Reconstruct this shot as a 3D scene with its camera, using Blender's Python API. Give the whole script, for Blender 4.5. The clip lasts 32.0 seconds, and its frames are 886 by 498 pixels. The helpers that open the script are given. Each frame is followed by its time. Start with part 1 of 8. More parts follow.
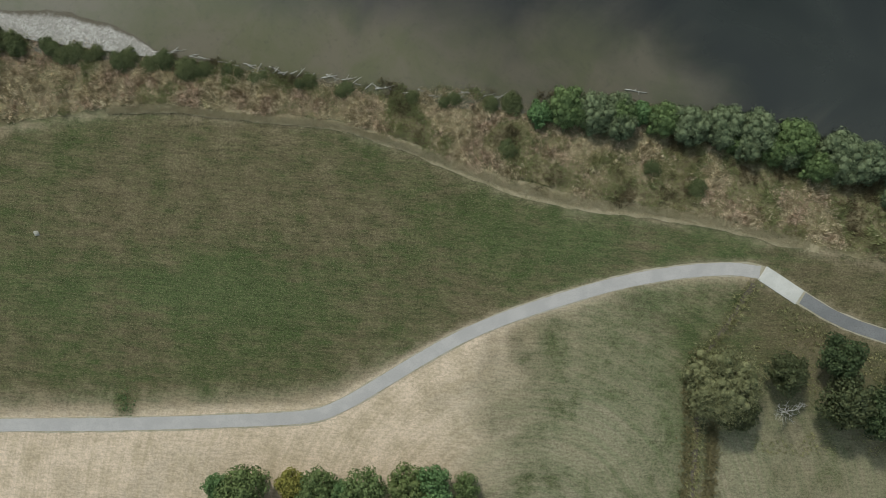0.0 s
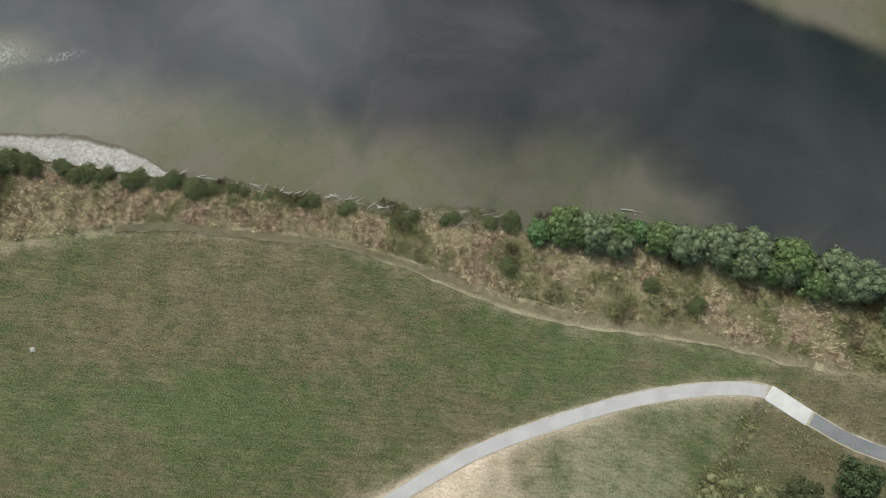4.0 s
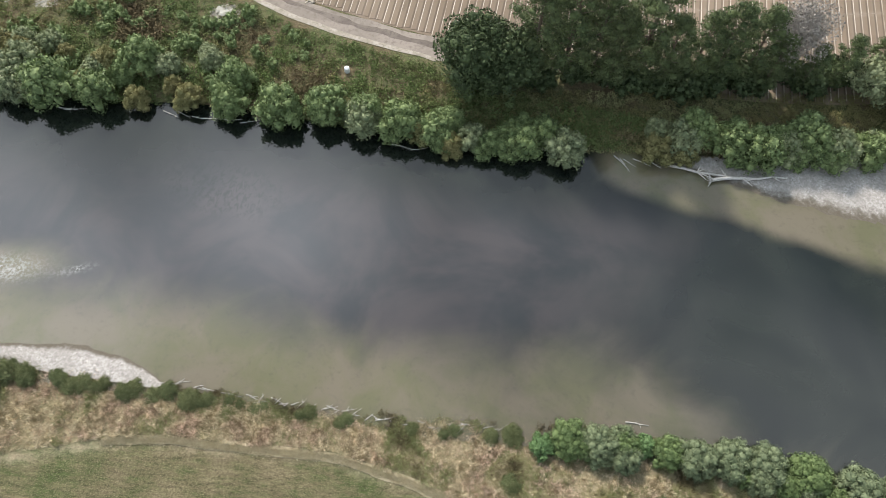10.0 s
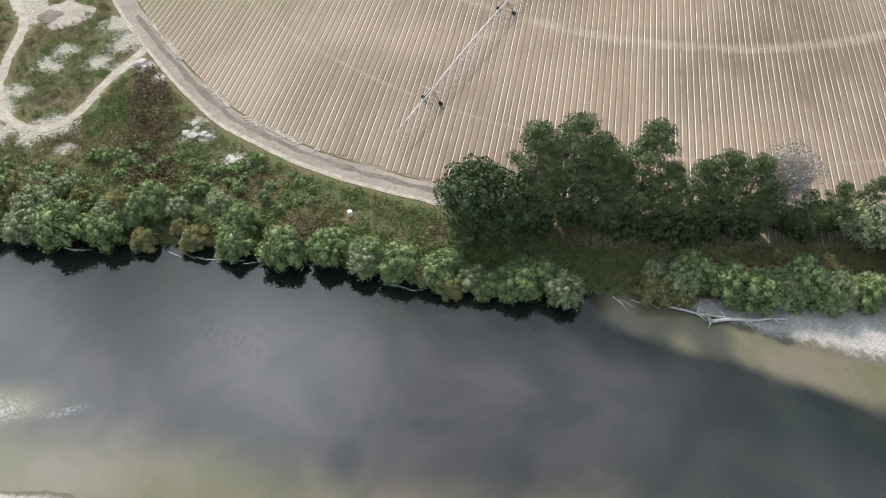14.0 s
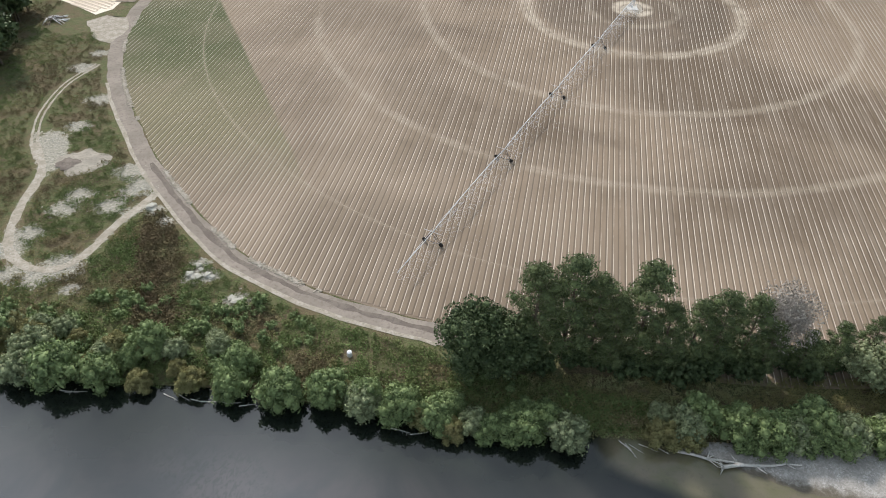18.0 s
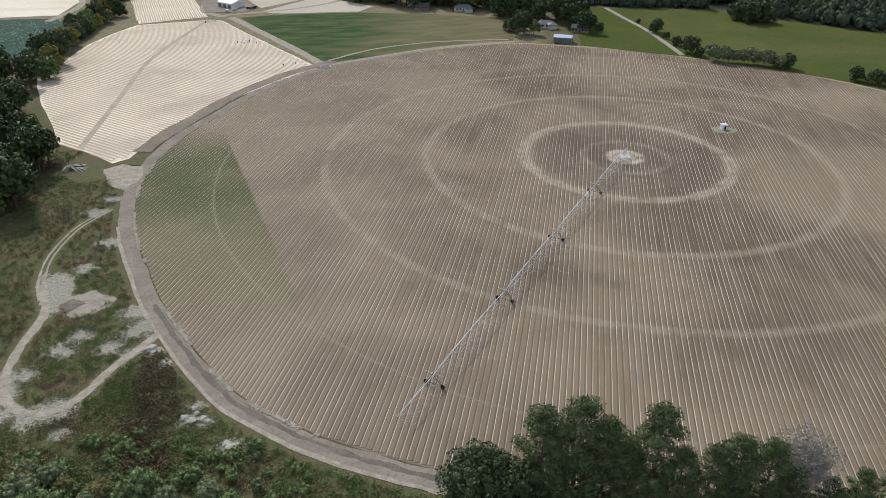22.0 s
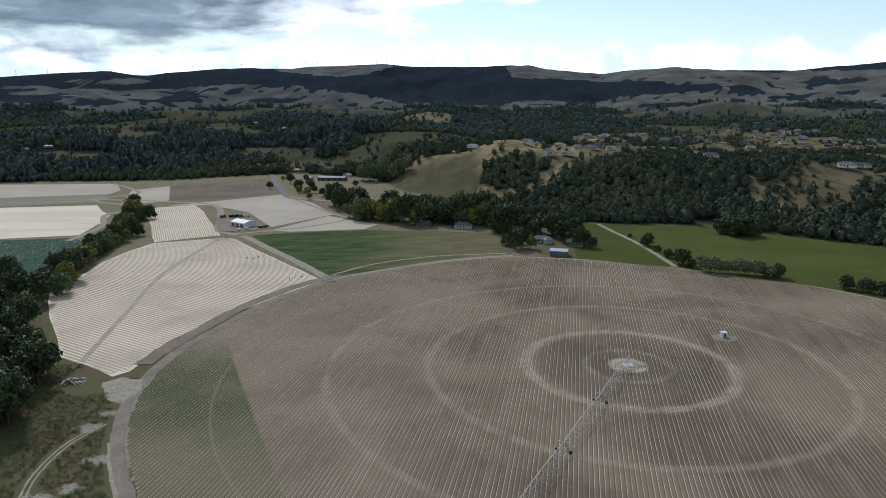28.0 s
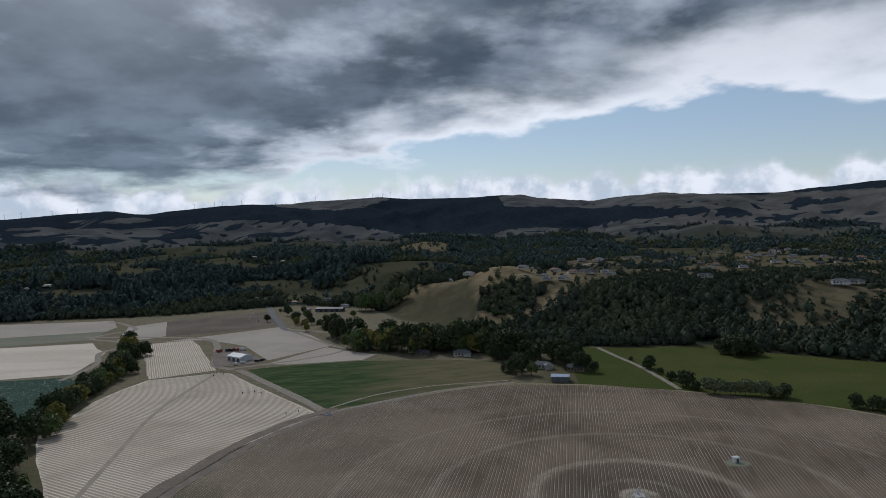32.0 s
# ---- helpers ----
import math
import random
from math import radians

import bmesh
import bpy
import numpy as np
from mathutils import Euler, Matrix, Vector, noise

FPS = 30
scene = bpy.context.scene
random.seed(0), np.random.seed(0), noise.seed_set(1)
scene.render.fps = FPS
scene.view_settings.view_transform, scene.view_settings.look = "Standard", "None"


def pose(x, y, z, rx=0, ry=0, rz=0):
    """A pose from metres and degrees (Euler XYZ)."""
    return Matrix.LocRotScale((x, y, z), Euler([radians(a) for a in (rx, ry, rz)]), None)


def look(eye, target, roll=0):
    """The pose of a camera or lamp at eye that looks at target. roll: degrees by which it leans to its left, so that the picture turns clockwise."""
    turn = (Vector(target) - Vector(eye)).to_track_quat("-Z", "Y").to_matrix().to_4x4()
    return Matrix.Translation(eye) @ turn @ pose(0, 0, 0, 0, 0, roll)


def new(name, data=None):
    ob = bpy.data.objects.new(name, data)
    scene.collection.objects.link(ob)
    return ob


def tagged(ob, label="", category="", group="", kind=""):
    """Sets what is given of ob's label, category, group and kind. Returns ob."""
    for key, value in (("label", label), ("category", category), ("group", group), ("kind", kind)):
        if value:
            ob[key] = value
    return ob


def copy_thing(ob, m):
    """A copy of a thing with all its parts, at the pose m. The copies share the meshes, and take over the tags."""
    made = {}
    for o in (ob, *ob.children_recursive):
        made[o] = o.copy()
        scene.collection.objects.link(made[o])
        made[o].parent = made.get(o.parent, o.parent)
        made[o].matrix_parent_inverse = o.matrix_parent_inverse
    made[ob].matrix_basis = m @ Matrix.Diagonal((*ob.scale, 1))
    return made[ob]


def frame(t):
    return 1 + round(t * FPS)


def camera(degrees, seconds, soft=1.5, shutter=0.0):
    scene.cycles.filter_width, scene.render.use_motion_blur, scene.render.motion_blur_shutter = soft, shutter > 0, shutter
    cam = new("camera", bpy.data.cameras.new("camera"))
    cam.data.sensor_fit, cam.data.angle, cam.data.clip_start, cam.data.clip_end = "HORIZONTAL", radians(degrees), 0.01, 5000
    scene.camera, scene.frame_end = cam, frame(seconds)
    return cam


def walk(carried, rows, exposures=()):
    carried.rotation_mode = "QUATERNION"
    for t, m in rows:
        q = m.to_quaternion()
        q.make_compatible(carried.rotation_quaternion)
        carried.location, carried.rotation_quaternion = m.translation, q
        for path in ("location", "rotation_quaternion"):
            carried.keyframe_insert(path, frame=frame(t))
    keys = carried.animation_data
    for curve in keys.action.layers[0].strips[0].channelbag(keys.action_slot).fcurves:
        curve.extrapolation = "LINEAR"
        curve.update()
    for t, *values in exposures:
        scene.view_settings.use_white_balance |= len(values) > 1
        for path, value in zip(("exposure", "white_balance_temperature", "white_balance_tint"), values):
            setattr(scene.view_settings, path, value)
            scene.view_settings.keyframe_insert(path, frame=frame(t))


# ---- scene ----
cam = camera(64.48, 32.0, 0.9)
PATH = [
    (0, pose(0, 0, 120, -0.270, -0.530, -0.000)),
    (0.5, pose(0, 0, 120, 1.158, -0.535, 0.048)),
    (1, pose(0, 0, 120, 2.614, -0.540, 0.039)),
    (1.5, pose(0, 0, 120, 3.937, -0.499, 0.037)),
    (2, pose(0, 0, 120, 4.848, -0.523, 0.053)),
    (2.5, pose(0, 0, 120, 5.585, -0.506, 0.080)),
    (4.5, pose(0, 0, 120, 10.712, -0.518, 0.159)),
    (5, pose(0, 0, 120, 12.130, -0.523, 0.176)),
    (6, pose(0, 0, 120, 14.939, -0.505, 0.203)),
    (7, pose(0, 0, 120, 17.803, -0.516, 0.215)),
    (8, pose(0, 0, 120, 20.655, -0.546, 0.248)),
    (9, pose(0, 0, 120, 23.465, -0.564, 0.236)),
    (10, pose(0, 0, 120, 26.307, -0.587, 0.236)),
    (11, pose(0, 0, 120, 29.149, -0.575, 0.250)),
    (12, pose(0, 0, 120, 32.005, -0.604, 0.302)),
    (13, pose(0, 0, 120, 34.885, -0.640, 0.322)),
    (14, pose(0, 0, 120, 37.729, -0.669, 0.344)),
    (14.5, pose(0, 0, 120, 39.165, -0.667, 0.334)),
    (16.5, pose(0, 0, 120, 44.829, -0.692, 0.365)),
    (17, pose(0, 0, 120, 46.240, -0.650, 0.337)),
    (18, pose(0, 0, 120, 49.122, -0.625, 0.350)),
    (19, pose(0, 0, 120, 51.974, -0.568, 0.355)),
    (20, pose(0, 0, 120, 54.862, -0.522, 0.345)),
    (21, pose(0, 0, 120, 57.739, -0.487, 0.350)),
    (22, pose(0, 0, 120, 60.568, -0.449, 0.389)),
    (23, pose(0, 0, 120, 63.402, -0.394, 0.386)),
    (24, pose(0, 0, 120, 66.261, -0.325, 0.395)),
    (25, pose(0, 0, 120, 69.115, -0.273, 0.407)),
    (25.5, pose(0, 0, 120, 70.534, -0.267, 0.432)),
    (27.5, pose(0, 0, 120, 76.183, -0.026, 0.382)),
    (28, pose(0, 0, 120, 77.579, 0.056, 0.358)),
    (29, pose(0, 0, 120, 80.377, 0.296, 0.312)),
    (30, pose(0, 0, 120, 83.082, 0.597, 0.237)),
    (31, pose(0, 0, 120, 85.616, 1.055, 0.114)),
    (31.5, pose(0, 0, 120, 86.816, 1.315, 0.048)),
    (32, pose(0, 0, 120, 87.976, 1.645, -0.038)),
]
EXPOSURES = [
    (0.0, 0.0, 6450, 2), (2.0, 0.24, 6450, 4), (2.5, 0.33, 6450, 4), (4.5, 0.60, 6500, 6), (6.0, 0.76, 6500, 9), (9.0, 1.06, 6550, 13), (13.0, 1.18, 6500, 12),
    (17.0, 0.90, 6420, 12), (20.0, 0.57, 6380, 12), (24.0, 0.18, 6230, 11), (25.5, 0.12, 6160, 10), (28.0, -0.20, 5990, 10), (30.0, -0.60, 5990, 14), (32.0, -1.0, 5950, 13),
]
walk(cam, PATH, EXPOSURES)

# ---- sky and sun ----
SUN_AZ, SUN_EL = radians(-24), radians(41)      # azimuth from +y towards +x


def build_world():
    world = bpy.data.worlds.new("sky")
    scene.world = world
    world.use_nodes = True
    nt = world.node_tree
    nt.nodes.clear()
    N, Lk = nt.nodes.new, nt.links.new

    def math_(op, a, b=None, clamp=False):
        n = N("ShaderNodeMath")
        n.operation, n.use_clamp = op, clamp
        for i, v in enumerate((a, b)):
            if v is None:
                continue
            if isinstance(v, (int, float)):
                n.inputs[i].default_value = v
            else:
                Lk(v, n.inputs[i])
        return n.outputs[0]

    def ramp(v, lo, hi):
        n = N("ShaderNodeMapRange")
        n.interpolation_type = "SMOOTHSTEP"
        Lk(v, n.inputs[0])
        n.inputs[1].default_value, n.inputs[2].default_value = lo, hi
        return n.outputs[0]

    def mix(f, a, b):
        n = N("ShaderNodeMix")
        n.data_type = "RGBA"
        for s, v in ((n.inputs[0], f), (n.inputs[6], a), (n.inputs[7], b)):
            if isinstance(v, tuple):
                s.default_value = (*v, 1)
            elif isinstance(v, (int, float)):
                s.default_value = v
            else:
                Lk(v, s)
        return n.outputs[2]

    def fbm(vec, scale, detail, rough=0.55, distort=0.0):
        n = N("ShaderNodeTexNoise")
        Lk(vec, n.inputs["Vector"])
        n.inputs["Scale"].default_value, n.inputs["Detail"].default_value = scale, detail
        n.inputs["Roughness"].default_value, n.inputs["Distortion"].default_value = rough, distort
        return n.outputs[0]

    sky = N("ShaderNodeTexSky")
    sky.sky_type, sky.sun_disc = "NISHITA", False
    sky.sun_elevation, sky.sun_rotation = SUN_EL, SUN_AZ
    sky.air_density, sky.dust_density, sky.ozone_density = 1.0, 0.2, 1.5
    blue = N("ShaderNodeVectorMath")
    blue.operation = "SCALE"
    Lk(sky.outputs[0], blue.inputs[0])
    blue.inputs["Scale"].default_value = 0.15
    coord = N("ShaderNodeTexCoord")
    sep = N("ShaderNodeSeparateXYZ")
    Lk(coord.outputs["Generated"], sep.inputs[0])
    x, y, z = sep.outputs
    # the cloud layer as a flat sheet: directions run out to the horizon
    zz = math_("MAXIMUM", math_("ADD", z, 0.25), 0.12)
    px, py = math_("DIVIDE", x, zz), math_("DIVIDE", y, zz)
    comb = N("ShaderNodeCombineXYZ")
    Lk(px, comb.inputs[0]), Lk(py, comb.inputs[1])
    sheet = comb.outputs[0]
    # billows have height, so their grain is less drawn out than the sheet
    zb = math_("MAXIMUM", math_("ADD", z, 0.23), 0.12)
    comb = N("ShaderNodeCombineXYZ")
    Lk(math_("DIVIDE", x, zb), comb.inputs[0]), Lk(math_("DIVIDE", y, zb), comb.inputs[1])
    billow = comb.outputs[0]
    n1 = fbm(billow, 1.6, 8, 0.55, 0.2)
    n2 = fbm(billow, 1.15, 9, 0.56, 0.1)
    n3 = fbm(billow, 2.6, 6, 0.55)
    # the front of the cloud bank runs from far ahead on the left to nearer on the right
    side = math_("ADD", math_("MULTIPLY", px, CLOUD_FRONT[0]), math_("MULTIPLY", py, CLOUD_FRONT[1]))
    edge = math_("SUBTRACT", math_("ADD", side, math_("MULTIPLY", math_("SUBTRACT", n1, 0.5), 1.0)), CLOUD_FRONT[2])
    edge = math_("ADD", edge, math_("MULTIPLY", math_("SUBTRACT", n3, 0.5), 0.5))
    bank = math_("SUBTRACT", 1.0, ramp(edge, -0.05, 0.09))
    thin = ramp(math_("ADD", math_("MULTIPLY", n1, 0.6), math_("MULTIPLY", n2, 0.4)), 0.36, 0.5)
    bank = math_("MULTIPLY", bank, math_("MAXIMUM", thin, 0.93))
    # low cumulus far off along the hills
    low = ramp(math_("ADD", z, math_("MULTIPLY", math_("SUBTRACT", fbm(coord.outputs["Generated"], 13.0, 7, 0.55), 0.5), 0.11)), 0.072, 0.05)
    bank = math_("MULTIPLY", bank, ramp(math_("ADD", z, math_("MULTIPLY", math_("SUBTRACT", n3, 0.5), 0.12)), 0.045, 0.085))
    cover = math_("MAXIMUM", bank, low)
    thick = math_("MULTIPLY", ramp(math_("ADD", math_("MULTIPLY", n2, 0.65), math_("MULTIPLY", n1, 0.35)), 0.38, 0.51), ramp(math_("ADD", edge, math_("MULTIPLY", px, 0.22)), 0.05, -0.42))
    bright = mix(ramp(math_("ABSOLUTE", edge), 0.5, 0.05), (0.80, 0.86, 0.92), (1.3, 1.33, 1.35))
    # clouds glow round the veiled sun
    toward = N("ShaderNodeVectorMath")
    toward.operation = "DOT_PRODUCT"
    Lk(coord.outputs["Generated"], toward.inputs[0])
    toward.inputs[1].default_value = (math.sin(SUN_AZ) * math.cos(SUN_EL), math.cos(SUN_AZ) * math.cos(SUN_EL), math.sin(SUN_EL))
    glow = ramp(toward.outputs["Value"], 0.80, 1.0)
    thick = math_("MULTIPLY", thick, math_("SUBTRACT", 1.0, math_("MULTIPLY", glow, 0.5)))
    bright = mix(math_("MULTIPLY", glow, 0.2), bright, (3.1, 3.25, 3.4))
    for d, lo, hi, k in THIN_CLOUD:
        near = N("ShaderNodeVectorMath")
        near.operation = "DOT_PRODUCT"
        Lk(coord.outputs["Generated"], near.inputs[0])
        near.inputs[1].default_value = Vector(d).normalized()
        spot = ramp(math_("ADD", near.outputs["Value"], math_("MULTIPLY", math_("SUBTRACT", n2, 0.5), 0.09)), lo, hi)
        thick = math_("MULTIPLY", thick, math_("SUBTRACT", 1.0, math_("MULTIPLY", spot, k)))
        bright = mix(math_("MULTIPLY", spot, k), bright, (2.7, 2.9, 3.1))
    grey = mix(ramp(n3, 0.35, 0.65), (0.125, 0.168, 0.212), (0.265, 0.335, 0.40))
    cloud = mix(thick, bright, grey)
    cloud = mix(math_("MULTIPLY", low, math_("SUBTRACT", 1.0, bank)), cloud,
                mix(ramp(fbm(coord.outputs["Generated"], 22.0, 6, 0.6), 0.35, 0.62), (0.72, 0.82, 0.90), (1.22, 1.24, 1.26)))
    # the bank is thicker and darker overhead than far off
    heavy = N("ShaderNodeVectorMath")
    heavy.operation = "SCALE"
    Lk(cloud, heavy.inputs[0])
    Lk(math_("SUBTRACT", math_("SUBTRACT", 1.35, math_("ADD", math_("MULTIPLY", ramp(z, 0.09, 0.24), 0.32), math_("MULTIPLY", ramp(z, 0.3, 0.7), 0.08))), math_("MULTIPLY", ramp(z, 0.88, 0.965), 0.42)), heavy.inputs["Scale"])
    out = mix(cover, mix(0.3, blue.outputs[0], (0.80, 0.90, 0.97)), heavy.outputs[0])
    bg = N("ShaderNodeBackground")
    Lk(out, bg.inputs[0])
    bg.inputs[1].default_value = 1.0
    o = N("ShaderNodeOutputWorld")
    Lk(bg.outputs[0], o.inputs[0])


THIN_CLOUD = (((-0.19, 0.438, 0.879), 0.988, 1.0, 0.45), ((-0.23, 0.445, 0.866), 0.972, 1.0, 0.45), ((-0.56, 0.33, 0.76), 0.965, 1.0, 0.55), ((0.16, 0.42, 0.89), 0.975, 1.0, 0.16))
CLOUD_FRONT = (0.452, 0.8925, 2.40)
build_world()
sun_data = bpy.data.lights.new("sun", "SUN")
sun_data.energy, sun_data.angle, sun_data.color = 2.3, radians(5), (1.0, 0.95, 0.88)
sun = new("sun", sun_data)
sun.matrix_world = look((math.sin(SUN_AZ) * 400 * math.cos(SUN_EL), math.cos(SUN_AZ) * 400 * math.cos(SUN_EL), 400 * math.sin(SUN_EL)), (0, 0, 0))

# ---- materials ----
class Nodes:
    """A material with its node tree and short ways to add nodes."""

    def __init__(self, name, rough=0.9, metal=0.0, spec=0.25):
        self.mat = bpy.data.materials.new(name)
        self.mat.use_nodes = True
        self.nt = self.mat.node_tree
        self.bsdf = self.nt.nodes["Principled BSDF"]
        self.bsdf.inputs["Roughness"].default_value = rough
        self.bsdf.inputs["Metallic"].default_value = metal
        self.bsdf.inputs["Specular IOR Level"].default_value = spec
        self.pos = self.nt.nodes.new("ShaderNodeNewGeometry")
        self.tex = self.nt.nodes.new("ShaderNodeTexCoord")
        self.info = self.nt.nodes.new("ShaderNodeObjectInfo")

    def link(self, a, b):
        self.nt.links.new(a, b)

    def put(self, socket, v):
        if isinstance(v, tuple):
            socket.default_value = (*v, 1) if len(v) == 3 and socket.type == "RGBA" else v
        elif isinstance(v, (int, float)):
            socket.default_value = v
        else:
            self.link(v, socket)

    def mix(self, f, a, b):
        n = self.nt.nodes.new("ShaderNodeMix")
        n.data_type = "RGBA"
        self.put(n.inputs[0], f), self.put(n.inputs[6], a), self.put(n.inputs[7], b)
        return n.outputs[2]

    def shade(self, f, col, k):
        """col, multiplied by the grey k where f is 1."""
        n = self.nt.nodes.new("ShaderNodeMix")
        n.data_type, n.blend_type = "RGBA", "MULTIPLY"
        self.put(n.inputs[0], f), self.put(n.inputs[6], col), self.put(n.inputs[7], (k, k, k))
        return n.outputs[2]

    def math(self, op, a, b=0.0, clamp=False):
        n = self.nt.nodes.new("ShaderNodeMath")
        n.operation, n.use_clamp = op, clamp
        self.put(n.inputs[0], a), self.put(n.inputs[1], b)
        return n.outputs[0]

    def ramp(self, v, lo, hi):
        n = self.nt.nodes.new("ShaderNodeMapRange")
        n.interpolation_type = "SMOOTHSTEP"
        self.put(n.inputs[0], v)
        n.inputs[1].default_value, n.inputs[2].default_value = lo, hi
        return n.outputs[0]

    def vec(self, world=True, scale=(1, 1, 1), turn=0.0):
        src = self.pos.outputs["Position"] if world else self.tex.outputs["Object"]
        if scale == (1, 1, 1) and turn == 0:
            return src
        if turn:
            n = self.nt.nodes.new("ShaderNodeMapping")
            self.link(src, n.inputs[0])
            n.inputs["Rotation"].default_value = (0, 0, radians(turn))
            src = n.outputs[0]
        n = self.nt.nodes.new("ShaderNodeMapping")
        self.link(src, n.inputs[0])
        n.inputs["Scale"].default_value = scale
        return n.outputs[0]

    def noise(self, vec, scale, detail=4, rough=0.55, distort=0.0):
        n = self.nt.nodes.new("ShaderNodeTexNoise")
        self.link(vec, n.inputs["Vector"])
        n.inputs["Scale"].default_value, n.inputs["Detail"].default_value = scale, detail
        n.inputs["Roughness"].default_value, n.inputs["Distortion"].default_value = rough, distort
        return n.outputs[0]

    def voronoi(self, vec, scale):
        n = self.nt.nodes.new("ShaderNodeTexVoronoi")
        self.link(vec, n.inputs["Vector"])
        n.inputs["Scale"].default_value = scale
        return n.outputs["Distance"], n.outputs["Color"]

    def attr(self, name):
        n = self.nt.nodes.new("ShaderNodeAttribute")
        n.attribute_name = name
        return n.outputs["Fac"]

    def axis(self, vec, k):
        n = self.nt.nodes.new("ShaderNodeSeparateXYZ")
        self.link(vec, n.inputs[0])
        return n.outputs[k]

    def bump(self, height, strength, dist=0.1):
        n = self.nt.nodes.new("ShaderNodeBump")
        self.put(n.inputs["Height"], height)
        n.inputs["Strength"].default_value, n.inputs["Distance"].default_value = strength, dist
        self.link(n.outputs[0], self.bsdf.inputs["Normal"])

    def done(self, colour):
        self.put(self.bsdf.inputs["Base Color"], colour)
        return self.mat


def surf(name, c1, c2, c3, big=0.08, small=2.0, rough=0.9, bump=0.3, metal=0.0, world=True, stretch=(1, 1, 1), turn=0.0, dist=0.1, spec=None):
    """Two scales of variation: broad patches of c1 and c2, fine grain of c3."""
    m = Nodes(name, rough, metal, (0.03 if world else 0.25) if spec is None else spec)
    v = m.vec(world, stretch, turn)
    a = m.ramp(m.noise(v, big, 5, 0.6, 0.4), 0.36, 0.64)
    fine = m.noise(v, small, 5, 0.65)
    col = m.mix(m.math("MULTIPLY", m.ramp(fine, 0.45, 0.72), 0.8), m.mix(a, c1, c2), c3)
    m.bump(fine, bump, dist)
    return m.done(col)


def leaf(name, dark, light, alt, rough=0.6, drift=0.0, spread=0.7, spec=0.2):
    """Foliage: every leaf spray takes its own shade, every tree its own tint."""
    m = Nodes(name, rough, 0.0, spec)
    isl = m.math("ADD", m.math("MULTIPLY", m.pos.outputs["Random Per Island"], spread), 0.5 - 0.5 * spread)
    col = m.mix(isl, dark, light)
    col = m.mix(m.math("MULTIPLY", m.info.outputs["Random"], 0.45), col, alt)
    col = m.mix(m.math("MULTIPLY", m.ramp(m.noise(m.vec(), 0.6, 2), 0.45, 0.7), 0.35), col, light)
    if drift:
        col = m.mix(m.math("MULTIPLY", m.ramp(m.noise(m.vec(), 0.13, 5, 0.7), 0.42, 0.62), drift), col, alt)
    m.bsdf.inputs["Subsurface Weight"].default_value = 0.0
    return m.done(col)


WATER_Z = -2.0


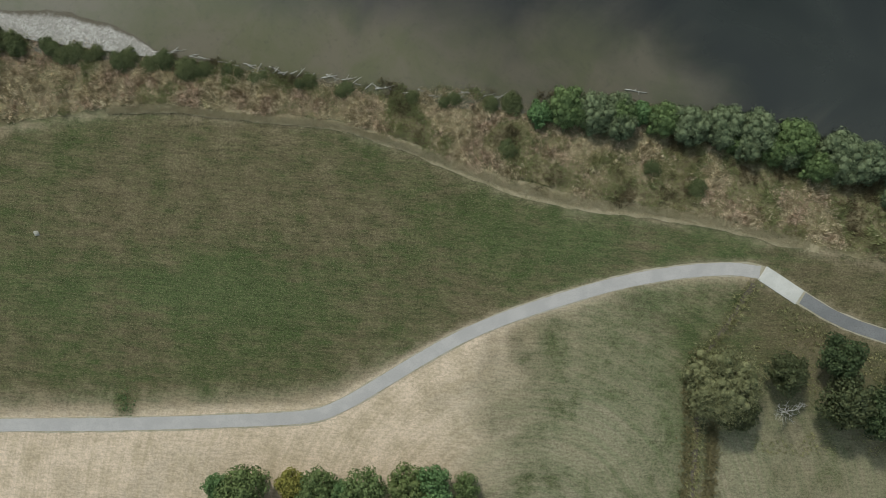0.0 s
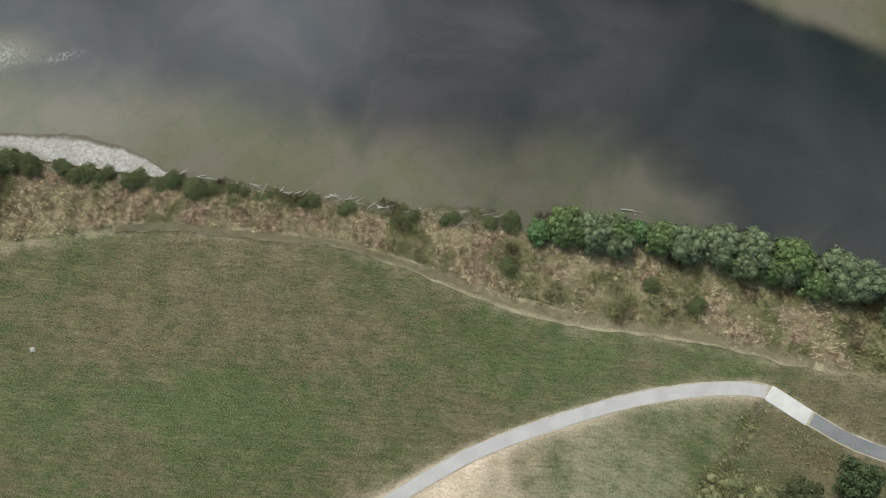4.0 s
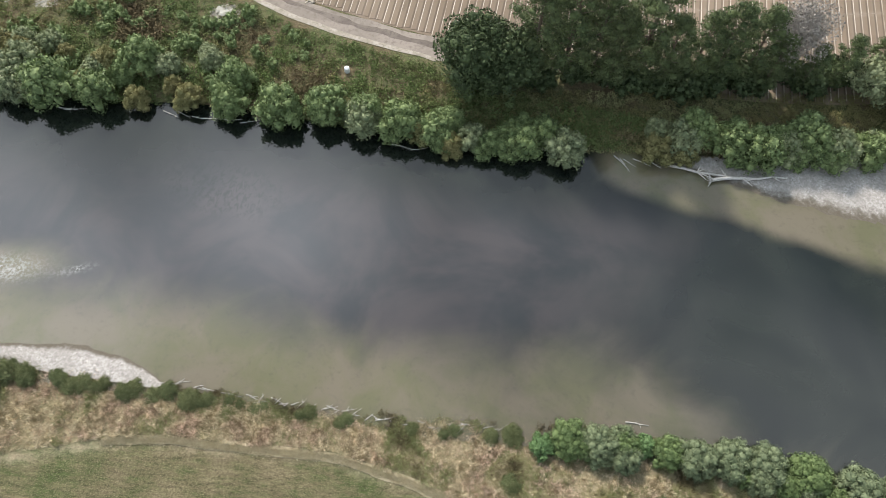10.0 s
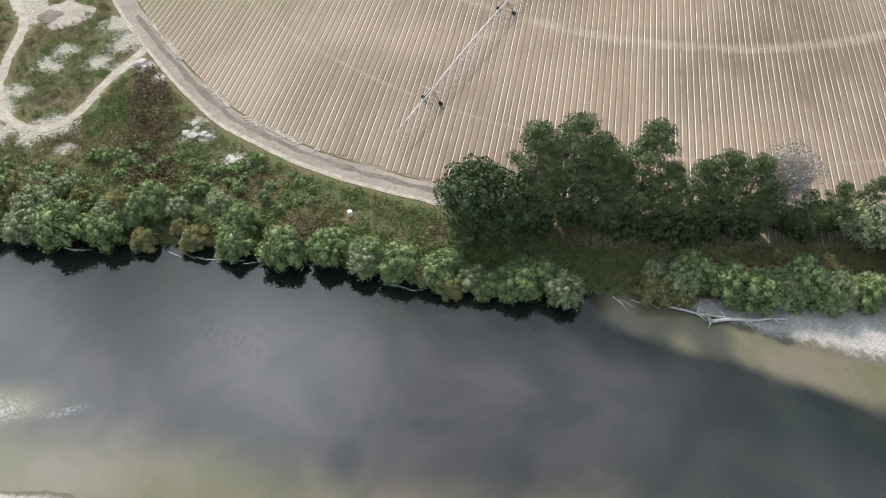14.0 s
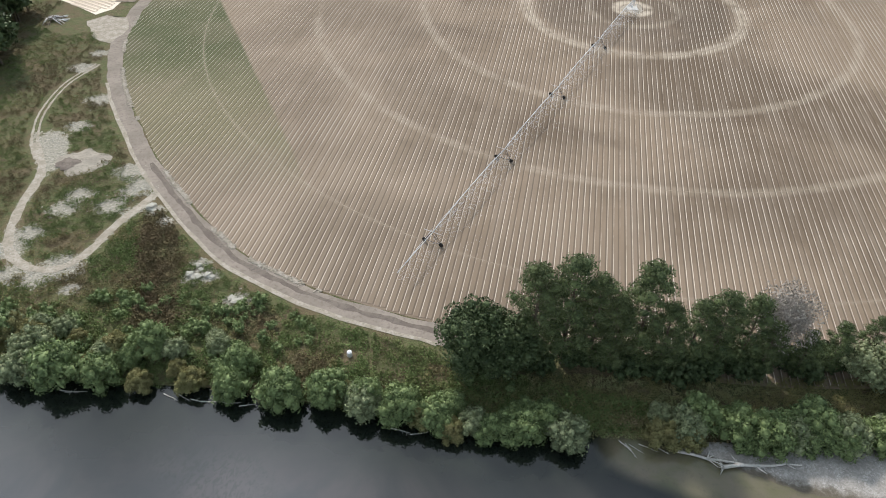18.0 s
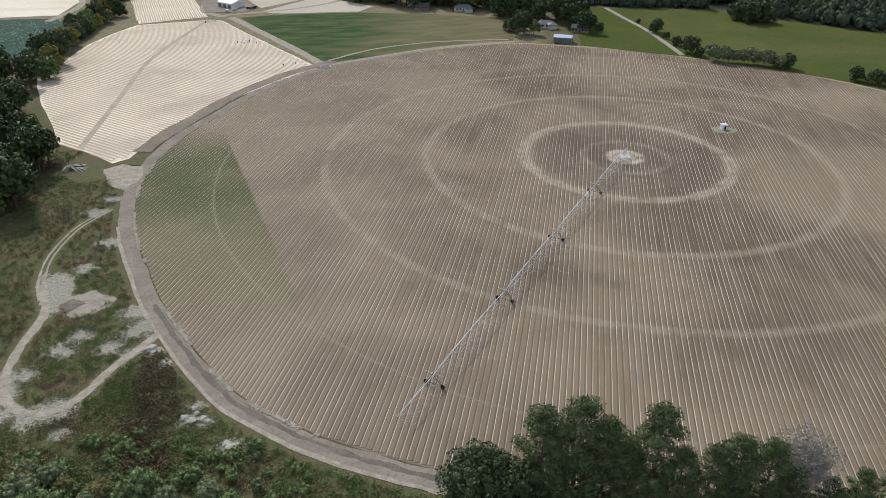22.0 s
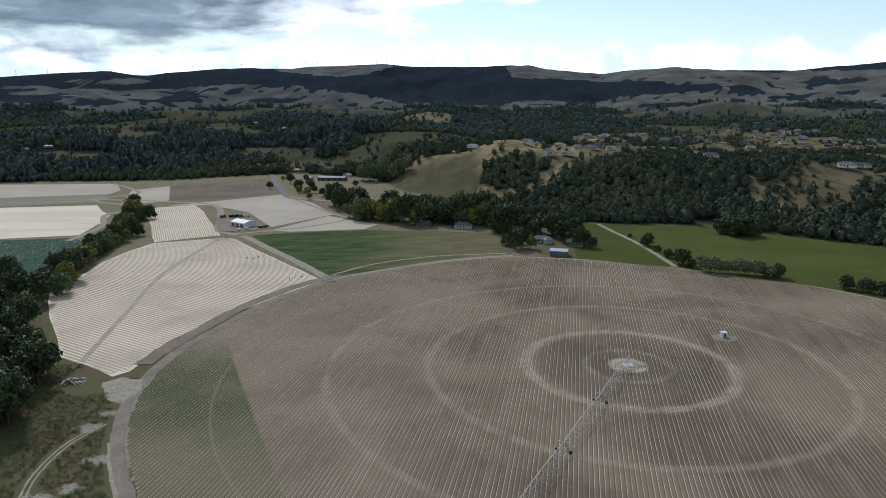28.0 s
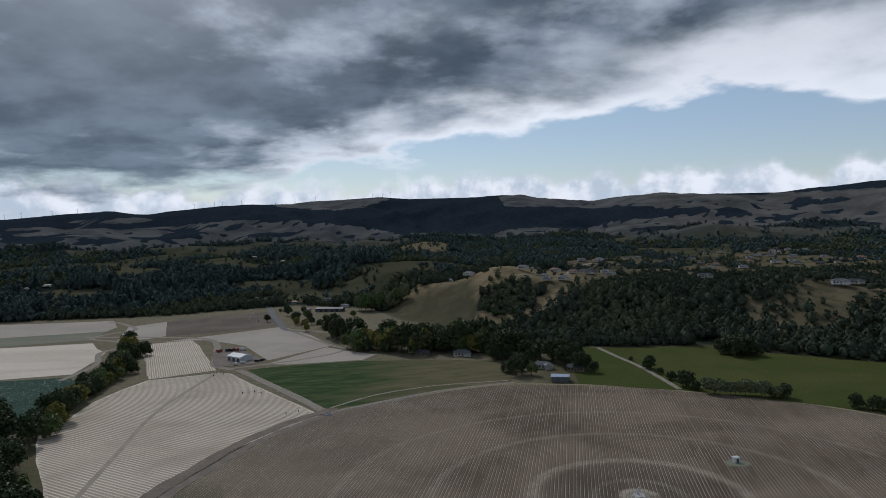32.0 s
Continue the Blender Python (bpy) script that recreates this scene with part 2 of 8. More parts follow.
# soil and grass of the one ground sheet; the weights are laid over it in build_ground
def ground_material():
    m = Nodes("ground_cover", 0.95)
    v = m.vec()
    # mowing lines run along the river, and in bows south of the path
    streak = m.noise(m.vec(True, (0.28, 1.2, 1), 5), 0.7, 6, 0.7, 0.4)
    lines = m.noise(m.vec(True, (0.12, 1.0, 1), 4), 0.9, 5, 0.65, 0.6)
    bx, by = m.math("SUBTRACT", m.axis(v, 0), 16.0), m.math("ADD", m.axis(v, 1), 52.0)
    bow = m.nt.nodes.new("ShaderNodeCombineXYZ")
    m.link(m.math("SQRT", m.math("ADD", m.math("MULTIPLY", bx, bx), m.math("MULTIPLY", by, by))), bow.inputs[0])
    m.link(m.math("MULTIPLY", bx, 0.05), bow.inputs[1])
    bows = m.noise(bow.outputs[0], 1.0, 4, 0.6, 0.2)
    broad = m.noise(v, 0.045, 5, 0.6, 0.6)
    mid = m.noise(v, 0.24, 6, 0.7, 0.3)
    fine = m.math("ADD", m.math("MULTIPLY", m.noise(v, 2.3, 6, 0.8, 0.3), 0.6), m.math("MULTIPLY", m.noise(m.vec(True, (0.35, 1.5, 1), 5), 1.6, 5, 0.75), 0.4))
    green = m.mix(m.ramp(mid, 0.35, 0.7), (0.070, 0.100, 0.032), (0.115, 0.134, 0.054))
    green = m.mix(m.math("MULTIPLY", m.attr("lush"), 0.6), green, (0.115, 0.155, 0.062))
    brown = m.mix(m.ramp(mid, 0.3, 0.7), (0.150, 0.126, 0.070), (0.205, 0.170, 0.100))
    pick = m.math("ADD", m.math("ADD", m.math("MULTIPLY", broad, 0.46), m.math("MULTIPLY", mid, 0.18)), m.math("MULTIPLY", streak, 0.36))
    grass = m.mix(m.ramp(m.math("ADD", pick, m.math("MULTIPLY", m.attr("lush"), -0.09)), 0.38, 0.60), green, brown)
    grass = m.shade(m.math("MULTIPLY", m.ramp(lines, 0.42, 0.62), 0.5), grass, 0.66)
    tan = m.mix(m.ramp(m.math("ADD", m.math("MULTIPLY", mid, 0.6), m.math("MULTIPLY", bows, 0.4)), 0.36, 0.64), (0.80, 0.635, 0.49), (0.54, 0.43, 0.30))
    grass = m.mix(m.ramp(m.math("ADD", m.attr("dry"), m.math("MULTIPLY", m.math("SUBTRACT", m.math("ADD", m.math("MULTIPLY", mid, 0.6), m.math("MULTIPLY", bows, 0.4)), 0.5), 0.9)), 0.10, 0.95), grass, tan)
    grass = m.mix(m.math("MULTIPLY", m.attr("pale"), m.ramp(m.math("ADD", m.math("MULTIPLY", mid, 0.5), m.math("MULTIPLY", broad, 0.5)), 0.3, 0.6)), grass, m.mix(m.ramp(bows, 0.35, 0.65), (0.27, 0.275, 0.165), (0.36, 0.32, 0.22)))
    scrub = m.mix(m.ramp(m.noise(v, 0.5, 6, 0.75, 0.4), 0.4, 0.6), (0.098, 0.122, 0.047), (0.145, 0.136, 0.068))
    scrub = m.mix(m.math("MULTIPLY", m.ramp(m.noise(v, 0.11, 5, 0.65), 0.44, 0.60), 0.75), scrub, (0.168, 0.122, 0.076))
    col = m.mix(m.attr("scrub"), grass, scrub)
    # bare spoil with ragged edges among the weeds
    bare = m.ramp(m.math("ADD", m.attr("bare"), m.math("MULTIPLY", m.math("SUBTRACT", m.noise(v, 0.6, 7, 0.80, 0.8), 0.5), 1.7)), 0.50, 0.60)
    spoil = m.mix(m.ramp(m.noise(v, 1.3, 5, 0.7), 0.35, 0.65), (0.29, 0.27, 0.215), (0.50, 0.47, 0.40))
    col = m.mix(bare, col, spoil)
    # sunburnt hill pasture and dark far woods, both tinted bluish for distance haze
    hv = m.noise(v, 0.006, 6, 0.6, 0.5)
    past = m.mix(m.ramp(hv, 0.4, 0.62), m.mix(m.attr("far_haze"), (0.090, 0.088, 0.056), (0.152, 0.154, 0.150)), m.mix(m.attr("far_haze"), (0.052, 0.059, 0.036), (0.088, 0.094, 0.098)))
    past = m.mix(m.math("MULTIPLY", m.attr("tan"), 0.9), past, m.mix(m.ramp(m.noise(v, 0.05, 8, 0.72, 0.4), 0.38, 0.62), (0.34, 0.265, 0.165), (0.175, 0.145, 0.082)))
    wooded = m.ramp(m.math("ADD", m.attr("wood"), m.math("MULTIPLY", m.math("SUBTRACT", m.noise(v, 0.011, 7, 0.7, 0.4), 0.5), 1.0)), 0.42, 0.56)
    past = m.mix(wooded, past, m.mix(m.ramp(m.noise(v, 0.05, 3), 0.35, 0.65), m.mix(m.attr("far_haze"), (0.022, 0.032, 0.022), (0.024, 0.034, 0.046)), m.mix(m.attr("far_haze"), (0.030, 0.040, 0.034), (0.032, 0.043, 0.057))))
    col = m.mix(m.attr("hill"), col, past)
    grain = m.math("MULTIPLY", m.ramp(fine, 0.40, 0.62), m.math("SUBTRACT", 1.0, m.attr("hill")))
    col = m.shade(m.math("MULTIPLY", grain, m.math("SUBTRACT", 1.0, m.math("MULTIPLY", m.attr("dry"), 0.4))), col, 0.42)
    blade = m.noise(m.vec(True, (1.0, 1.6, 1), -6), 3.6, 3, 0.85)
    col = m.mix(m.math("MULTIPLY", m.math("MULTIPLY", m.ramp(blade, 0.50, 0.70), 0.55), m.math("SUBTRACT", 1.0, m.attr("hill"))), col, (0.34, 0.30, 0.19))
    m.bump(fine, 0.5, 0.12)
    m.put(m.bsdf.inputs["Specular IOR Level"], m.math("MULTIPLY", m.math("SUBTRACT", 1.0, m.attr("hill")), 0.12))
    return m.done(col)


def water_material():
    m = Nodes("river_water", 0.05, 0.0, 0.7)
    v = m.vec()
    bed = m.noise(v, 0.055, 5, 0.55, 0.9)
    sh = m.ramp(m.math("ADD", m.attr("shallow"), m.math("MULTIPLY", m.math("SUBTRACT", bed, 0.5), 0.6)), 0.1, 0.9)
    silt = m.mix(m.ramp(m.noise(v, 0.10, 6, 0.6, 0.5), 0.35, 0.65), (0.122, 0.117, 0.064), (0.152, 0.130, 0.090))
    silt = m.mix(m.math("MULTIPLY", m.ramp(m.noise(v, 0.8, 5, 0.7), 0.5, 0.75), 0.35), silt, (0.075, 0.068, 0.05))
    deep = m.mix(m.ramp(bed, 0.3, 0.7), (0.007, 0.010, 0.008), (0.016, 0.020, 0.015))
    # silty murk whose colour also carries the blue-grey sky reflection of open water
    deep = m.mix(m.attr("murk_sky_tint"), deep, m.mix(m.ramp(m.noise(v, 0.045, 4, 0.6, 0.6), 0.35, 0.65), (0.026, 0.029, 0.031), (0.054, 0.048, 0.048)))
    # a bed of water weed off the far bank
    weed = m.math("MULTIPLY", m.attr("weed"), m.ramp(m.noise(m.vec(True, (1.0, 0.55, 1), 25), 1.1, 5, 0.75, 0.8), 0.47, 0.60))
    col = m.mix(m.math("MULTIPLY", weed, 0.55), m.mix(sh, deep, silt), (0.012, 0.018, 0.014))
    col = m.mix(m.math("MULTIPLY", m.attr("foam"), m.ramp(m.noise(v, 1.6, 5, 0.75), 0.42, 0.62)), col, (0.40, 0.40, 0.38))
    m.bsdf.inputs["IOR"].default_value = 1.42
    rip = m.noise(m.vec(True, (1, 1.6, 1), 10), 0.9, 5, 0.6)
    m.bump(rip, 0.02, 0.3)
    return m.done(col)


def gravel_material(name, a, b):
    m = Nodes(name, 0.9, 0.0, 0.1)
    d, c = m.voronoi(m.vec(), 2.6)
    d2, c2 = m.voronoi(m.vec(), 6.0)
    shade = m.mix(m.axis(c, 0), a, b)
    shade = m.mix(m.math("MULTIPLY", m.axis(c2, 1), 0.5), shade, (0.20, 0.19, 0.18))
    shade = m.mix(m.math("MULTIPLY", m.ramp(m.noise(m.vec(), 0.25, 4), 0.42, 0.68), 0.5), shade, (0.27, 0.25, 0.22))
    wet = m.ramp(m.math("ADD", m.axis(m.vec(), 2), m.math("MULTIPLY", m.math("SUBTRACT", m.noise(m.vec(), 0.7, 5, 0.7), 0.5), 0.22)), WATER_Z + 0.14, WATER_Z + 0.02)
    shade = m.mix(m.math("MULTIPLY", wet, 0.9), shade, (0.105, 0.088, 0.062))
    m.bump(d, 0.25, 0.1)
    return m.done(shade)


PIVOT = (81.75, 299.7)
ROW_DEG = 79.5
RINGS = (46.1, 90.4, 135.0, 180.0)


def soil_material(name, ridge):
    """Ploughed soil of the round field: dry pale lines along the rows with painted lit and shaded edges, wheel rings, a
    green corner.
    """
    m = Nodes(name, 0.95, 0.0, 0.03)
    p = m.vec()
    v = m.vec(True, (1, 0.06, 1), 90 - ROW_DEG)
    broad = m.noise(p, 0.014, 5, 0.55, 0.5)
    fine = m.noise(p, 1.6, 4, 0.7)
    soil = m.mix(m.ramp(broad, 0.38, 0.62), (0.246, 0.190, 0.138), (0.146, 0.111, 0.079))
    soil = m.mix(m.math("MULTIPLY", m.ramp(m.noise(v, 0.35, 4, 0.6), 0.42, 0.7), 0.4), soil, (0.250, 0.205, 0.162))
    x, y = m.axis(p, 0), m.axis(p, 1)
    # paler upstream: that side's stronger light, put into the soil colour
    soil = m.mix(m.math("MULTIPLY", m.ramp(m.math("ADD", x, m.math("MULTIPLY", broad, 60.0)), 95.0, -45.0), 0.40), soil, (0.335, 0.275, 0.212))
    dx, dy = m.math("SUBTRACT", x, PIVOT[0]), m.math("SUBTRACT", y, PIVOT[1])
    rad = m.math("SQRT", m.math("ADD", m.math("MULTIPLY", dx, dx), m.math("MULTIPLY", dy, dy)))
    # young crop in the far left corner
    g = m.math("ADD", m.math("MULTIPLY", x, GREEN[0]), m.math("MULTIPLY", y, GREEN[1]))
    gm = m.ramp(m.math("ADD", g, m.math("MULTIPLY", broad, 2.0)), GREEN[2] + 0.5, GREEN[2] + 2.2)
    soil = m.mix(m.math("MULTIPLY", m.math("MULTIPLY", gm, m.math("MULTIPLY", m.ramp(y, 155.0, 195.0), m.ramp(y, 340.0, 295.0))), m.math("ADD", m.math("ADD", 0.22, m.math("MULTIPLY", m.ramp(y, 205.0, 262.0), 0.34)), m.math("MULTIPLY", m.ramp(m.noise(p, 0.03, 4), 0.25, 0.65), 0.30))), soil, m.mix(m.ramp(y, 205.0, 258.0), (0.140, 0.152, 0.070), (0.064, 0.090, 0.036)))
    # the damp middle
    soil = m.mix(m.math("MULTIPLY", m.ramp(rad, 44.0, 38.0), 0.38), soil, (0.088, 0.072, 0.058))
    for r, w, k in zip((*RINGS, 6.8, 19.0), (4.2, 3.4, 3.0, 1.2, 3.2, 3.0), (0.40, 0.22, 0.20, 0.10, 0.7, 0.14)):
        ring = m.ramp(m.math("ABSOLUTE", m.math("SUBTRACT", rad, r)), w, w * 0.2)
        soil = m.mix(m.math("MULTIPLY", m.math("MULTIPLY", ring, m.ramp(m.noise(p, 0.12, 4), 0.25, 0.6)), k * 1.25), soil, (0.50, 0.435, 0.345))
    if ridge:
        ox = m.axis(m.tex.outputs["Object"], 0)
        # dry residue line, brightened in colour as the ridge's lit edge
        line = m.ramp(m.math("ABSOLUTE", m.math("SUBTRACT", ox, -0.66)), 0.12, 0.03)
        gaps = m.ramp(m.math("ADD", m.noise(m.vec(True, (0.16, 0.10, 1), 90 - ROW_DEG), 0.5, 6, 0.7), m.math("MULTIPLY", m.info.outputs["Random"], 0.2)), 0.40, 0.66)
        patch = m.ramp(m.noise(p, 0.02, 4, 0.6), 0.30, 0.58)
        soil = m.mix(m.math("MULTIPLY", m.math("MULTIPLY", line, m.math("MAXIMUM", gaps, m.math("MULTIPLY", gm, 0.75))), m.math("ADD", 0.48, m.math("MULTIPLY", patch, 0.42))), soil, (0.64, 0.575, 0.49))
        # shade of the furrow along the opposite edge, mixed into the soil colour
        dark = m.ramp(m.math("ABSOLUTE", m.math("SUBTRACT", ox, 0.62)), 0.26, 0.08)
        soil = m.mix(m.math("MULTIPLY", dark, 0.46), soil, (0.092, 0.073, 0.058))
    m.bump(fine, 0.5, 0.12)
    return m.done(soil)


GREEN = (-0.9186, -0.395, -30.2)


def pale_row_material():
    m = Nodes("stubble_rows", 0.95, 0.0, 0.03)
    v = m.vec(True, (1, 1, 1))
    ox = m.axis(m.tex.outputs["Object"], 0)
    base = m.mix(m.ramp(m.noise(v, 0.02, 4), 0.35, 0.65), (0.545, 0.455, 0.36), (0.465, 0.385, 0.305))
    line = m.ramp(m.math("ABSOLUTE", ox), 0.55, 0.25)
    col = m.mix(m.math("MULTIPLY", line, m.ramp(m.noise(v, 0.025, 4), 0.2, 0.6)), base, (0.84, 0.735, 0.605))
    m.bump(m.noise(v, 1.5, 4), 0.4, 0.1)
    return m.done(col)


def crop_material():
    """Green crop in drilled streaks, thinning to brown towards its far right."""
    m = Nodes("green_crop_field", 0.9, 0.0, 0.03)
    v = m.vec(True, (0.35, 1.4, 1), -12)
    p = m.vec()
    drill = m.noise(v, 0.10, 6, 0.65, 0.3)
    green = m.mix(m.ramp(drill, 0.38, 0.62), (0.034, 0.068, 0.024), (0.085, 0.112, 0.046))
    thin = m.math("ADD", m.math("MULTIPLY", m.axis(p, 0), 0.0115), m.math("MULTIPLY", m.math("SUBTRACT", m.noise(v, 0.035, 5, 0.6), 0.5), 2.4))
    col = m.mix(m.ramp(thin, -1.0, -0.1), green, m.mix(m.ramp(drill, 0.4, 0.65), (0.175, 0.150, 0.088), (0.115, 0.118, 0.058)))
    m.bump(m.noise(p, 1.0, 4), 0.4, 0.15)
    return m.done(col)


def brassica_material():
    """Blue-green leaves in rows with pale ribs."""
    m = Nodes("dark_brassica_field", 0.85, 0.0, 0.1)
    p = m.vec()
    col = m.mix(m.ramp(m.noise(p, 0.03, 5, 0.6), 0.35, 0.65), (0.014, 0.052, 0.036), (0.024, 0.070, 0.044))
    d, c = m.voronoi(m.vec(True, (0.45, 0.9, 1), -8), 0.9)
    pale = m.math("MULTIPLY", m.ramp(d, 0.30, 0.10), m.ramp(m.math("ADD", m.noise(p, 0.012, 5, 0.65), m.math("MULTIPLY", m.axis(c, 0), 0.25)), 0.44, 0.60))
    col = m.mix(m.math("MULTIPLY", pale, 0.95), col, (0.46, 0.52, 0.40))
    m.bump(d, 0.6, 0.3)
    return m.done(col)


GROUND = ground_material()
WATER = water_material()
SOIL = soil_material("ploughed_soil", False)
RIDGE = soil_material("soil_ridge", True)
PALE_ROW = pale_row_material()
GRAVEL = gravel_material("river_gravel", (0.32, 0.295, 0.265), (0.54, 0.505, 0.465))
ASPHALT = surf("worn_asphalt", (0.43, 0.405, 0.395), (0.50, 0.47, 0.455), (0.36, 0.34, 0.33), 0.25, 9.0, 0.9, 0.25)
CONCRETE = surf("pale_concrete", (0.56, 0.545, 0.51), (0.63, 0.61, 0.575), (0.48, 0.46, 0.43), 0.5, 6.0, 0.9, 0.2)
VERGE = surf("pale_verge_gravel", (0.44, 0.395, 0.315), (0.33, 0.295, 0.20), (0.50, 0.455, 0.38), 0.5, 5.0)
DIRT = surf("dirt_track", (0.235, 0.203, 0.170), (0.295, 0.255, 0.215), (0.18, 0.153, 0.128), 0.12, 0.9, bump=0.5)
DIRT_PALE = surf("pale_dust_track", (0.42, 0.375, 0.318), (0.31, 0.275, 0.22), (0.21, 0.19, 0.14), 0.4, 1.5, bump=0.5)
DUG = surf("dug_over_soil", (0.30, 0.27, 0.225), (0.36, 0.325, 0.27), (0.22, 0.195, 0.16), 0.3, 1.2, bump=0.8)
RUT = surf("pressed_dry_soil", (0.33, 0.28, 0.215), (0.24, 0.20, 0.155), (0.18, 0.145, 0.11), 0.15, 1.2)
WET_DIRT = surf("dark_dirt", (0.155, 0.13, 0.11), (0.20, 0.17, 0.145), (0.12, 0.10, 0.085), 0.15, 1.5, bump=0.5)
RUBBLE = surf("pale_rubble", (0.40, 0.395, 0.335), (0.29, 0.30, 0.225), (0.17, 0.19, 0.11), 0.35, 1.1, bump=0.7)
ROUGH = surf("rough_dry_grass", (0.33, 0.275, 0.175), (0.24, 0.215, 0.12), (0.145, 0.12, 0.072), 0.22, 1.3, bump=1.0, dist=0.6)
DRYEDGE = surf("bleached_grass_edge", (0.40, 0.34, 0.23), (0.31, 0.265, 0.17), (0.20, 0.18, 0.105), 0.4, 2.2, bump=0.5)
MUD = surf("wet_mud", (0.13, 0.115, 0.09), (0.17, 0.15, 0.12), (0.09, 0.08, 0.065), 0.4, 2.5, rough=0.6)
F_PALE = surf("harvested_field", (0.708, 0.619, 0.507), (0.826, 0.732, 0.614), (0.578, 0.501, 0.407), 0.02, 0.5, stretch=(0.25, 1.6, 1), turn=-4)
STUBBLE_RUT = surf("flattened_stubble", (0.460, 0.400, 0.322), (0.396, 0.340, 0.271), (0.331, 0.285, 0.225), 0.1, 1.0)
F_GREY = surf("bare_tilled_field", (0.461, 0.410, 0.346), (0.538, 0.480, 0.403), (0.384, 0.339, 0.288), 0.015, 0.4)
F_BROWN = surf("dark_tilled_field", (0.165, 0.135, 0.11), (0.22, 0.185, 0.15), (0.14, 0.11, 0.09), 0.02, 0.4)
F_HEADLAND = surf("turned_headland_soil", (0.220, 0.180, 0.145), (0.273, 0.229, 0.185), (0.167, 0.136, 0.110), 0.05, 0.6)
F_GREYGREEN = surf("thin_crop_field", (0.29, 0.275, 0.22), (0.24, 0.25, 0.18), (0.20, 0.21, 0.15), 0.012, 0.4, stretch=(0.2, 1.5, 1))
F_GREEN = crop_material()
ROAD = surf("old_grey_asphalt", (0.20, 0.20, 0.205), (0.25, 0.248, 0.25), (0.16, 0.16, 0.16), 0.2, 4.0, 0.9, 0.2)
F_CROP = brassica_material()
F_PADDOCK = surf("paddock_grass", (0.072, 0.092, 0.024), (0.105, 0.112, 0.036), (0.050, 0.070, 0.020), 0.012, 0.5)
BARK = surf("bark", (0.12, 0.095, 0.07), (0.17, 0.14, 0.105), (0.07, 0.055, 0.04), 0.6, 5.0, world=False)
DEADWOOD = surf("bleached_driftwood", (0.50, 0.475, 0.43), (0.62, 0.595, 0.55), (0.33, 0.30, 0.26), 0.5, 5.0, world=False, stretch=(1, 1, 0.2))
L_WILLOW = leaf("willow_leaves", (0.038, 0.066, 0.024), (0.265, 0.335, 0.140), (0.165, 0.215, 0.085))
L_SILVER = leaf("grey_willow_leaves", (0.065, 0.092, 0.045), (0.33, 0.365, 0.20), (0.21, 0.235, 0.12))
L_BANKWILLOW = leaf("bank_willow_leaves", (0.035, 0.062, 0.022), (0.185, 0.250, 0.095), (0.12, 0.165, 0.06))
L_BANKSILVER = leaf("grey_bank_willow_leaves", (0.045, 0.068, 0.034), (0.225, 0.265, 0.145), (0.14, 0.17, 0.085))
L_OLIVE = leaf("olive_leaves", (0.135, 0.142, 0.056), (0.290, 0.280, 0.125), (0.23, 0.195, 0.09), 0.7, 0.4, spread=0.4, spec=0.1)
L_BRIGHT = leaf("fresh_leaves", (0.050, 0.105, 0.038), (0.19, 0.30, 0.12), (0.15, 0.22, 0.085))
L_PINE = leaf("pine_needles", (0.020, 0.040, 0.016), (0.150, 0.190, 0.078), (0.105, 0.118, 0.052))
L_DARK = leaf("dark_tree_leaves", (0.022, 0.038, 0.017), (0.104, 0.140, 0.058), (0.072, 0.095, 0.042))
L_HEDGE = leaf("hedge_leaves", (0.055, 0.095, 0.034), (0.20, 0.265, 0.105), (0.17, 0.18, 0.055))
L_DITCH = leaf("ditch_tree_leaves", (0.032, 0.048, 0.020), (0.125, 0.135, 0.062), (0.09, 0.095, 0.045))
L_YELLOW = leaf("yellowing_leaves", (0.140, 0.140, 0.031), (0.364, 0.329, 0.087), (0.224, 0.224, 0.056))
# bluish leaf colours stand in for haze over the hills, stronger far off
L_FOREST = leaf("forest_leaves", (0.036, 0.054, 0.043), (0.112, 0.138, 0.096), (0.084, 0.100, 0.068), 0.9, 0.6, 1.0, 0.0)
L_HAZEWOOD = leaf("haze_tinted_forest_leaves", (0.050, 0.073, 0.075), (0.122, 0.158, 0.147), (0.090, 0.115, 0.100), 0.9, 0.6, 1.0, 0.0)
L_SCRUB = leaf("scrubby_hill_leaves", (0.055, 0.077, 0.048), (0.144, 0.168, 0.096), (0.115, 0.120, 0.072), 0.9, 0.6, 1.0, 0.0)
L_TWIG = leaf("bare_twigs", (0.20, 0.18, 0.16), (0.38, 0.35, 0.31), (0.26, 0.24, 0.21), 0.9)
L_BIGWILLOW = leaf("dusty_willow_leaves", (0.070, 0.080, 0.034), (0.29, 0.285, 0.145), (0.19, 0.20, 0.095))
L_WEED = leaf("green_weeds", (0.140, 0.165, 0.068), (0.34, 0.355, 0.170), (0.36, 0.315, 0.165), 0.9, 0.7, spread=0.25, spec=0.1)
L_FLATWEED = leaf("flat_green_weeds", (0.066, 0.100, 0.034), (0.190, 0.250, 0.092), (0.155, 0.165, 0.070), 0.9, 0.7, spread=0.35, spec=0.1)
L_LOWBUSH = leaf("low_bush_leaves", (0.065, 0.088, 0.036), (0.202, 0.224, 0.107), (0.150, 0.156, 0.072), 0.9, spread=0.6, spec=0.1)
L_EDGE = leaf("bleached_edge_grass", (0.44, 0.385, 0.26), (0.68, 0.60, 0.43), (0.40, 0.36, 0.22), 0.9, 0.4, spread=0.8, spec=0.05)
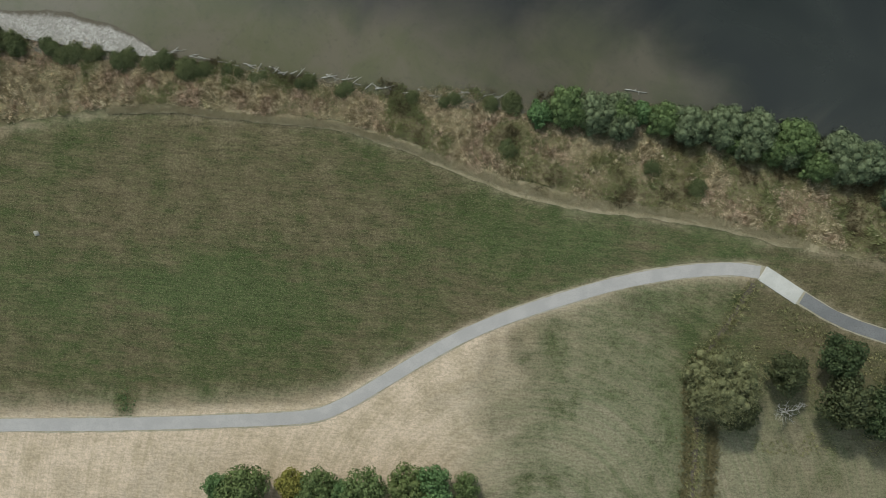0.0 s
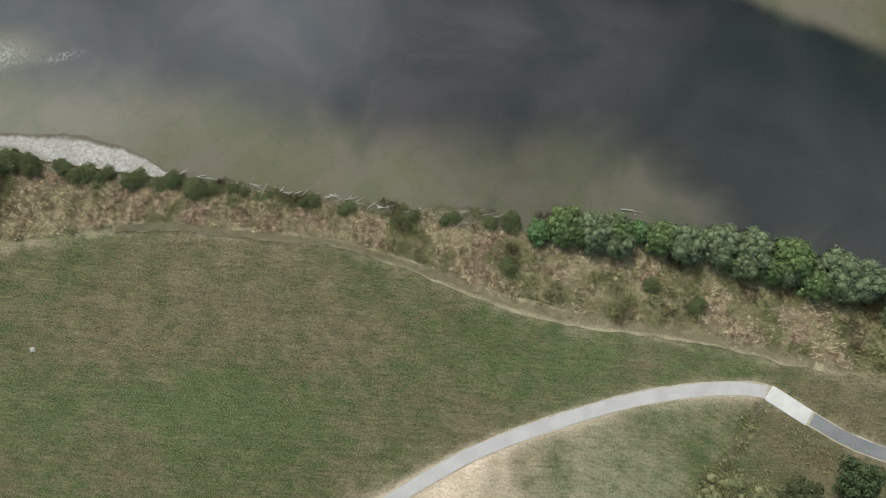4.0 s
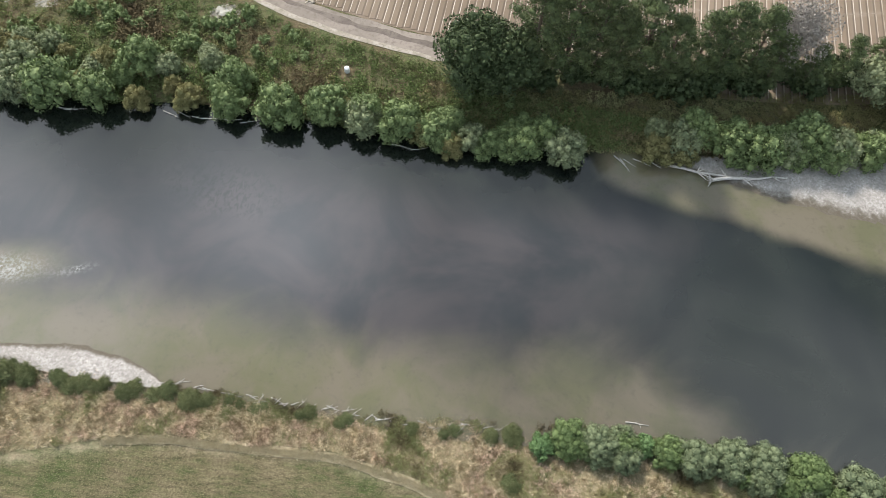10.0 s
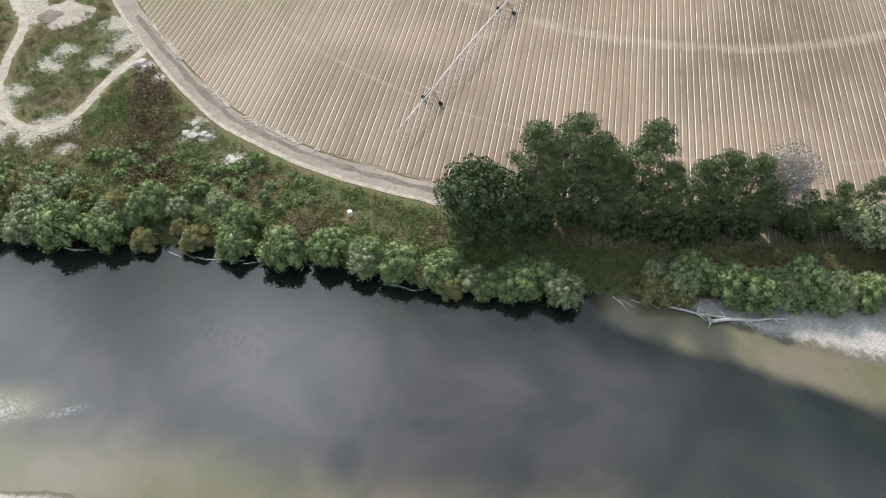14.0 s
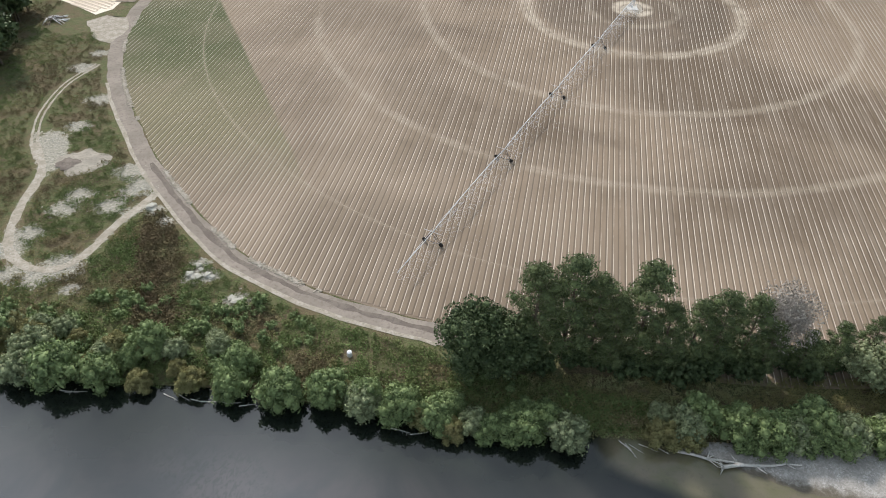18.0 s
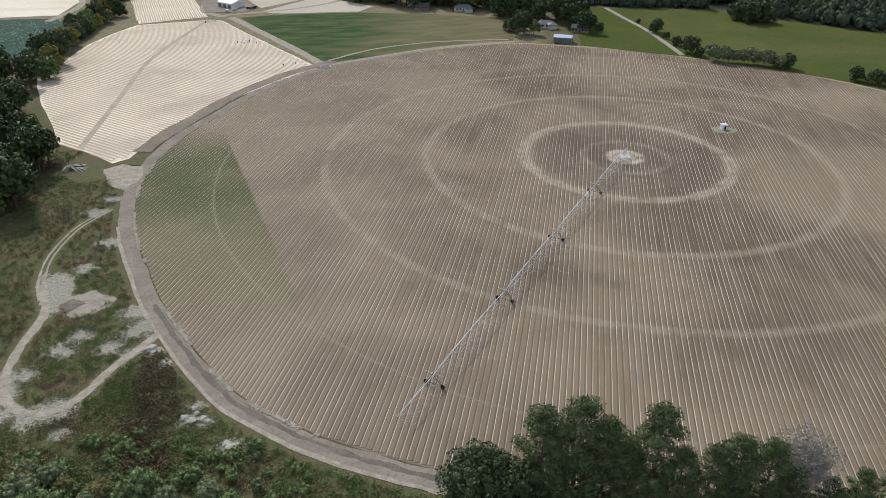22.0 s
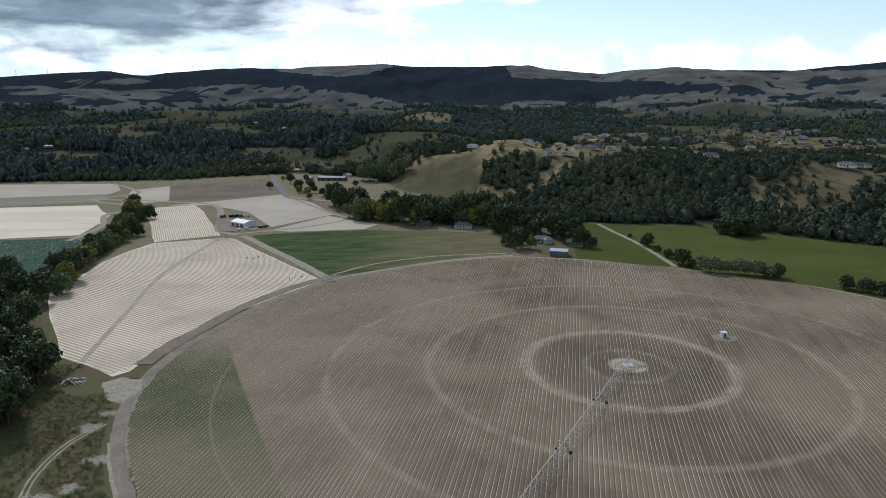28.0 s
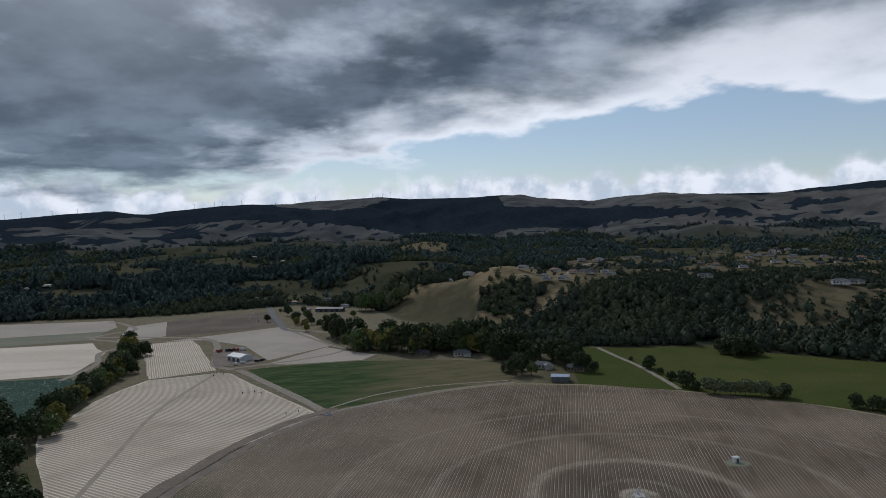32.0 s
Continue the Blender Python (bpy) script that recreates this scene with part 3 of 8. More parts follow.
L_FLAT = leaf("dry_flat_grass", (0.165, 0.140, 0.075), (0.33, 0.275, 0.155), (0.18, 0.165, 0.08), 0.9, 0.7, spread=0.5, spec=0.05)
def bank_grass_material():
    """Straw in bleached and rusty clumps, every blade its own shade."""
    m = Nodes("tall_dry_grass", 0.9, 0.0, 0.05)
    v = m.vec()
    clump = m.ramp(m.math("ADD", m.math("MULTIPLY", m.noise(v, 1.0, 4, 0.6), 0.75), m.math("MULTIPLY", m.pos.outputs["Random Per Island"], 0.25)), 0.40, 0.62)
    pink = m.ramp(m.noise(v, 0.2, 4, 0.6), 0.42, 0.62)
    col = m.mix(clump, m.mix(pink, (0.27, 0.215, 0.125), (0.25, 0.175, 0.115)), m.mix(pink, (0.86, 0.745, 0.52), (0.82, 0.64, 0.49)))
    return m.done(col)


L_GRASS = bank_grass_material()
L_RUST = leaf("rusty_weeds", (0.092, 0.066, 0.042), (0.205, 0.150, 0.092), (0.14, 0.125, 0.062), 0.9, 0.5, spread=0.4, spec=0.1)
GALV = surf("galvanised_steel", (0.56, 0.57, 0.58), (0.64, 0.65, 0.66), (0.46, 0.47, 0.48), 0.8, 6.0, 0.55, 0.05, 0.1, world=False)
SPRAY = surf("water_droplets", (0.80, 0.82, 0.84), (0.74, 0.77, 0.80), (0.86, 0.87, 0.88), 0.5, 3.0, 0.3, 0.0, spec=0.5)
RUBBER = surf("tyre_rubber", (0.022, 0.021, 0.020), (0.035, 0.032, 0.030), (0.06, 0.05, 0.04), 2.0, 8.0, 0.85, 0.2, world=False)
WHITE = surf("white_painted_metal", (0.78, 0.79, 0.80), (0.72, 0.73, 0.74), (0.62, 0.62, 0.61), 0.4, 3.0, 0.5, 0.05, world=False)
WALLPALE = surf("pale_render_wall", (0.66, 0.64, 0.60), (0.58, 0.56, 0.52), (0.48, 0.46, 0.42), 0.4, 3.0, world=False)
WALLBROWN = surf("brown_weatherboard", (0.22, 0.17, 0.13), (0.28, 0.22, 0.17), (0.15, 0.12, 0.09), 0.4, 3.0, world=False)
ROOFDARK = surf("dark_metal_roof", (0.055, 0.06, 0.07), (0.08, 0.085, 0.095), (0.04, 0.04, 0.05), 0.4, 3.0, 0.5, 0.1, world=False)
ROOFGREY = surf("grey_metal_roof", (0.13, 0.135, 0.145), (0.18, 0.185, 0.195), (0.10, 0.10, 0.105), 0.4, 3.0, 0.5, 0.1, world=False)
ROOFBLUE = surf("pale_blue_roof", (0.46, 0.54, 0.66), (0.52, 0.60, 0.72), (0.40, 0.46, 0.56), 0.4, 3.0, 0.45, 0.1, world=False)
ROOFRED = surf("faded_red_roof", (0.27, 0.12, 0.08), (0.33, 0.16, 0.11), (0.2, 0.09, 0.06), 0.4, 3.0, 0.6, 0.1, world=False)
GLASS = surf("dark_window_glass", (0.025, 0.03, 0.035), (0.035, 0.04, 0.05), (0.05, 0.06, 0.07), 0.5, 2.0, 0.08, 0.0, world=False, spec=0.6)
PAINTRED = surf("red_paint", (0.34, 0.05, 0.035), (0.40, 0.07, 0.05), (0.2, 0.04, 0.03), 0.6, 4.0, 0.4, 0.05, world=False)
PAINTDARK = surf("dark_paint", (0.03, 0.032, 0.038), (0.045, 0.047, 0.052), (0.06, 0.055, 0.05), 0.6, 4.0, 0.4, 0.05, world=False)
STONE = surf("pale_stone", (0.36, 0.345, 0.29), (0.45, 0.435, 0.38), (0.33, 0.31, 0.27), 0.5, 4.0, world=False, bump=0.6)

# ---- the lie of the land ----
def lattice(ix, iy, seed):
    h = (ix * 374761393 + iy * 668265263 + seed * 974711) & 0x7FFFFFFF
    h = ((h ^ (h >> 13)) * 1274126177) & 0x7FFFFFFF
    return ((h ^ (h >> 16)) & 0xFFFF) / 65535.0


def vnoise(x, y, seed=0):
    x, y = np.asarray(x, float), np.asarray(y, float)
    ix, iy = np.floor(x).astype(np.int64), np.floor(y).astype(np.int64)
    fx, fy = x - ix, y - iy
    fx, fy = fx * fx * (3 - 2 * fx), fy * fy * (3 - 2 * fy)
    a, b = lattice(ix, iy, seed), lattice(ix + 1, iy, seed)
    c, d = lattice(ix, iy + 1, seed), lattice(ix + 1, iy + 1, seed)
    return (a + (b - a) * fx) * (1 - fy) + (c + (d - c) * fx) * fy


def fbm(x, y, octaves=4, seed=0):
    total, amp, norm = 0.0, 1.0, 0.0
    for k in range(octaves):
        total = total + amp * vnoise(np.asarray(x) * 2 ** k, np.asarray(y) * 2 ** k, seed + k)
        norm += amp
        amp *= 0.5
    return total / norm


def smooth(v, lo, hi):
    s = np.clip((np.asarray(v, float) - lo) / (hi - lo), 0, 1)
    return s * s * (3 - 2 * s)


MEADOW_EDGE = [(-300, 30), (-110, 17), (-74, 19.5), (-55, 22.6), (-45, 23), (-36, 21.9), (-17, 20.2), (-5, 16.4), (2.7, 13), (12.3, 9.4), (22, 6.8),
               (41, 4.4), (51, 2.4), (58, 0.5), (75, -3), (110, -12), (300, -60)]
NEAR_SHORE = [(-300, 75), (-110, 43), (-79, 38), (-69, 35.9), (-48, 32.9), (-28, 29.9), (-17.6, 28.9), (-7.5, 27.1), (7.6, 26), (32.6, 24.2),
              (42.5, 22.6), (52.5, 21), (62, 18.5), (78.5, 15), (110, 6), (300, -45)]
FAR_SHORE = [(-300, 128), (-120, 98), (-95, 95.5), (-70, 93.5), (-46, 92), (-33, 89.5), (-21, 87.5), (-9, 85.5), (8.7, 83), (20, 82), (32, 82.3),
             (50, 80.5), (73, 80.5), (93, 80), (120, 74), (300, 30)]


def along(line, x):
    return np.interp(x, [p[0] for p in line], [p[1] for p in line])


FOOT = [(-75, 1500), (-45, 1250), (-33, 1180), (-22, 1090), (-12, 1130), (-6, 1040), (-3.5, 900), (2, 800), (7, 715), (10, 692), (14, 690), (20, 708), (26, 684), (32, 668), (45, 640), (75, 700)]
RISE = [(-75, 700), (-12, 650), (-5, 300), (-2, 190), (3, 170), (8, 150), (15, 150), (24, 170), (32, 190), (75, 250)]
RIDGE_EL = [(-75, 1.5), (-45, 1.2), (-32, 1.2), (-28, 1.55), (-25.4, 1.75), (-23.2, 1.48), (-20, 1.7), (-17, 2.0), (-9, 2.2), (-5, 2.38), (-2.7, 2.16), (2, 2.15), (6.3, 2.32),
            (9, 2.0), (12, 1.56), (15, 1.95), (17.8, 2.05), (22, 1.75), (25.6, 1.68), (28, 1.95), (31.4, 2.2), (36, 2.3), (75, 1.8)]


def terrain(x, y):
    """Height of the open ground at (x, y)."""
    x, y = np.asarray(x, float), np.asarray(y, float)
    z = 0.10 * (fbm(x / 25, y / 25, 3, 5) - 0.5) * smooth(np.hypot(x, y), 600, 700)
    ym, y1, y2 = along(MEADOW_EDGE, x), along(NEAR_SHORE, x), along(FAR_SHORE, x)
    near = smooth(y, ym, y1 + 0.5) * 2.3
    far = smooth(y, y2 - 1, y2 + 9) * 2.3
    mid = smooth(np.minimum(y - y1, y2 - y), 0, 12) * 1.8
    z = z - near + far - mid
    r, az = np.hypot(x, y), np.degrees(np.arctan2(x, y))
    front = (y > 0) & (np.abs(az) < 80)
    foot, rise = along(FOOT, az), along(RISE, az)
    up = smooth(r, foot, foot + rise) * front
    gully = fbm(x / 130 + 7, y / 130, 4, 11)
    hill = 41 * up + (gully - 0.5) * 26 * up * smooth(r, foot - 10, foot + rise * 0.7)
    hill = hill * (1 - 0.25 * smooth(np.abs(az - 1), 6, 0) * smooth(r, 1500, 1100))
    # the bare spur with its steep face, and the rounded knoll behind it
    hill = hill + 14 * np.exp(-(((az - 4.5) / 2.6) ** 2 + ((r - 1000) / 120) ** 2)) + 30 * np.exp(-(((az + 1.5) / 2.6) ** 2 + ((r - 2050) / 260) ** 2))
    hill = hill + smooth(r, 1500, 2600) * (fbm(x / 330 + 3, y / 330, 4, 31) - 0.45) * 60 * front
    crest = 120 + 4500 * np.tan(np.radians(along(RIDGE_EL, az)))
    climb = smooth(r, 2950, 4480) * front
    # spurs and gullies that run down the range, and a low rolling range before it
    warp = fbm(x / 900 + 5, y / 900, 3, 42)
    spur = np.abs(2 * fbm(x / 560 + 1.3 * warp, y / 760 + 1.3 * warp, 4, 41) - 1)
    ripple = (0.22 - spur) * 120 * smooth(r, 2500, 3200) * front * (1 - smooth(r, 3900, 4400))
    roll = np.exp(-((r - 2780 - 300 * (fbm(az / 4, az * 0 + 3, 2, 43) - 0.5)) / 250) ** 2) * front
    ripple = ripple + roll * np.clip(14 + 120 * (fbm(x / 520 + 2, y / 420, 4, 44) - 0.42), -5, 46) * (0.45 + 0.55 * smooth(az, -4, -8) + 0.35 * smooth(az, 16, 20))
    hill = hill + climb * (crest - 48) + ripple
    cap = 120 + r * np.tan(np.radians(along(RIDGE_EL, az) - 0.12 - 0.5 * smooth(r, 4400, 3400)))
    hill = np.where(r > 2500, np.minimum(hill, cap + 6 * smooth(r, 4300, 4450)), hill)
    hill = hill * (1 - smooth(r, 4550, 4900) * 0.6)
    return z + hill


# where the houses stand: on the terrace, on its far part, in the valley
HOMES_A = [(128, 892), (169, 1063), (149, 876), (216, 1209), (245, 1247), (194, 935), (277, 1248), (374, 1355), (451, 1616), (489, 1645), (30, 1223), (37, 1036), (106, 940), (174, 950), (182, 985), (200, 1010), (158, 1010), (222, 960)]
HOMES_B = [(410, 1270), (407, 1109), (412, 1079), (453, 1061), (583, 1478), (614, 1420), (560, 1285), (608, 1306), (652, 1393), (616, 1237), (708, 1442), (576, 1073), (565, 1119), (541, 1146), (722, 1403), (676, 1136), (500, 1200), (470, 1330), (640, 1180)]
HOMES_C = [(-744, 1314), (-763, 1278), (-468, 1739), (-396, 1729), (-208, 1454), (-189, 1132), (-200, 1012), (-312, 1172), (-150, 1050), (-240, 1120)]


FOREST_TOP = [(-40, 4), (-14.5, 4), (-13, 1.75), (-8.5, 1.25), (-6, 1.6), (-4.2, 2.2), (-3.6, 4), (3.9, 4), (4.8, 1.3), (9.6, 1.15), (12, 0.85), (16, 0.9), (18.5, 0.4), (19, -1), (75, -1)]
FOREST_LOW = [(-40, 0.0), (-31, 0.1), (-28, 0.35), (-24.6, 0.25), (-21, 0.35), (-17, 0.6), (-12.6, 0.62), (-8.2, 0.15), (-4, -0.6), (0, -0.8), (5, -0.9), (9.6, -0.9), (14, -0.5), (18.5, 0.2), (75, 0.2)]
BARE_PATCHES = [(-25.4, 0.95, 3.0, 0.25), (-30.3, 0.45, 1.8, 0.16), (-11.0, -0.1, 2.0, 0.2), (15.2, -0.25, 2.6, 0.2), (7.0, -0.75, 2.4, 0.22)]
DARK_PATCHES = [(-26, -0.6, 1.6, 0.2), (-30.5, -0.3, 2.2, 0.3), (-21.4, -0.45, 2.2, 0.18), (-13.5, -0.5, 2.0, 0.2), (22.4, 0.25, 1.3, 0.42), (19.2, 0.45, 1.7, 0.28), (28.7, 0.92, 1.4, 0.24),
                (28.5, -0.85, 3.6, 0.3), (27.5, 1.75, 6.0, 0.2), (32.0, 2.05, 5.0, 0.25), (17.5, -0.75, 2.6, 0.16), (25.0, -0.2, 1.4, 0.16)]


def hill_weights(x, y):
    """Shares of hill land, wood, sunburnt slope and painted distance haze."""
    r, az = np.hypot(x, y), np.degrees(np.arctan2(x, y))
    foot = along(FOOT, az)
    hill = smooth(r, foot - 25, foot + 5) * (y > 300)
    w = fbm(x / 260 + 11, y / 260 + 5, 5, 51)
    thr = np.interp(r, [600, 1000, 1400, 1900, 2500, 3000, 3600, 4200, 4700], [0.42, 0.42, 0.39, 0.39, 0.41, 0.46, 0.44, 0.43, 0.50])
    thr = thr - 0.06 * smooth(az, 8, 12) * smooth(r, 2300, 1900) - 0.12 * smooth(az, -4, -9) * smooth(r, 1700, 1300) + 0.09 * smooth(az, -12, -16) * smooth(r, 1800, 2000)
    wood = smooth(w, thr, thr + 0.05)
    clear = smooth(fbm(x / 70 + 4, y / 70, 4, 56), 0.56, 0.62) * smooth(az, 8, 10) * smooth(r, 840, 900) * smooth(r, 1800, 1500)
    wood = wood * (1 - 0.9 * clear)
    # the flat paddock before the spur, and grassy clearings in the valley
    flat = smooth(az, -8.2, -6.8) * smooth(az, 3.2, 1.6) * smooth(r, 815, 835) * smooth(r, 1000, 960)
    for cx, cy, cr in ((-620, 1261, 75), (-541, 1374, 65), (-471, 1588, 70), (-657, 1487, 50), (-330, 1330, 55), (-250, 1180, 45), (-780, 1600, 90)):
        flat = np.maximum(flat, smooth(np.hypot((x - cx) / 1.4, y - cy), cr * 1.15, cr * 0.8))
    wood = wood * (1 - flat)
    # plantation forest under the crest between an upper and a lower line, with bare caps and shoulders
    z = terrain(x, y)
    el = np.degrees(np.arctan2(z - 120, r)) + 0.35 * (fbm(x / 210 + 6, y / 210, 4, 53) - 0.5)
    azw = az + 1.6 * (fbm(x / 300, y / 300 + 4, 3, 54) - 0.5)
    far = smooth(r, 2750, 2950)
    dark = smooth(el, along(FOREST_LOW, azw), along(FOREST_LOW, azw) + 0.10) * smooth(el, along(FOREST_TOP, azw) + 0.10, along(FOREST_TOP, azw))
    for ca, ce, ra, re in BARE_PATCHES:
        dark = dark * (1 - smooth(np.hypot((azw - ca) / ra, (el - ce) / re), 1.15, 0.85))
    for ca, ce, ra, re in DARK_PATCHES:
        dark = np.maximum(dark, smooth(np.hypot((azw - ca) / ra, (el - ce) / re), 1.15, 0.85))
    streak = smooth(fbm(azw / 0.9, el * 5 + 9, 3, 52), 0.60, 0.66) * 0.9
    wood = wood * (1 - far) + far * np.maximum(dark, streak * smooth(el, 1.5, 1.0))
    wood = wood * (1 - 0.7 * smooth(az, 23, 26) * smooth(r, 1100, 950) * smooth(fbm(x / 60, y / 60, 3, 55), 0.40, 0.50))
    spur = np.exp(-(((az - 2.2) / 9.0) ** 2 + ((r - 905) / 165) ** 2)) * smooth(r, foot - 20, foot + 40)
    tan = smooth(spur, 0.22, 0.48) * (1 - 0.9 * smooth(fbm(x / 45, y / 45, 4, 57) + 0.3 * np.exp(-(((az - 5.2) / 1.8) ** 2 + ((r - 832) / 32) ** 2)), 0.58, 0.66))
    tan = np.maximum(tan, 0.75 * smooth(np.exp(-(((az + 1.5) / 2.6) ** 2 + ((r - 2000) / 260) ** 2)), 0.3, 0.7))
    tan = np.maximum(tan, 0.55 * smooth(np.exp(-(((az - 28.8) / 2.8) ** 2 + ((r - 825) / 30) ** 2)), 0.35, 0.75))
    tan = np.maximum(tan, 0.6 * smooth(np.exp(-(((az - 20.5) / 1.6) ** 2 + ((r - 865) / 40) ** 2)) + np.exp(-(((az - 24.6) / 1.7) ** 2 + ((r - 745) / 25) ** 2)) + np.exp(-(((az - 24) / 2.0) ** 2 + ((r - 1010) / 50) ** 2)), 0.4, 0.7))
    tan = np.maximum(tan, 0.5 * clear)
    tan = np.maximum(tan, 0.12 * smooth(r, 2900, 3100) * smooth(az, 12, 18) * (r > 0))
    slope = smooth(az, 22.3, 23.6) * smooth(r, 686, 706) * smooth(r, 905, 850) * smooth(fbm(x / 42 + 1, y / 42, 4, 55), 0.42, 0.52)
    tan = np.maximum(tan, 0.42 * slope)
    wood = wood * (1 - 0.78 * slope)
    lawn = x * 0.0
    for hx, hy in HOMES_A + HOMES_B:
        lawn = np.maximum(lawn, np.exp(-(((x - hx) / 38) ** 2 + ((y - hy + 20) / 42) ** 2)))
    lawn = smooth(lawn + 0.6 * (fbm(x / 30, y / 30, 3, 59) - 0.5), 0.3, 0.6)
    tan = np.maximum(tan, 0.50 * lawn)
    wood = wood * (1 - lawn)
    tan = np.maximum(tan * (1 - 0.75 * flat), 0.14 * flat)
    wood = wood * (1 - np.clip(tan * 1.2, 0, 1)) * (1 - flat)
    # the last weight grows with distance and blends the haze tint into the ground
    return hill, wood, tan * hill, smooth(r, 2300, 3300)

# ---- building helpers ----
def mesh_from(name, verts, faces, material=None, smooth_faces=False):
    me = bpy.data.meshes.new(name)
    me.from_pydata([tuple(map(float, v)) for v in verts], [], [tuple(map(int, f)) for f in faces])
    if material:
        me.materials.append(material)
    if smooth_faces:
        me.polygons.foreach_set("use_smooth", [True] * len(me.polygons))
    me.update()
    return me


def big_mesh(name, verts, quads, material):
    """A mesh from arrays: n x 3 corners and m x 4 (or m x 3) faces."""
    me = bpy.data.meshes.new(name)
    verts, quads = np.asarray(verts, np.float32), np.asarray(quads, np.int32)
    k = quads.shape[1]
    me.vertices.add(len(verts)), me.loops.add(quads.size), me.polygons.add(len(quads))
    me.vertices.foreach_set("co", verts.ravel())
    me.loops.foreach_set("vertex_index", quads.ravel())
    me.polygons.foreach_set("loop_start", np.arange(0, quads.size, k, dtype=np.int32))
    me.materials.append(material)
    me.update(calc_edges=True)
    return me


def bm_mesh(name, bm, material, smooth_faces=False):
    me = bpy.data.meshes.new(name)
    bm.to_mesh(me)
    bm.free()
    me.materials.append(material)
    if smooth_faces:
        me.polygons.foreach_set("use_smooth", [True] * len(me.polygons))
    return me


def part(name, data, parent, label="", m=None):
    ob = new(name, data)
    ob.parent = parent
    if m is not None:
        ob.matrix_local = m
    if label:
        ob["label"] = label
    return ob


def thing(name, label, category, m=None, group="", kind=""):
    ob = new(name)
    ob.empty_display_size = 0.2
    if m is not None:
        ob.matrix_basis = m
    return tagged(ob, label, category, group, kind)


def setting(name, data, label, category):
    return tagged(new(name, data), label, category, kind="structure")


def box_bm(bm, sx, sy, sz, m=Matrix(), bevel=0.0):
    r = bmesh.ops.create_cube(bm, size=1, matrix=m @ Matrix.Diagonal((sx, sy, sz, 1)))
    if bevel:
        edges = list({e for v in r["verts"] for e in v.link_edges})
        bmesh.ops.bevel(bm, geom=edges, offset=bevel, segments=1, affect="EDGES")


def tube_bm(bm, a, b, r1, r2=None, n=8):
    a, b = Vector(a), Vector(b)
    d = b - a
    m = Matrix.Translation((a + b) / 2) @ d.to_track_quat("Z", "Y").to_matrix().to_4x4()
    bmesh.ops.create_cone(bm, cap_ends=True, segments=n, radius1=r1, radius2=r1 if r2 is None else r2, depth=d.length, matrix=m)


def limb_bm(bm, pts, radii, n=7):
    """A bent, tapering limb through pts."""
    rings = []
    for i, p in enumerate(pts):
        d = (Vector(pts[min(i + 1, len(pts) - 1)]) - Vector(pts[max(i - 1, 0)])).normalized()
        q = d.to_track_quat("Z", "Y")
        rings.append([bm.verts.new(Vector(p) + q @ Vector((math.cos(2 * math.pi * k / n) * radii[i], math.sin(2 * math.pi * k / n) * radii[i], 0))) for k in range(n)])
    for a, b in zip(rings, rings[1:]):
        for k in range(n):
            bm.faces.new((a[k], a[(k + 1) % n], b[(k + 1) % n], b[k]))
    bm.faces.new(rings[0][::-1]), bm.faces.new(rings[-1])


def spline(pts, step):
    """Points every step metres or so along a smooth line through pts."""
    p = np.array(pts, float)
    q = np.vstack([2 * p[0] - p[1], p, 2 * p[-1] - p[-2]])
    out = []
    for i in range(1, len(q) - 2):
        n = max(2, int(np.hypot(*(q[i + 1] - q[i])) / step))
        t = np.linspace(0, 1, n, endpoint=False)[:, None]
        a, b, c, d = q[i - 1], q[i], q[i + 1], q[i + 2]
        out.append(0.5 * (2 * b + (c - a) * t + (2 * a - 5 * b + 4 * c - d) * t ** 2 + (3 * b - a - 3 * c + d) * t ** 3))
    return np.vstack(out + [p[-1:]])


def strip_mesh(name, A, B, m, material, lift, wob=0.0, seed=3):
    """A sheet between two lines of points of equal number, laid on the land."""
    A, B = np.asarray(A), np.asarray(B)
    n = len(A)
    if wob:
        d = (B - A) / np.maximum(np.hypot(*(B - A).T)[:, None], 1e-6)
        s = np.arange(n)
        A = A + d * ((fbm(s * 0.31, s * 0 + seed, 3, seed) - 0.5) * 2 * wob)[:, None]
        B = B + d * ((fbm(s * 0.31, s * 0 + seed + 9, 3, seed + 5) - 0.5) * 2 * wob)[:, None]
    t = np.linspace(0, 1, m + 1)[None, :, None]
    g = (A[:, None] * (1 - t) + B[:, None] * t).reshape(-1, 2)
    v = np.column_stack([g, terrain(g[:, 0], g[:, 1]) + lift])
    i, j = np.meshgrid(np.arange(n - 1), np.arange(m), indexing="ij")
    a = (i * (m + 1) + j).ravel()
    q = np.column_stack([a, a + 1, a + m + 2, a + m + 1])
    if np.cross(A[1] - A[0], B[0] - A[0]) > 0:
        q = q[:, ::-1]
    return big_mesh(name, v, q, material)


def way_mesh(name, pts, width, material, lift, step=1.0, m=2, wob=0.0, seed=3):
    """A track of that width along a smooth line."""
    c = spline(pts, step)
    d = np.gradient(c, axis=0)
    d /= np.hypot(*d.T)[:, None]
    nrm = np.column_stack([-d[:, 1], d[:, 0]]) * width / 2
    return strip_mesh(name, c - nrm, c + nrm, m, material, lift, wob, seed)


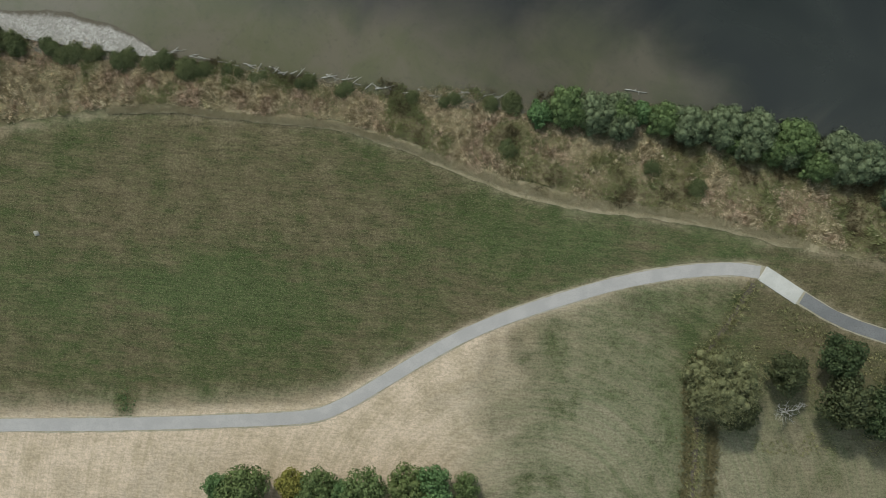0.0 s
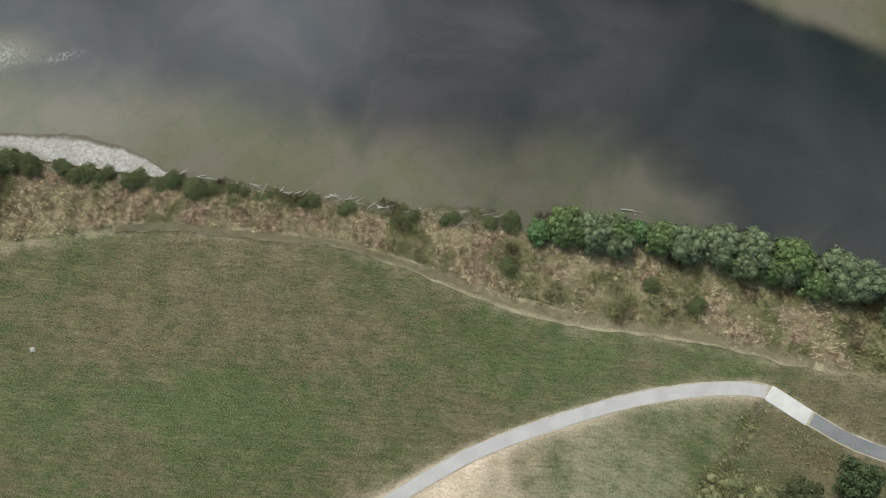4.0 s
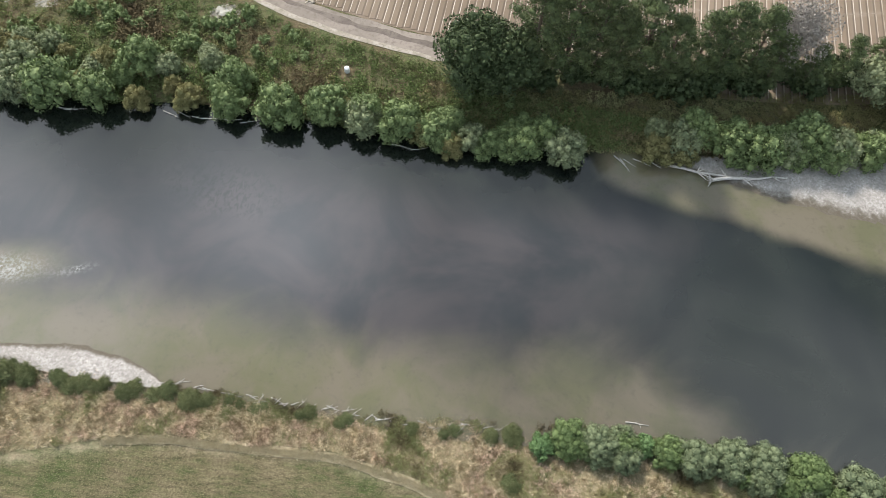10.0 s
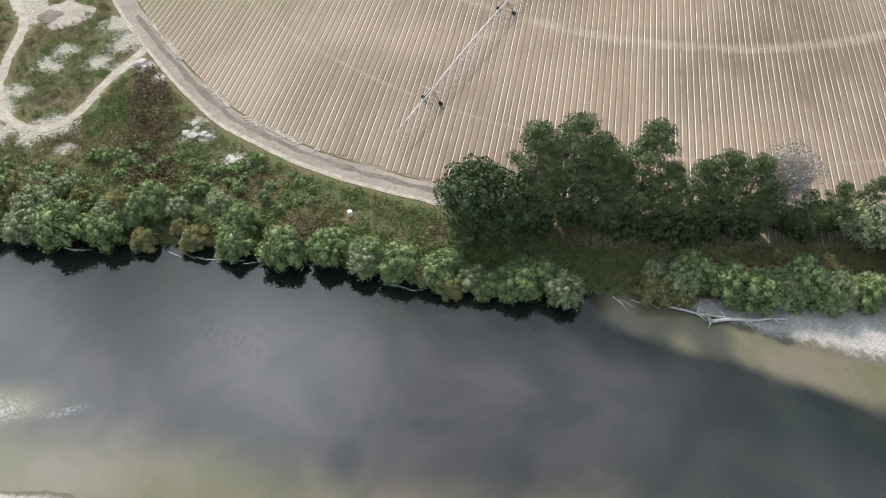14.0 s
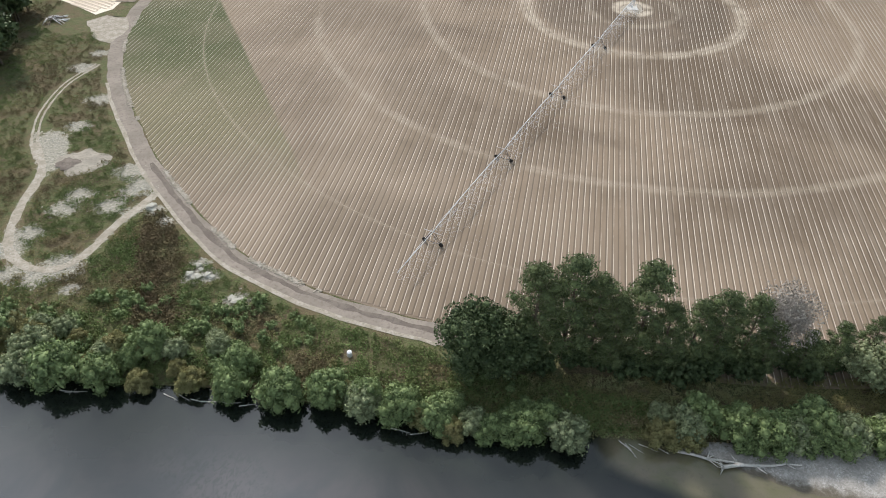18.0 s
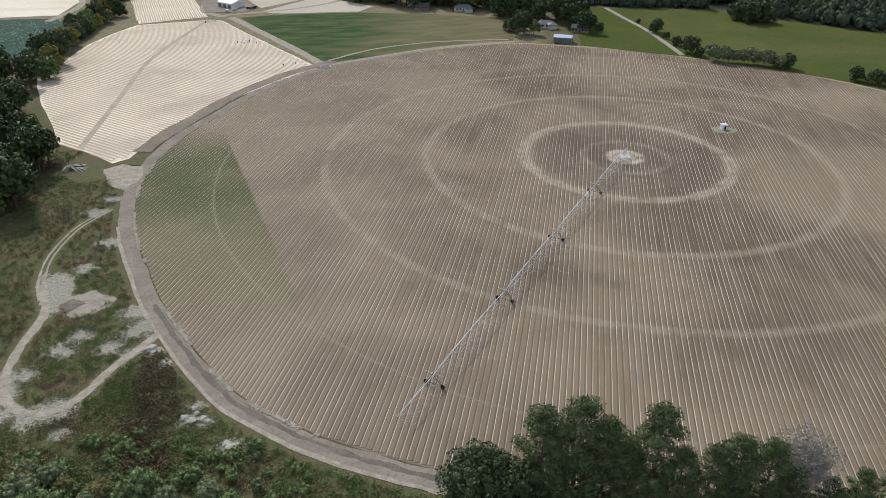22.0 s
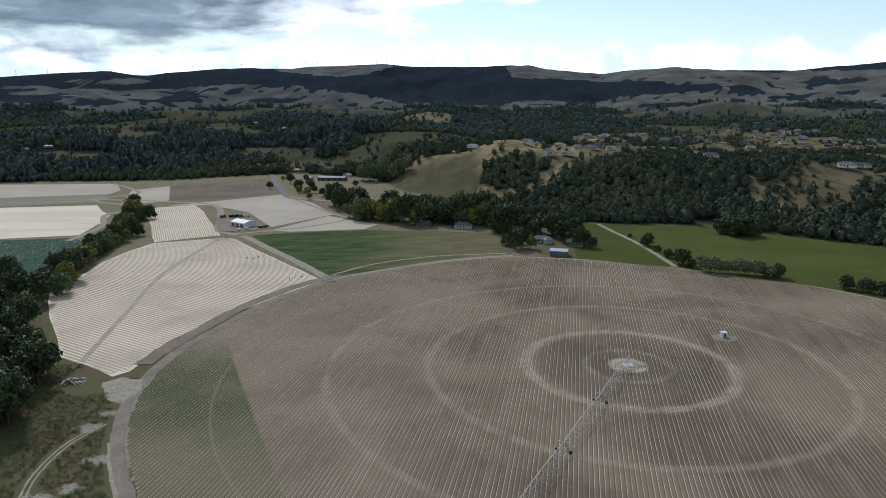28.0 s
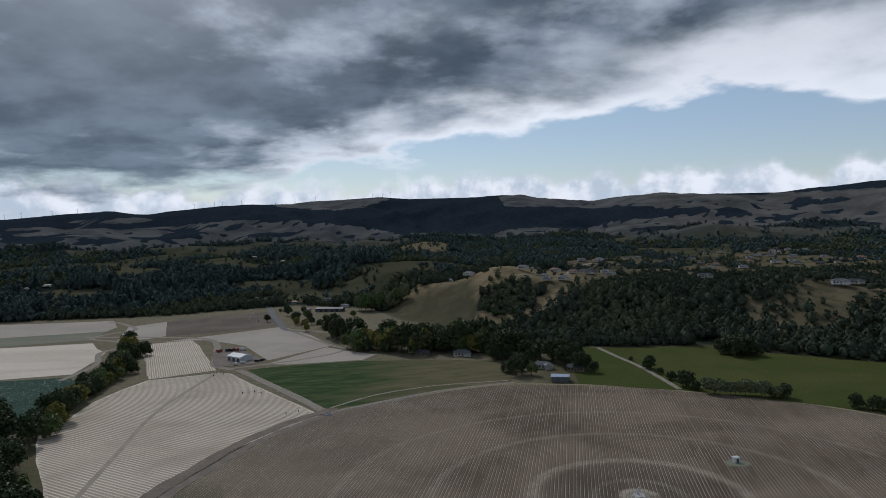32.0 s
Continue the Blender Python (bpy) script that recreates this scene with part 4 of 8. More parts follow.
def patch_mesh(name, pts, material, lift, wob=0.0, step=6.0, seed=3):
    """A flat piece of ground inside a smooth closed outline."""
    p = list(pts)
    c = np.vstack([spline([p[i], p[(i + 1) % len(p)]], step)[:-1] for i in range(len(p))])
    if wob:
        mid = c.mean(0)
        k = np.arange(len(c))
        d = (c - mid) / np.hypot(*(c - mid).T)[:, None]
        c = c + d * ((fbm(k * 0.37, k * 0 + seed, 3, seed) - 0.5) * 2 * wob)[:, None]
    z = terrain(c[:, 0], c[:, 1]) + lift
    bm = bmesh.new()
    f = bm.faces.new([bm.verts.new((x, y, h)) for (x, y), h in zip(c, z)])
    bmesh.ops.triangulate(bm, faces=[f])
    bmesh.ops.recalc_face_normals(bm, faces=bm.faces)
    if sum(f.normal.z for f in bm.faces) < 0:
        bmesh.ops.reverse_faces(bm, faces=bm.faces)
    return bm_mesh(name, bm, material)


# ---- ground ----
def spaced(stops):
    """Grid lines: (from, to, step at from, step at to) pieces."""
    out = [stops[0][0]]
    for a, b, s0, s1 in stops:
        while out[-1] < b - 1e-6:
            t = (out[-1] - a) / (b - a)
            out.append(min(b, out[-1] + s0 + (s1 - s0) * t))
    return np.array(out)


PATH_LINE = [(-140, -31), (-74.2, -30.5), (-55, -30.4), (-36, -29.9), (-22.4, -29.2), (-16.7, -27.5), (-10.9, -24.3), (-3.1, -19.6), (4.6, -15.4), (12.3, -12.2), (22, -9), (31.7, -6.3),
             (41.4, -4.6), (50.2, -4), (55.5, -4.6), (58.9, -6.5), (62.8, -9), (68.7, -12.4), (77.3, -15.6), (110, -26), (150, -45)]


LOOP = [(-128, 241), (-133.4, 225), (-133, 205), (-127.5, 187), (-118.5, 171.5), (-117, 155), (-113.5, 140), (-106.4, 131), (-97.2, 129), (-91.3, 135), (-88, 145.4), (-81.5, 161)]
# pale scree and spoil among the weeds: centre and breadth
SCREE = [(-122, 188, 4), (-133, 238, 4), (-118, 197, 3.5), (-103, 160.5, 3.5), (-90, 122, 2.2), (-131, 250, 3), (-92, 172, 4.5), (-105, 153.5, 3.6), (-109.5, 143, 3.6), (-92, 155, 4.2), (-79.5, 153.5, 2.6), (-117.5, 214.5, 4), (-75, 148.5, 2.2), (-88, 163, 4), (-61, 127, 2.8), (-57.5, 127.3, 2.4), (-49, 118.6, 3),
         (-61, 132, 2.2), (-100, 126, 4), (-108, 126.5, 3.5), (-95, 130, 5), (-112, 136, 4), (-127, 150, 3), (-87, 164.5, 4)]


def build_ground():
    xs = spaced([(-4300, -900, 60, 34), (-900, -300, 30, 18), (-300, -140, 18, 1.8), (-140, 100, 1.8, 1.8), (100, 300, 1.8, 18), (300, 900, 18, 30), (900, 4300, 34, 60)])
    ys = spaced([(-2500, -300, 300, 60), (-300, -50, 60, 1.8), (-50, 112, 1.8, 1.8), (112, 250, 1.8, 2.6), (250, 600, 2.6, 18), (600, 1100, 15, 15), (1100, 4900, 18, 42)])
    X, Y = np.meshgrid(xs, ys)
    x, y = X.ravel(), Y.ravel()
    z = terrain(x, y)
    bank = (y > along(MEADOW_EDGE, x) + 4.5) & (y < along(FAR_SHORE, x) + 8)
    z = z - 0.25 * bank
    nx, ny = len(xs), len(ys)
    i, j = np.meshgrid(np.arange(ny - 1), np.arange(nx - 1), indexing="ij")
    a = (i * nx + j).ravel()
    me = big_mesh("ground", np.column_stack([x, y, z]), np.column_stack([a, a + 1, a + nx + 1, a + nx]), GROUND)
    me.polygons.foreach_set("use_smooth", [True] * len(me.polygons))
    # dry turf lies south of the path and beside it, lush turf by the ditch and in the bow of the path
    py = np.interp(x, [p[0] for p in PATH_LINE], [p[1] for p in PATH_LINE])
    south = smooth(y, py + 2.5, py - 1.0)
    fade = smooth(x + 24 * (fbm(x / 17, y / 17, 4, 15) - 0.5) - 0.25 * (y + 14), 42, -8)
    dry = south * (0.24 + 0.76 * fade) * (1 - 0.6 * np.exp(-(((x - 22) / 13) ** 2 + ((y + 42) / 9) ** 2)))
    dry = dry + 0.16 * smooth(y, -27, -40) * smooth(x, 2, 16) * (1 - np.exp(-((x - 41) / 4) ** 2))
    dry = dry + 0.5 * np.exp(-((y - py) / 2.0) ** 2) + 0.42 * np.exp(-((y - py - 2) / 5.0) ** 2) * smooth(x, 12, -20)
    ym = along(MEADOW_EDGE, x)
    wide = 1.0 + 1.6 * np.exp(-((x - 18) / 30) ** 2)
    rim = 0.42 * np.exp(-((y - ym - 0.3 * wide) / (1.0 + wide)) ** 2) * (np.abs(x) < 200)
    dry = np.clip(dry - 0.25 * south * smooth(fbm(x / 9 + 3, y / 9, 3, 16), 0.5, 0.7), 0, 1) * (y < 12)
    dry = dry * (1 - 0.9 * np.exp(-(((x + 53) / 1.5) ** 2 + ((y + 27) / 2.4) ** 2)))
    dry = np.clip(dry + rim * (0.45 + 0.8 * fbm(x / 5, y / 5, 3, 18)), 0, 1)
    lush = np.exp(-(((x - 37) / 17) ** 2 + ((y + 24) / 22) ** 2)) + 0.9 * np.exp(-(((x + 45) / 30) ** 2 + ((y + 8) / 7) ** 2)) + 0.7 * np.exp(-(((x - 30) / 26) ** 2 + ((y - 0) / 7) ** 2))
    pale = south * smooth(y, -14, -36) * smooth(x, -4, 14) * (0.45 + 0.35 * smooth(np.abs(x - 40), 5, 12)) + 0.35 * south * smooth(x, 12, 24) * smooth(x, 44, 36)
    hill, wood, tan, far_haze = hill_weights(x, y)
    scrub = smooth(y, along(FAR_SHORE, x) - 6, along(FAR_SHORE, x) + 2) * (1 - hill)
    farm = smooth(y, 380, 440) * (1 - hill) * smooth(x, 95, 60)
    dry = np.maximum(dry, 0.36 * farm)
    scrub = scrub * (1 - farm)
    scrub = np.maximum(scrub, smooth(x, 52, 58) * smooth(y, py - 2, py - 6) * 0.3 * (y < 10))
    bare = x * 0
    for bx_, by_, br_ in SCREE:
        bare = np.maximum(bare, np.exp(-(((x - bx_) / (br_ * 1.5)) ** 2 + ((y - by_) / (br_ * 1.2)) ** 2)))
    line = spline(LOOP, 1.5)
    flat = (x < -60) & (x > -160) & (y > 110) & (y < 260)
    bare[flat] = np.maximum(bare[flat], (0.72 - 0.42 * smooth(y[flat], 190, 202)) * np.exp(-(np.min(np.hypot(x[flat][:, None] - line[:, 0], y[flat][:, None] - line[:, 1]), 1) / 2.3) ** 2))
    bare = np.maximum(bare, 0.85 * smooth(np.hypot((x + 120.5 + 0.4 * (y - 183)) / 6.0, (y - 183) / 13), 1.15, 0.7))
    for name, w in (("dry", dry), ("lush", np.clip(lush, 0, 1)), ("scrub", scrub), ("hill", hill), ("wood", wood), ("tan", tan), ("far_haze", far_haze), ("bare", bare), ("pale", pale)):
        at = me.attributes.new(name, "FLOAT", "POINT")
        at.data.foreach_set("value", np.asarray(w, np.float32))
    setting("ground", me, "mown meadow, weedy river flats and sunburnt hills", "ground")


build_ground()


def build_river():
    xs = np.concatenate([np.arange(-600, -100, 20), np.arange(-100, 100, 1.5), np.arange(100, 620, 20)])
    m = 60
    y1, y2 = along(NEAR_SHORE, xs) - 2.5, along(FAR_SHORE, xs) + 3.0
    t = np.linspace(0, 1, m + 1)
    X = np.repeat(xs[:, None], m + 1, 1)
    Y = y1[:, None] + (y2 - y1)[:, None] * t
    x, y = X.ravel(), Y.ravel()
    n = len(xs)
    i, j = np.meshgrid(np.arange(n - 1), np.arange(m), indexing="ij")
    a = (i * (m + 1) + j).ravel()
    me = big_mesh("river", np.column_stack([x, y, x * 0 + WATER_Z]), np.column_stack([a, a + m + 1, a + m + 2, a + 1]), WATER)
    # shoals: off the near bank, along the bar on the far bank, and the shallow upstream
    w = np.interp(x, [-90, -70, -40, -15, 5, 22, 36, 48, 62, 80], [17, 19, 20, 16, 18, 20, 19, 15, 10, 6])
    dn = y - along(NEAR_SHORE, x)
    sh = smooth(dn, w * 1.5, w * 0.15) * (0.95 - 0.30 * smooth(x, -22, 10) - 0.45 * smooth(x, 30, 66))
    bar = np.interp(x, [30, 42, 49, 58, 70, 87, 110], [1, 4, 6, 8, 13, 19, 22])
    df = along(FAR_SHORE, x) - y
    sh = np.maximum(sh, smooth(df, bar + 9, bar + 1) * smooth(x, 28, 40))
    sh = np.maximum(sh, 0.8 * np.exp(-(((x + 82) / 16) ** 2 + ((y - 56) / 5) ** 2)))
    foam = np.exp(-(((x + 84) / 7) ** 2 + ((y - 55.5) / 2.2) ** 2)) + 0.8 * np.exp(-(((x + 69) / 2.6) ** 2 + ((y - 55.3 - 0.25 * (x + 69)) / 0.5) ** 2))
    foam = np.clip(foam * (0.35 + fbm(x / 1.3, y / 1.3, 4, 61)), 0, 0.7)
    murk_sky_tint = smooth(x - 0.7 * (y - 50), 62, 8) * smooth(df, 4, 22) * (1 - 0.5 * smooth(x, -40, -70) * smooth(dn, 25, 40))
    weed = smooth(np.exp(-(((x + 44) / 15) ** 2 + ((y - 74 + 0.25 * (x + 44)) / 7) ** 2)), 0.2, 0.7)
    for name, v in (("shallow", np.clip(sh, 0, 1)), ("foam", foam), ("weed", weed), ("murk_sky_tint", np.clip(murk_sky_tint, 0, 1))):
        at = me.attributes.new(name, "FLOAT", "POINT")
        at.data.foreach_set("value", np.asarray(v, np.float32))
    setting("river", me, "slow dark river with silty olive shallows and sky reflections", "river")


build_river()

# banks
bx = np.arange(-160, 150, 1.2)
setting("river_bank", strip_mesh("river_bank", np.column_stack([bx, along(MEADOW_EDGE, bx) + 0.7 + 1.6 * np.exp(-((bx - 18) / 30) ** 2)]), np.column_stack([bx, along(NEAR_SHORE, bx) + 1.2]), 16, ROUGH, 0.03, 1.3, 4),
        "steep river bank under long dry rough grass", "river bank")
ex = np.arange(-56, 66, 0.8)
broad_edge = 0.5 + 1.2 * np.exp(-((ex - 18) / 24) ** 2)
setting("mown_edge", strip_mesh("mown_edge", np.column_stack([ex, along(MEADOW_EDGE, ex) - 0.2 - 0.2 * broad_edge]), np.column_stack([ex, along(MEADOW_EDGE, ex) + 0.6 + broad_edge]), 4, DRYEDGE, 0.10, 0.45, 41),
        "bleached strip where the mowing ends", "grass edge")
BAR = [(-120, 46.5), (-95, 42.5), (-79.7, 41), (-73, 41.6), (-67.5, 41.6), (-63, 41), (-59, 40), (-55.5, 38.8), (-52.7, 37.2), (-50, 35.5), (-47.6, 33.6)]
bar_o = spline(BAR, 1.2)
bar_i = np.column_stack([bar_o[:, 0], along(NEAR_SHORE, bar_o[:, 0]) - 0.6])


def bar_mesh(name, outer, inner, m=8):
    """A low gravel bar: highest at the bank, dipping under the water at its rim."""
    n = len(outer)
    t = np.linspace(0, 1, m + 1)[None, :, None]
    k = np.arange(n)
    outer = outer + np.column_stack([k * 0, (fbm(k * 0.35, k * 0, 3, 71) - 0.5) * 1.1])
    g = (outer[:, None] * (1 - t) + inner[:, None] * t)
    z = WATER_Z - 0.06 + 0.34 * smooth(t[0, :, 0], -0.05, 0.75)[None, :] + 0.08 * (fbm(g[..., 0] / 1.5, g[..., 1] / 1.5, 3, 73) - 0.5)
    v = np.column_stack([g.reshape(-1, 2), z.ravel()])
    i, j = np.meshgrid(np.arange(n - 1), np.arange(m), indexing="ij")
    a = (i * (m + 1) + j).ravel()
    q = np.column_stack([a, a + 1, a + m + 2, a + m + 1])
    if np.cross(outer[1] - outer[0], inner[0] - outer[0]) > 0:
        q = q[:, ::-1]
    return big_mesh(name, v, q, GRAVEL)


setting("gravel_bar_near", bar_mesh("gravel_bar", bar_o, bar_i), "pale shingle bar beside the driftwood shore", "gravel bar")
FBAR = [(46, 80.6), (52, 78.6), (57, 76.0), (63, 72.9), (70, 69.3), (80, 65.6), (87, 63.8), (100, 60.5), (125, 56)]
fb_o = spline(FBAR, 1.2)
setting("gravel_bar_far", bar_mesh("gravel_bar", fb_o, np.column_stack([fb_o[:, 0] + 0.5, along(FAR_SHORE, fb_o[:, 0]) + 1.6])), "pale shingle bar below willow scrub", "gravel bar")
fx = np.arange(-170, 160, 1.5)
mud = [(p, q) for p, q in ((x, along(NEAR_SHORE, x)) for x in np.arange(-48, 12, 1.0))]
setting("mud_shore", strip_mesh("mud_shore", np.array([(p, q - 0.9) for p, q in mud]), np.array([(p, q + 0.45) for p, q in mud]), 3, MUD, 0.12, 0.35, 9), "narrow wet mud and shingle shore", "shore")

# the riverside path with pale verges, and its concrete crossing
setting("path_verge", way_mesh("path_verge", PATH_LINE, 2.6, VERGE, 0.03, 0.8, 4, 0.18, 5), "bleached gravelly verge of the path", "verge")
setting("path", way_mesh("path", PATH_LINE[:15], 2.15, ASPHALT, 0.06, 0.8, 2), "pale grey asphalt riverside path", "path")
setting("path_beyond", way_mesh("path_beyond", PATH_LINE[16:], 2.15, ROAD, 0.06, 0.8, 2), "darker grey asphalt path beyond the culvert", "path")


def crossing():
    a, b = Vector((55.9, -4.7)), Vector((62.3, -8.9))
    d = (b - a)
    bm = bmesh.new()
    m = Matrix.Translation(((a + b) / 2).to_3d() + Vector((0, 0, 0.03))) @ Matrix.Rotation(math.atan2(d.y, d.x), 4, "Z")
    box_bm(bm, d.length, 2.8, 0.2, m, 0.03)
    setting("culvert_slab", bm_mesh("culvert_slab", bm, CONCRETE), "pale concrete culvert slab in the path", "culvert")


crossing()
setting("trampled_edge", patch_mesh("trampled_edge", [(-50, 23.0), (-47.5, 23.9), (-44.8, 23.6), (-44.4, 23.0), (-47, 22.7)], RUBBLE, 0.10, 0.2, 0.8), "small pale bare patch at the meadow edge", "bare ground")

# ---- the round field and its neighbours ----
EDGE_R = [(-180, 209), (-170, 210), (-160, 208), (-150, 206), (-138, 208), (-129, 211), (-122, 209), (-114, 205), (-100, 205), (-60, 206), (0, 207), (30, 204), (46, 200), (66, 197), (89, 210), (99, 219), (111, 217), (124, 211), (137, 213), (148, 210), (165, 205), (180, 209)]


def edge_r(deg):
    return along(EDGE_R, (np.asarray(deg) + 180) % 360 - 180)


def ring_pts(d0, d1, off, n):
    a = np.linspace(d0, d1, n)
    r = edge_r(a) + off
    return np.column_stack([PIVOT[0] + r * np.cos(np.radians(a)), PIVOT[1] + r * np.sin(np.radians(a))])


def disc_mesh():
    a = np.linspace(0, 360, 181)[:-1]
    rs = np.linspace(0, 1, 13)[1:]
    c = np.column_stack([np.cos(np.radians(a)), np.sin(np.radians(a))]) * edge_r(a)[:, None]
    v = np.vstack([[PIVOT[0], PIVOT[1], 0.04]] + [np.column_stack([PIVOT[0] + c[:, 0] * s, PIVOT[1] + c[:, 1] * s, c[:, 0] * 0 + 0.04]) for s in rs])
    n = 180
    me = mesh_from("round_field", v, [(0, 1 + k, 1 + (k + 1) % n) for k in range(n)] +
                   [(1 + i * n + k, 1 + (i + 1) * n + k, 1 + (i + 1) * n + (k + 1) % n, 1 + i * n + (k + 1) % n) for i in range(11) for k in range(n)], SOIL)
    return me


round_field = setting("round_field", disc_mesh(), "round brown ploughed field with wheel rings", "field")
setting("field_road_left", strip_mesh("field_road_left", ring_pts(118, 250, 0.3, 200), ring_pts(118, 250, 6.0, 200), 5, DIRT, 0.10, 0.8, 13), "grey-brown dirt road round the field", "dirt road")
setting("road_edge_dust", strip_mesh("road_edge_dust", ring_pts(200, 247, 5.4, 90), ring_pts(200, 247, 6.6, 90), 3, DIRT_PALE, 0.115, 0.35, 17), "pale dusty shoulder of the dirt road", "road shoulder")
setting("road_damp", strip_mesh("road_damp", ring_pts(216, 248, 1.7, 120), ring_pts(216, 248, 3.2, 120), 3, WET_DIRT, 0.115, 0.7, 23), "dark damp wheel ruts in the dirt road", "road ruts")
setting("field_headland", strip_mesh("field_headland", ring_pts(20, 118, 0.2, 150), ring_pts(20, 118, 3.2, 150), 2, DRYEDGE, 0.035, 0.5, 29), "dry grass headland along the round field", "headland")


def ridge_unit(width, height, material, name):
    """One soil ridge, a metre long, that is stretched to its row."""
    w, h = width / 2, height
    prof = [(-w, 0), (-w * 0.86, h * 0.85), (-w * 0.6, h), (w * 0.6, h * 0.98), (w * 0.84, h * 0.75), (w, 0)]
    v = [(x, y, z) for y in (-0.5, 0.5) for x, z in prof]
    k = len(prof)
    f = [(i, i + 1, k + i + 1, k + i) for i in range(k - 1)] + [tuple(range(k))[::-1], tuple(range(k, 2 * k))]
    return mesh_from(name, v, [tuple(reversed(q)) for q in f], material)


def clip_row(poly, o, u):
    """Stretches of the line o + s * u inside the outline."""
    n = Vector((-u.y, u.x))
    cuts = []
    for i in range(len(poly)):
        a, b = Vector(poly[i]) - o, Vector(poly[(i + 1) % len(poly)]) - o
        da, db = a.dot(n), b.dot(n)
        if (da < 0) != (db < 0):
            t = da / (da - db)
            cuts.append((a + (b - a) * t).dot(u))
    cuts.sort()
    return list(zip(cuts[::2], cuts[1::2]))


def rows_in(poly, deg, gap, unit, parent, name, z, margin=1.0, wob=0.0):
    u = Vector((math.cos(radians(deg)), math.sin(radians(deg))))
    n = Vector((-u.y, u.x))
    ks = [Vector(p).dot(n) for p in poly]
    k, rng = min(ks) + gap, random.Random(len(poly))
    while k < max(ks) - gap * 0.5:
        for s0, s1 in clip_row(poly, n * k, u):
            s0, s1 = s0 + margin + rng.uniform(0, wob), s1 - margin - rng.uniform(0, wob)
            if s1 - s0 > 4:
                c = n * k + u * (s0 + s1) / 2
                part(name, unit, parent, m=Matrix.LocRotScale((c.x, c.y, z), Euler((0, 0, radians(deg - 90))), (1, s1 - s0, 1)))
        k += gap


ROW_UNIT = ridge_unit(1.64, 0.075, RIDGE, "soil_row")
rim = [tuple(p) for p in ring_pts(0, 358, -0.1, 180)]
rows_in(rim, ROW_DEG, 1.65, ROW_UNIT, round_field, "soil_row", 0.045, 0.1, 0.7)


def wheel_tracks():
    """Narrow ruts that the irrigator's wheels have pressed across the rows."""
    for r in RINGS:
        n = 240
        a = np.linspace(0, 2 * math.pi, n, endpoint=False)
        w = 0.13 if r > 60 else 0.28
        v = [(PIVOT[0] + (r + s * w) * math.cos(t), PIVOT[1] + (r + s * w) * math.sin(t), 0.14 - (0.0 if s else 0.03)) for t in a for s in (-1, 0, 1)]
        f = [(3 * i + j, 3 * ((i + 1) % n) + j, 3 * ((i + 1) % n) + j + 1, 3 * i + j + 1) for i in range(n) for j in (0, 1)]
        part("wheel_rut", mesh_from("wheel_rut", v, [q[::-1] for q in f], RUT), round_field, "pale wheel rut")


wheel_tracks()

LIGHT_FIELD = [(-246, 416), (-248, 453), (-253, 500), (-250, 537), (-243, 566), (-190, 589), (-181, 585), (-157, 550), (-82, 447), (-91, 425), (-112, 392), (-130, 350), (-139, 316), (-141, 292), (-146, 286), (-163, 299), (-181, 309), (-195, 332), (-224, 376)]
light_field = setting("stubble_field", patch_mesh("stubble_field", LIGHT_FIELD, F_PALE, 0.05, 0.6), "pale harvested field with straight stubble rows", "field")
rows_in(LIGHT_FIELD, -31.2, 2.3, ridge_unit(2.1, 0.16, PALE_ROW, "stubble_row"), light_field, "stubble_row", 0.055, 1.5, 3.0)
setting("stubble_headland", strip_mesh("stubble_headland", ring_pts(134, 180, 7.0, 80), ring_pts(134, 180, 15.0, 80), 5, F_HEADLAND, 0.235, 1.2, 31), "brown turned headland between stubble and road", "headland")
setting("stubble_field_rut", way_mesh("stubble_field_rut", [(-168, 303), (-181, 380), (-194.6, 468), (-194, 588)], 3.0, STUBBLE_RUT, 0.228, 6), "old wheel line across the stubble", "track")
STRIPED = [(-330, 748), (-280, 770), (-262, 738), (-198, 600), (-244, 571), (-262, 610), (-275, 640), (-300, 690)]
striped = setting("striped_field", patch_mesh("striped_field", STRIPED, F_PALE, 0.05, 0.4), "small pale field with broad stripes", "field")
rows_in(STRIPED, 113.5, 3.6, ridge_unit(2.6, 0.3, PALE_ROW, "stubble_row"), striped, "stubble_row", 0.055, 1.5, 2.0)
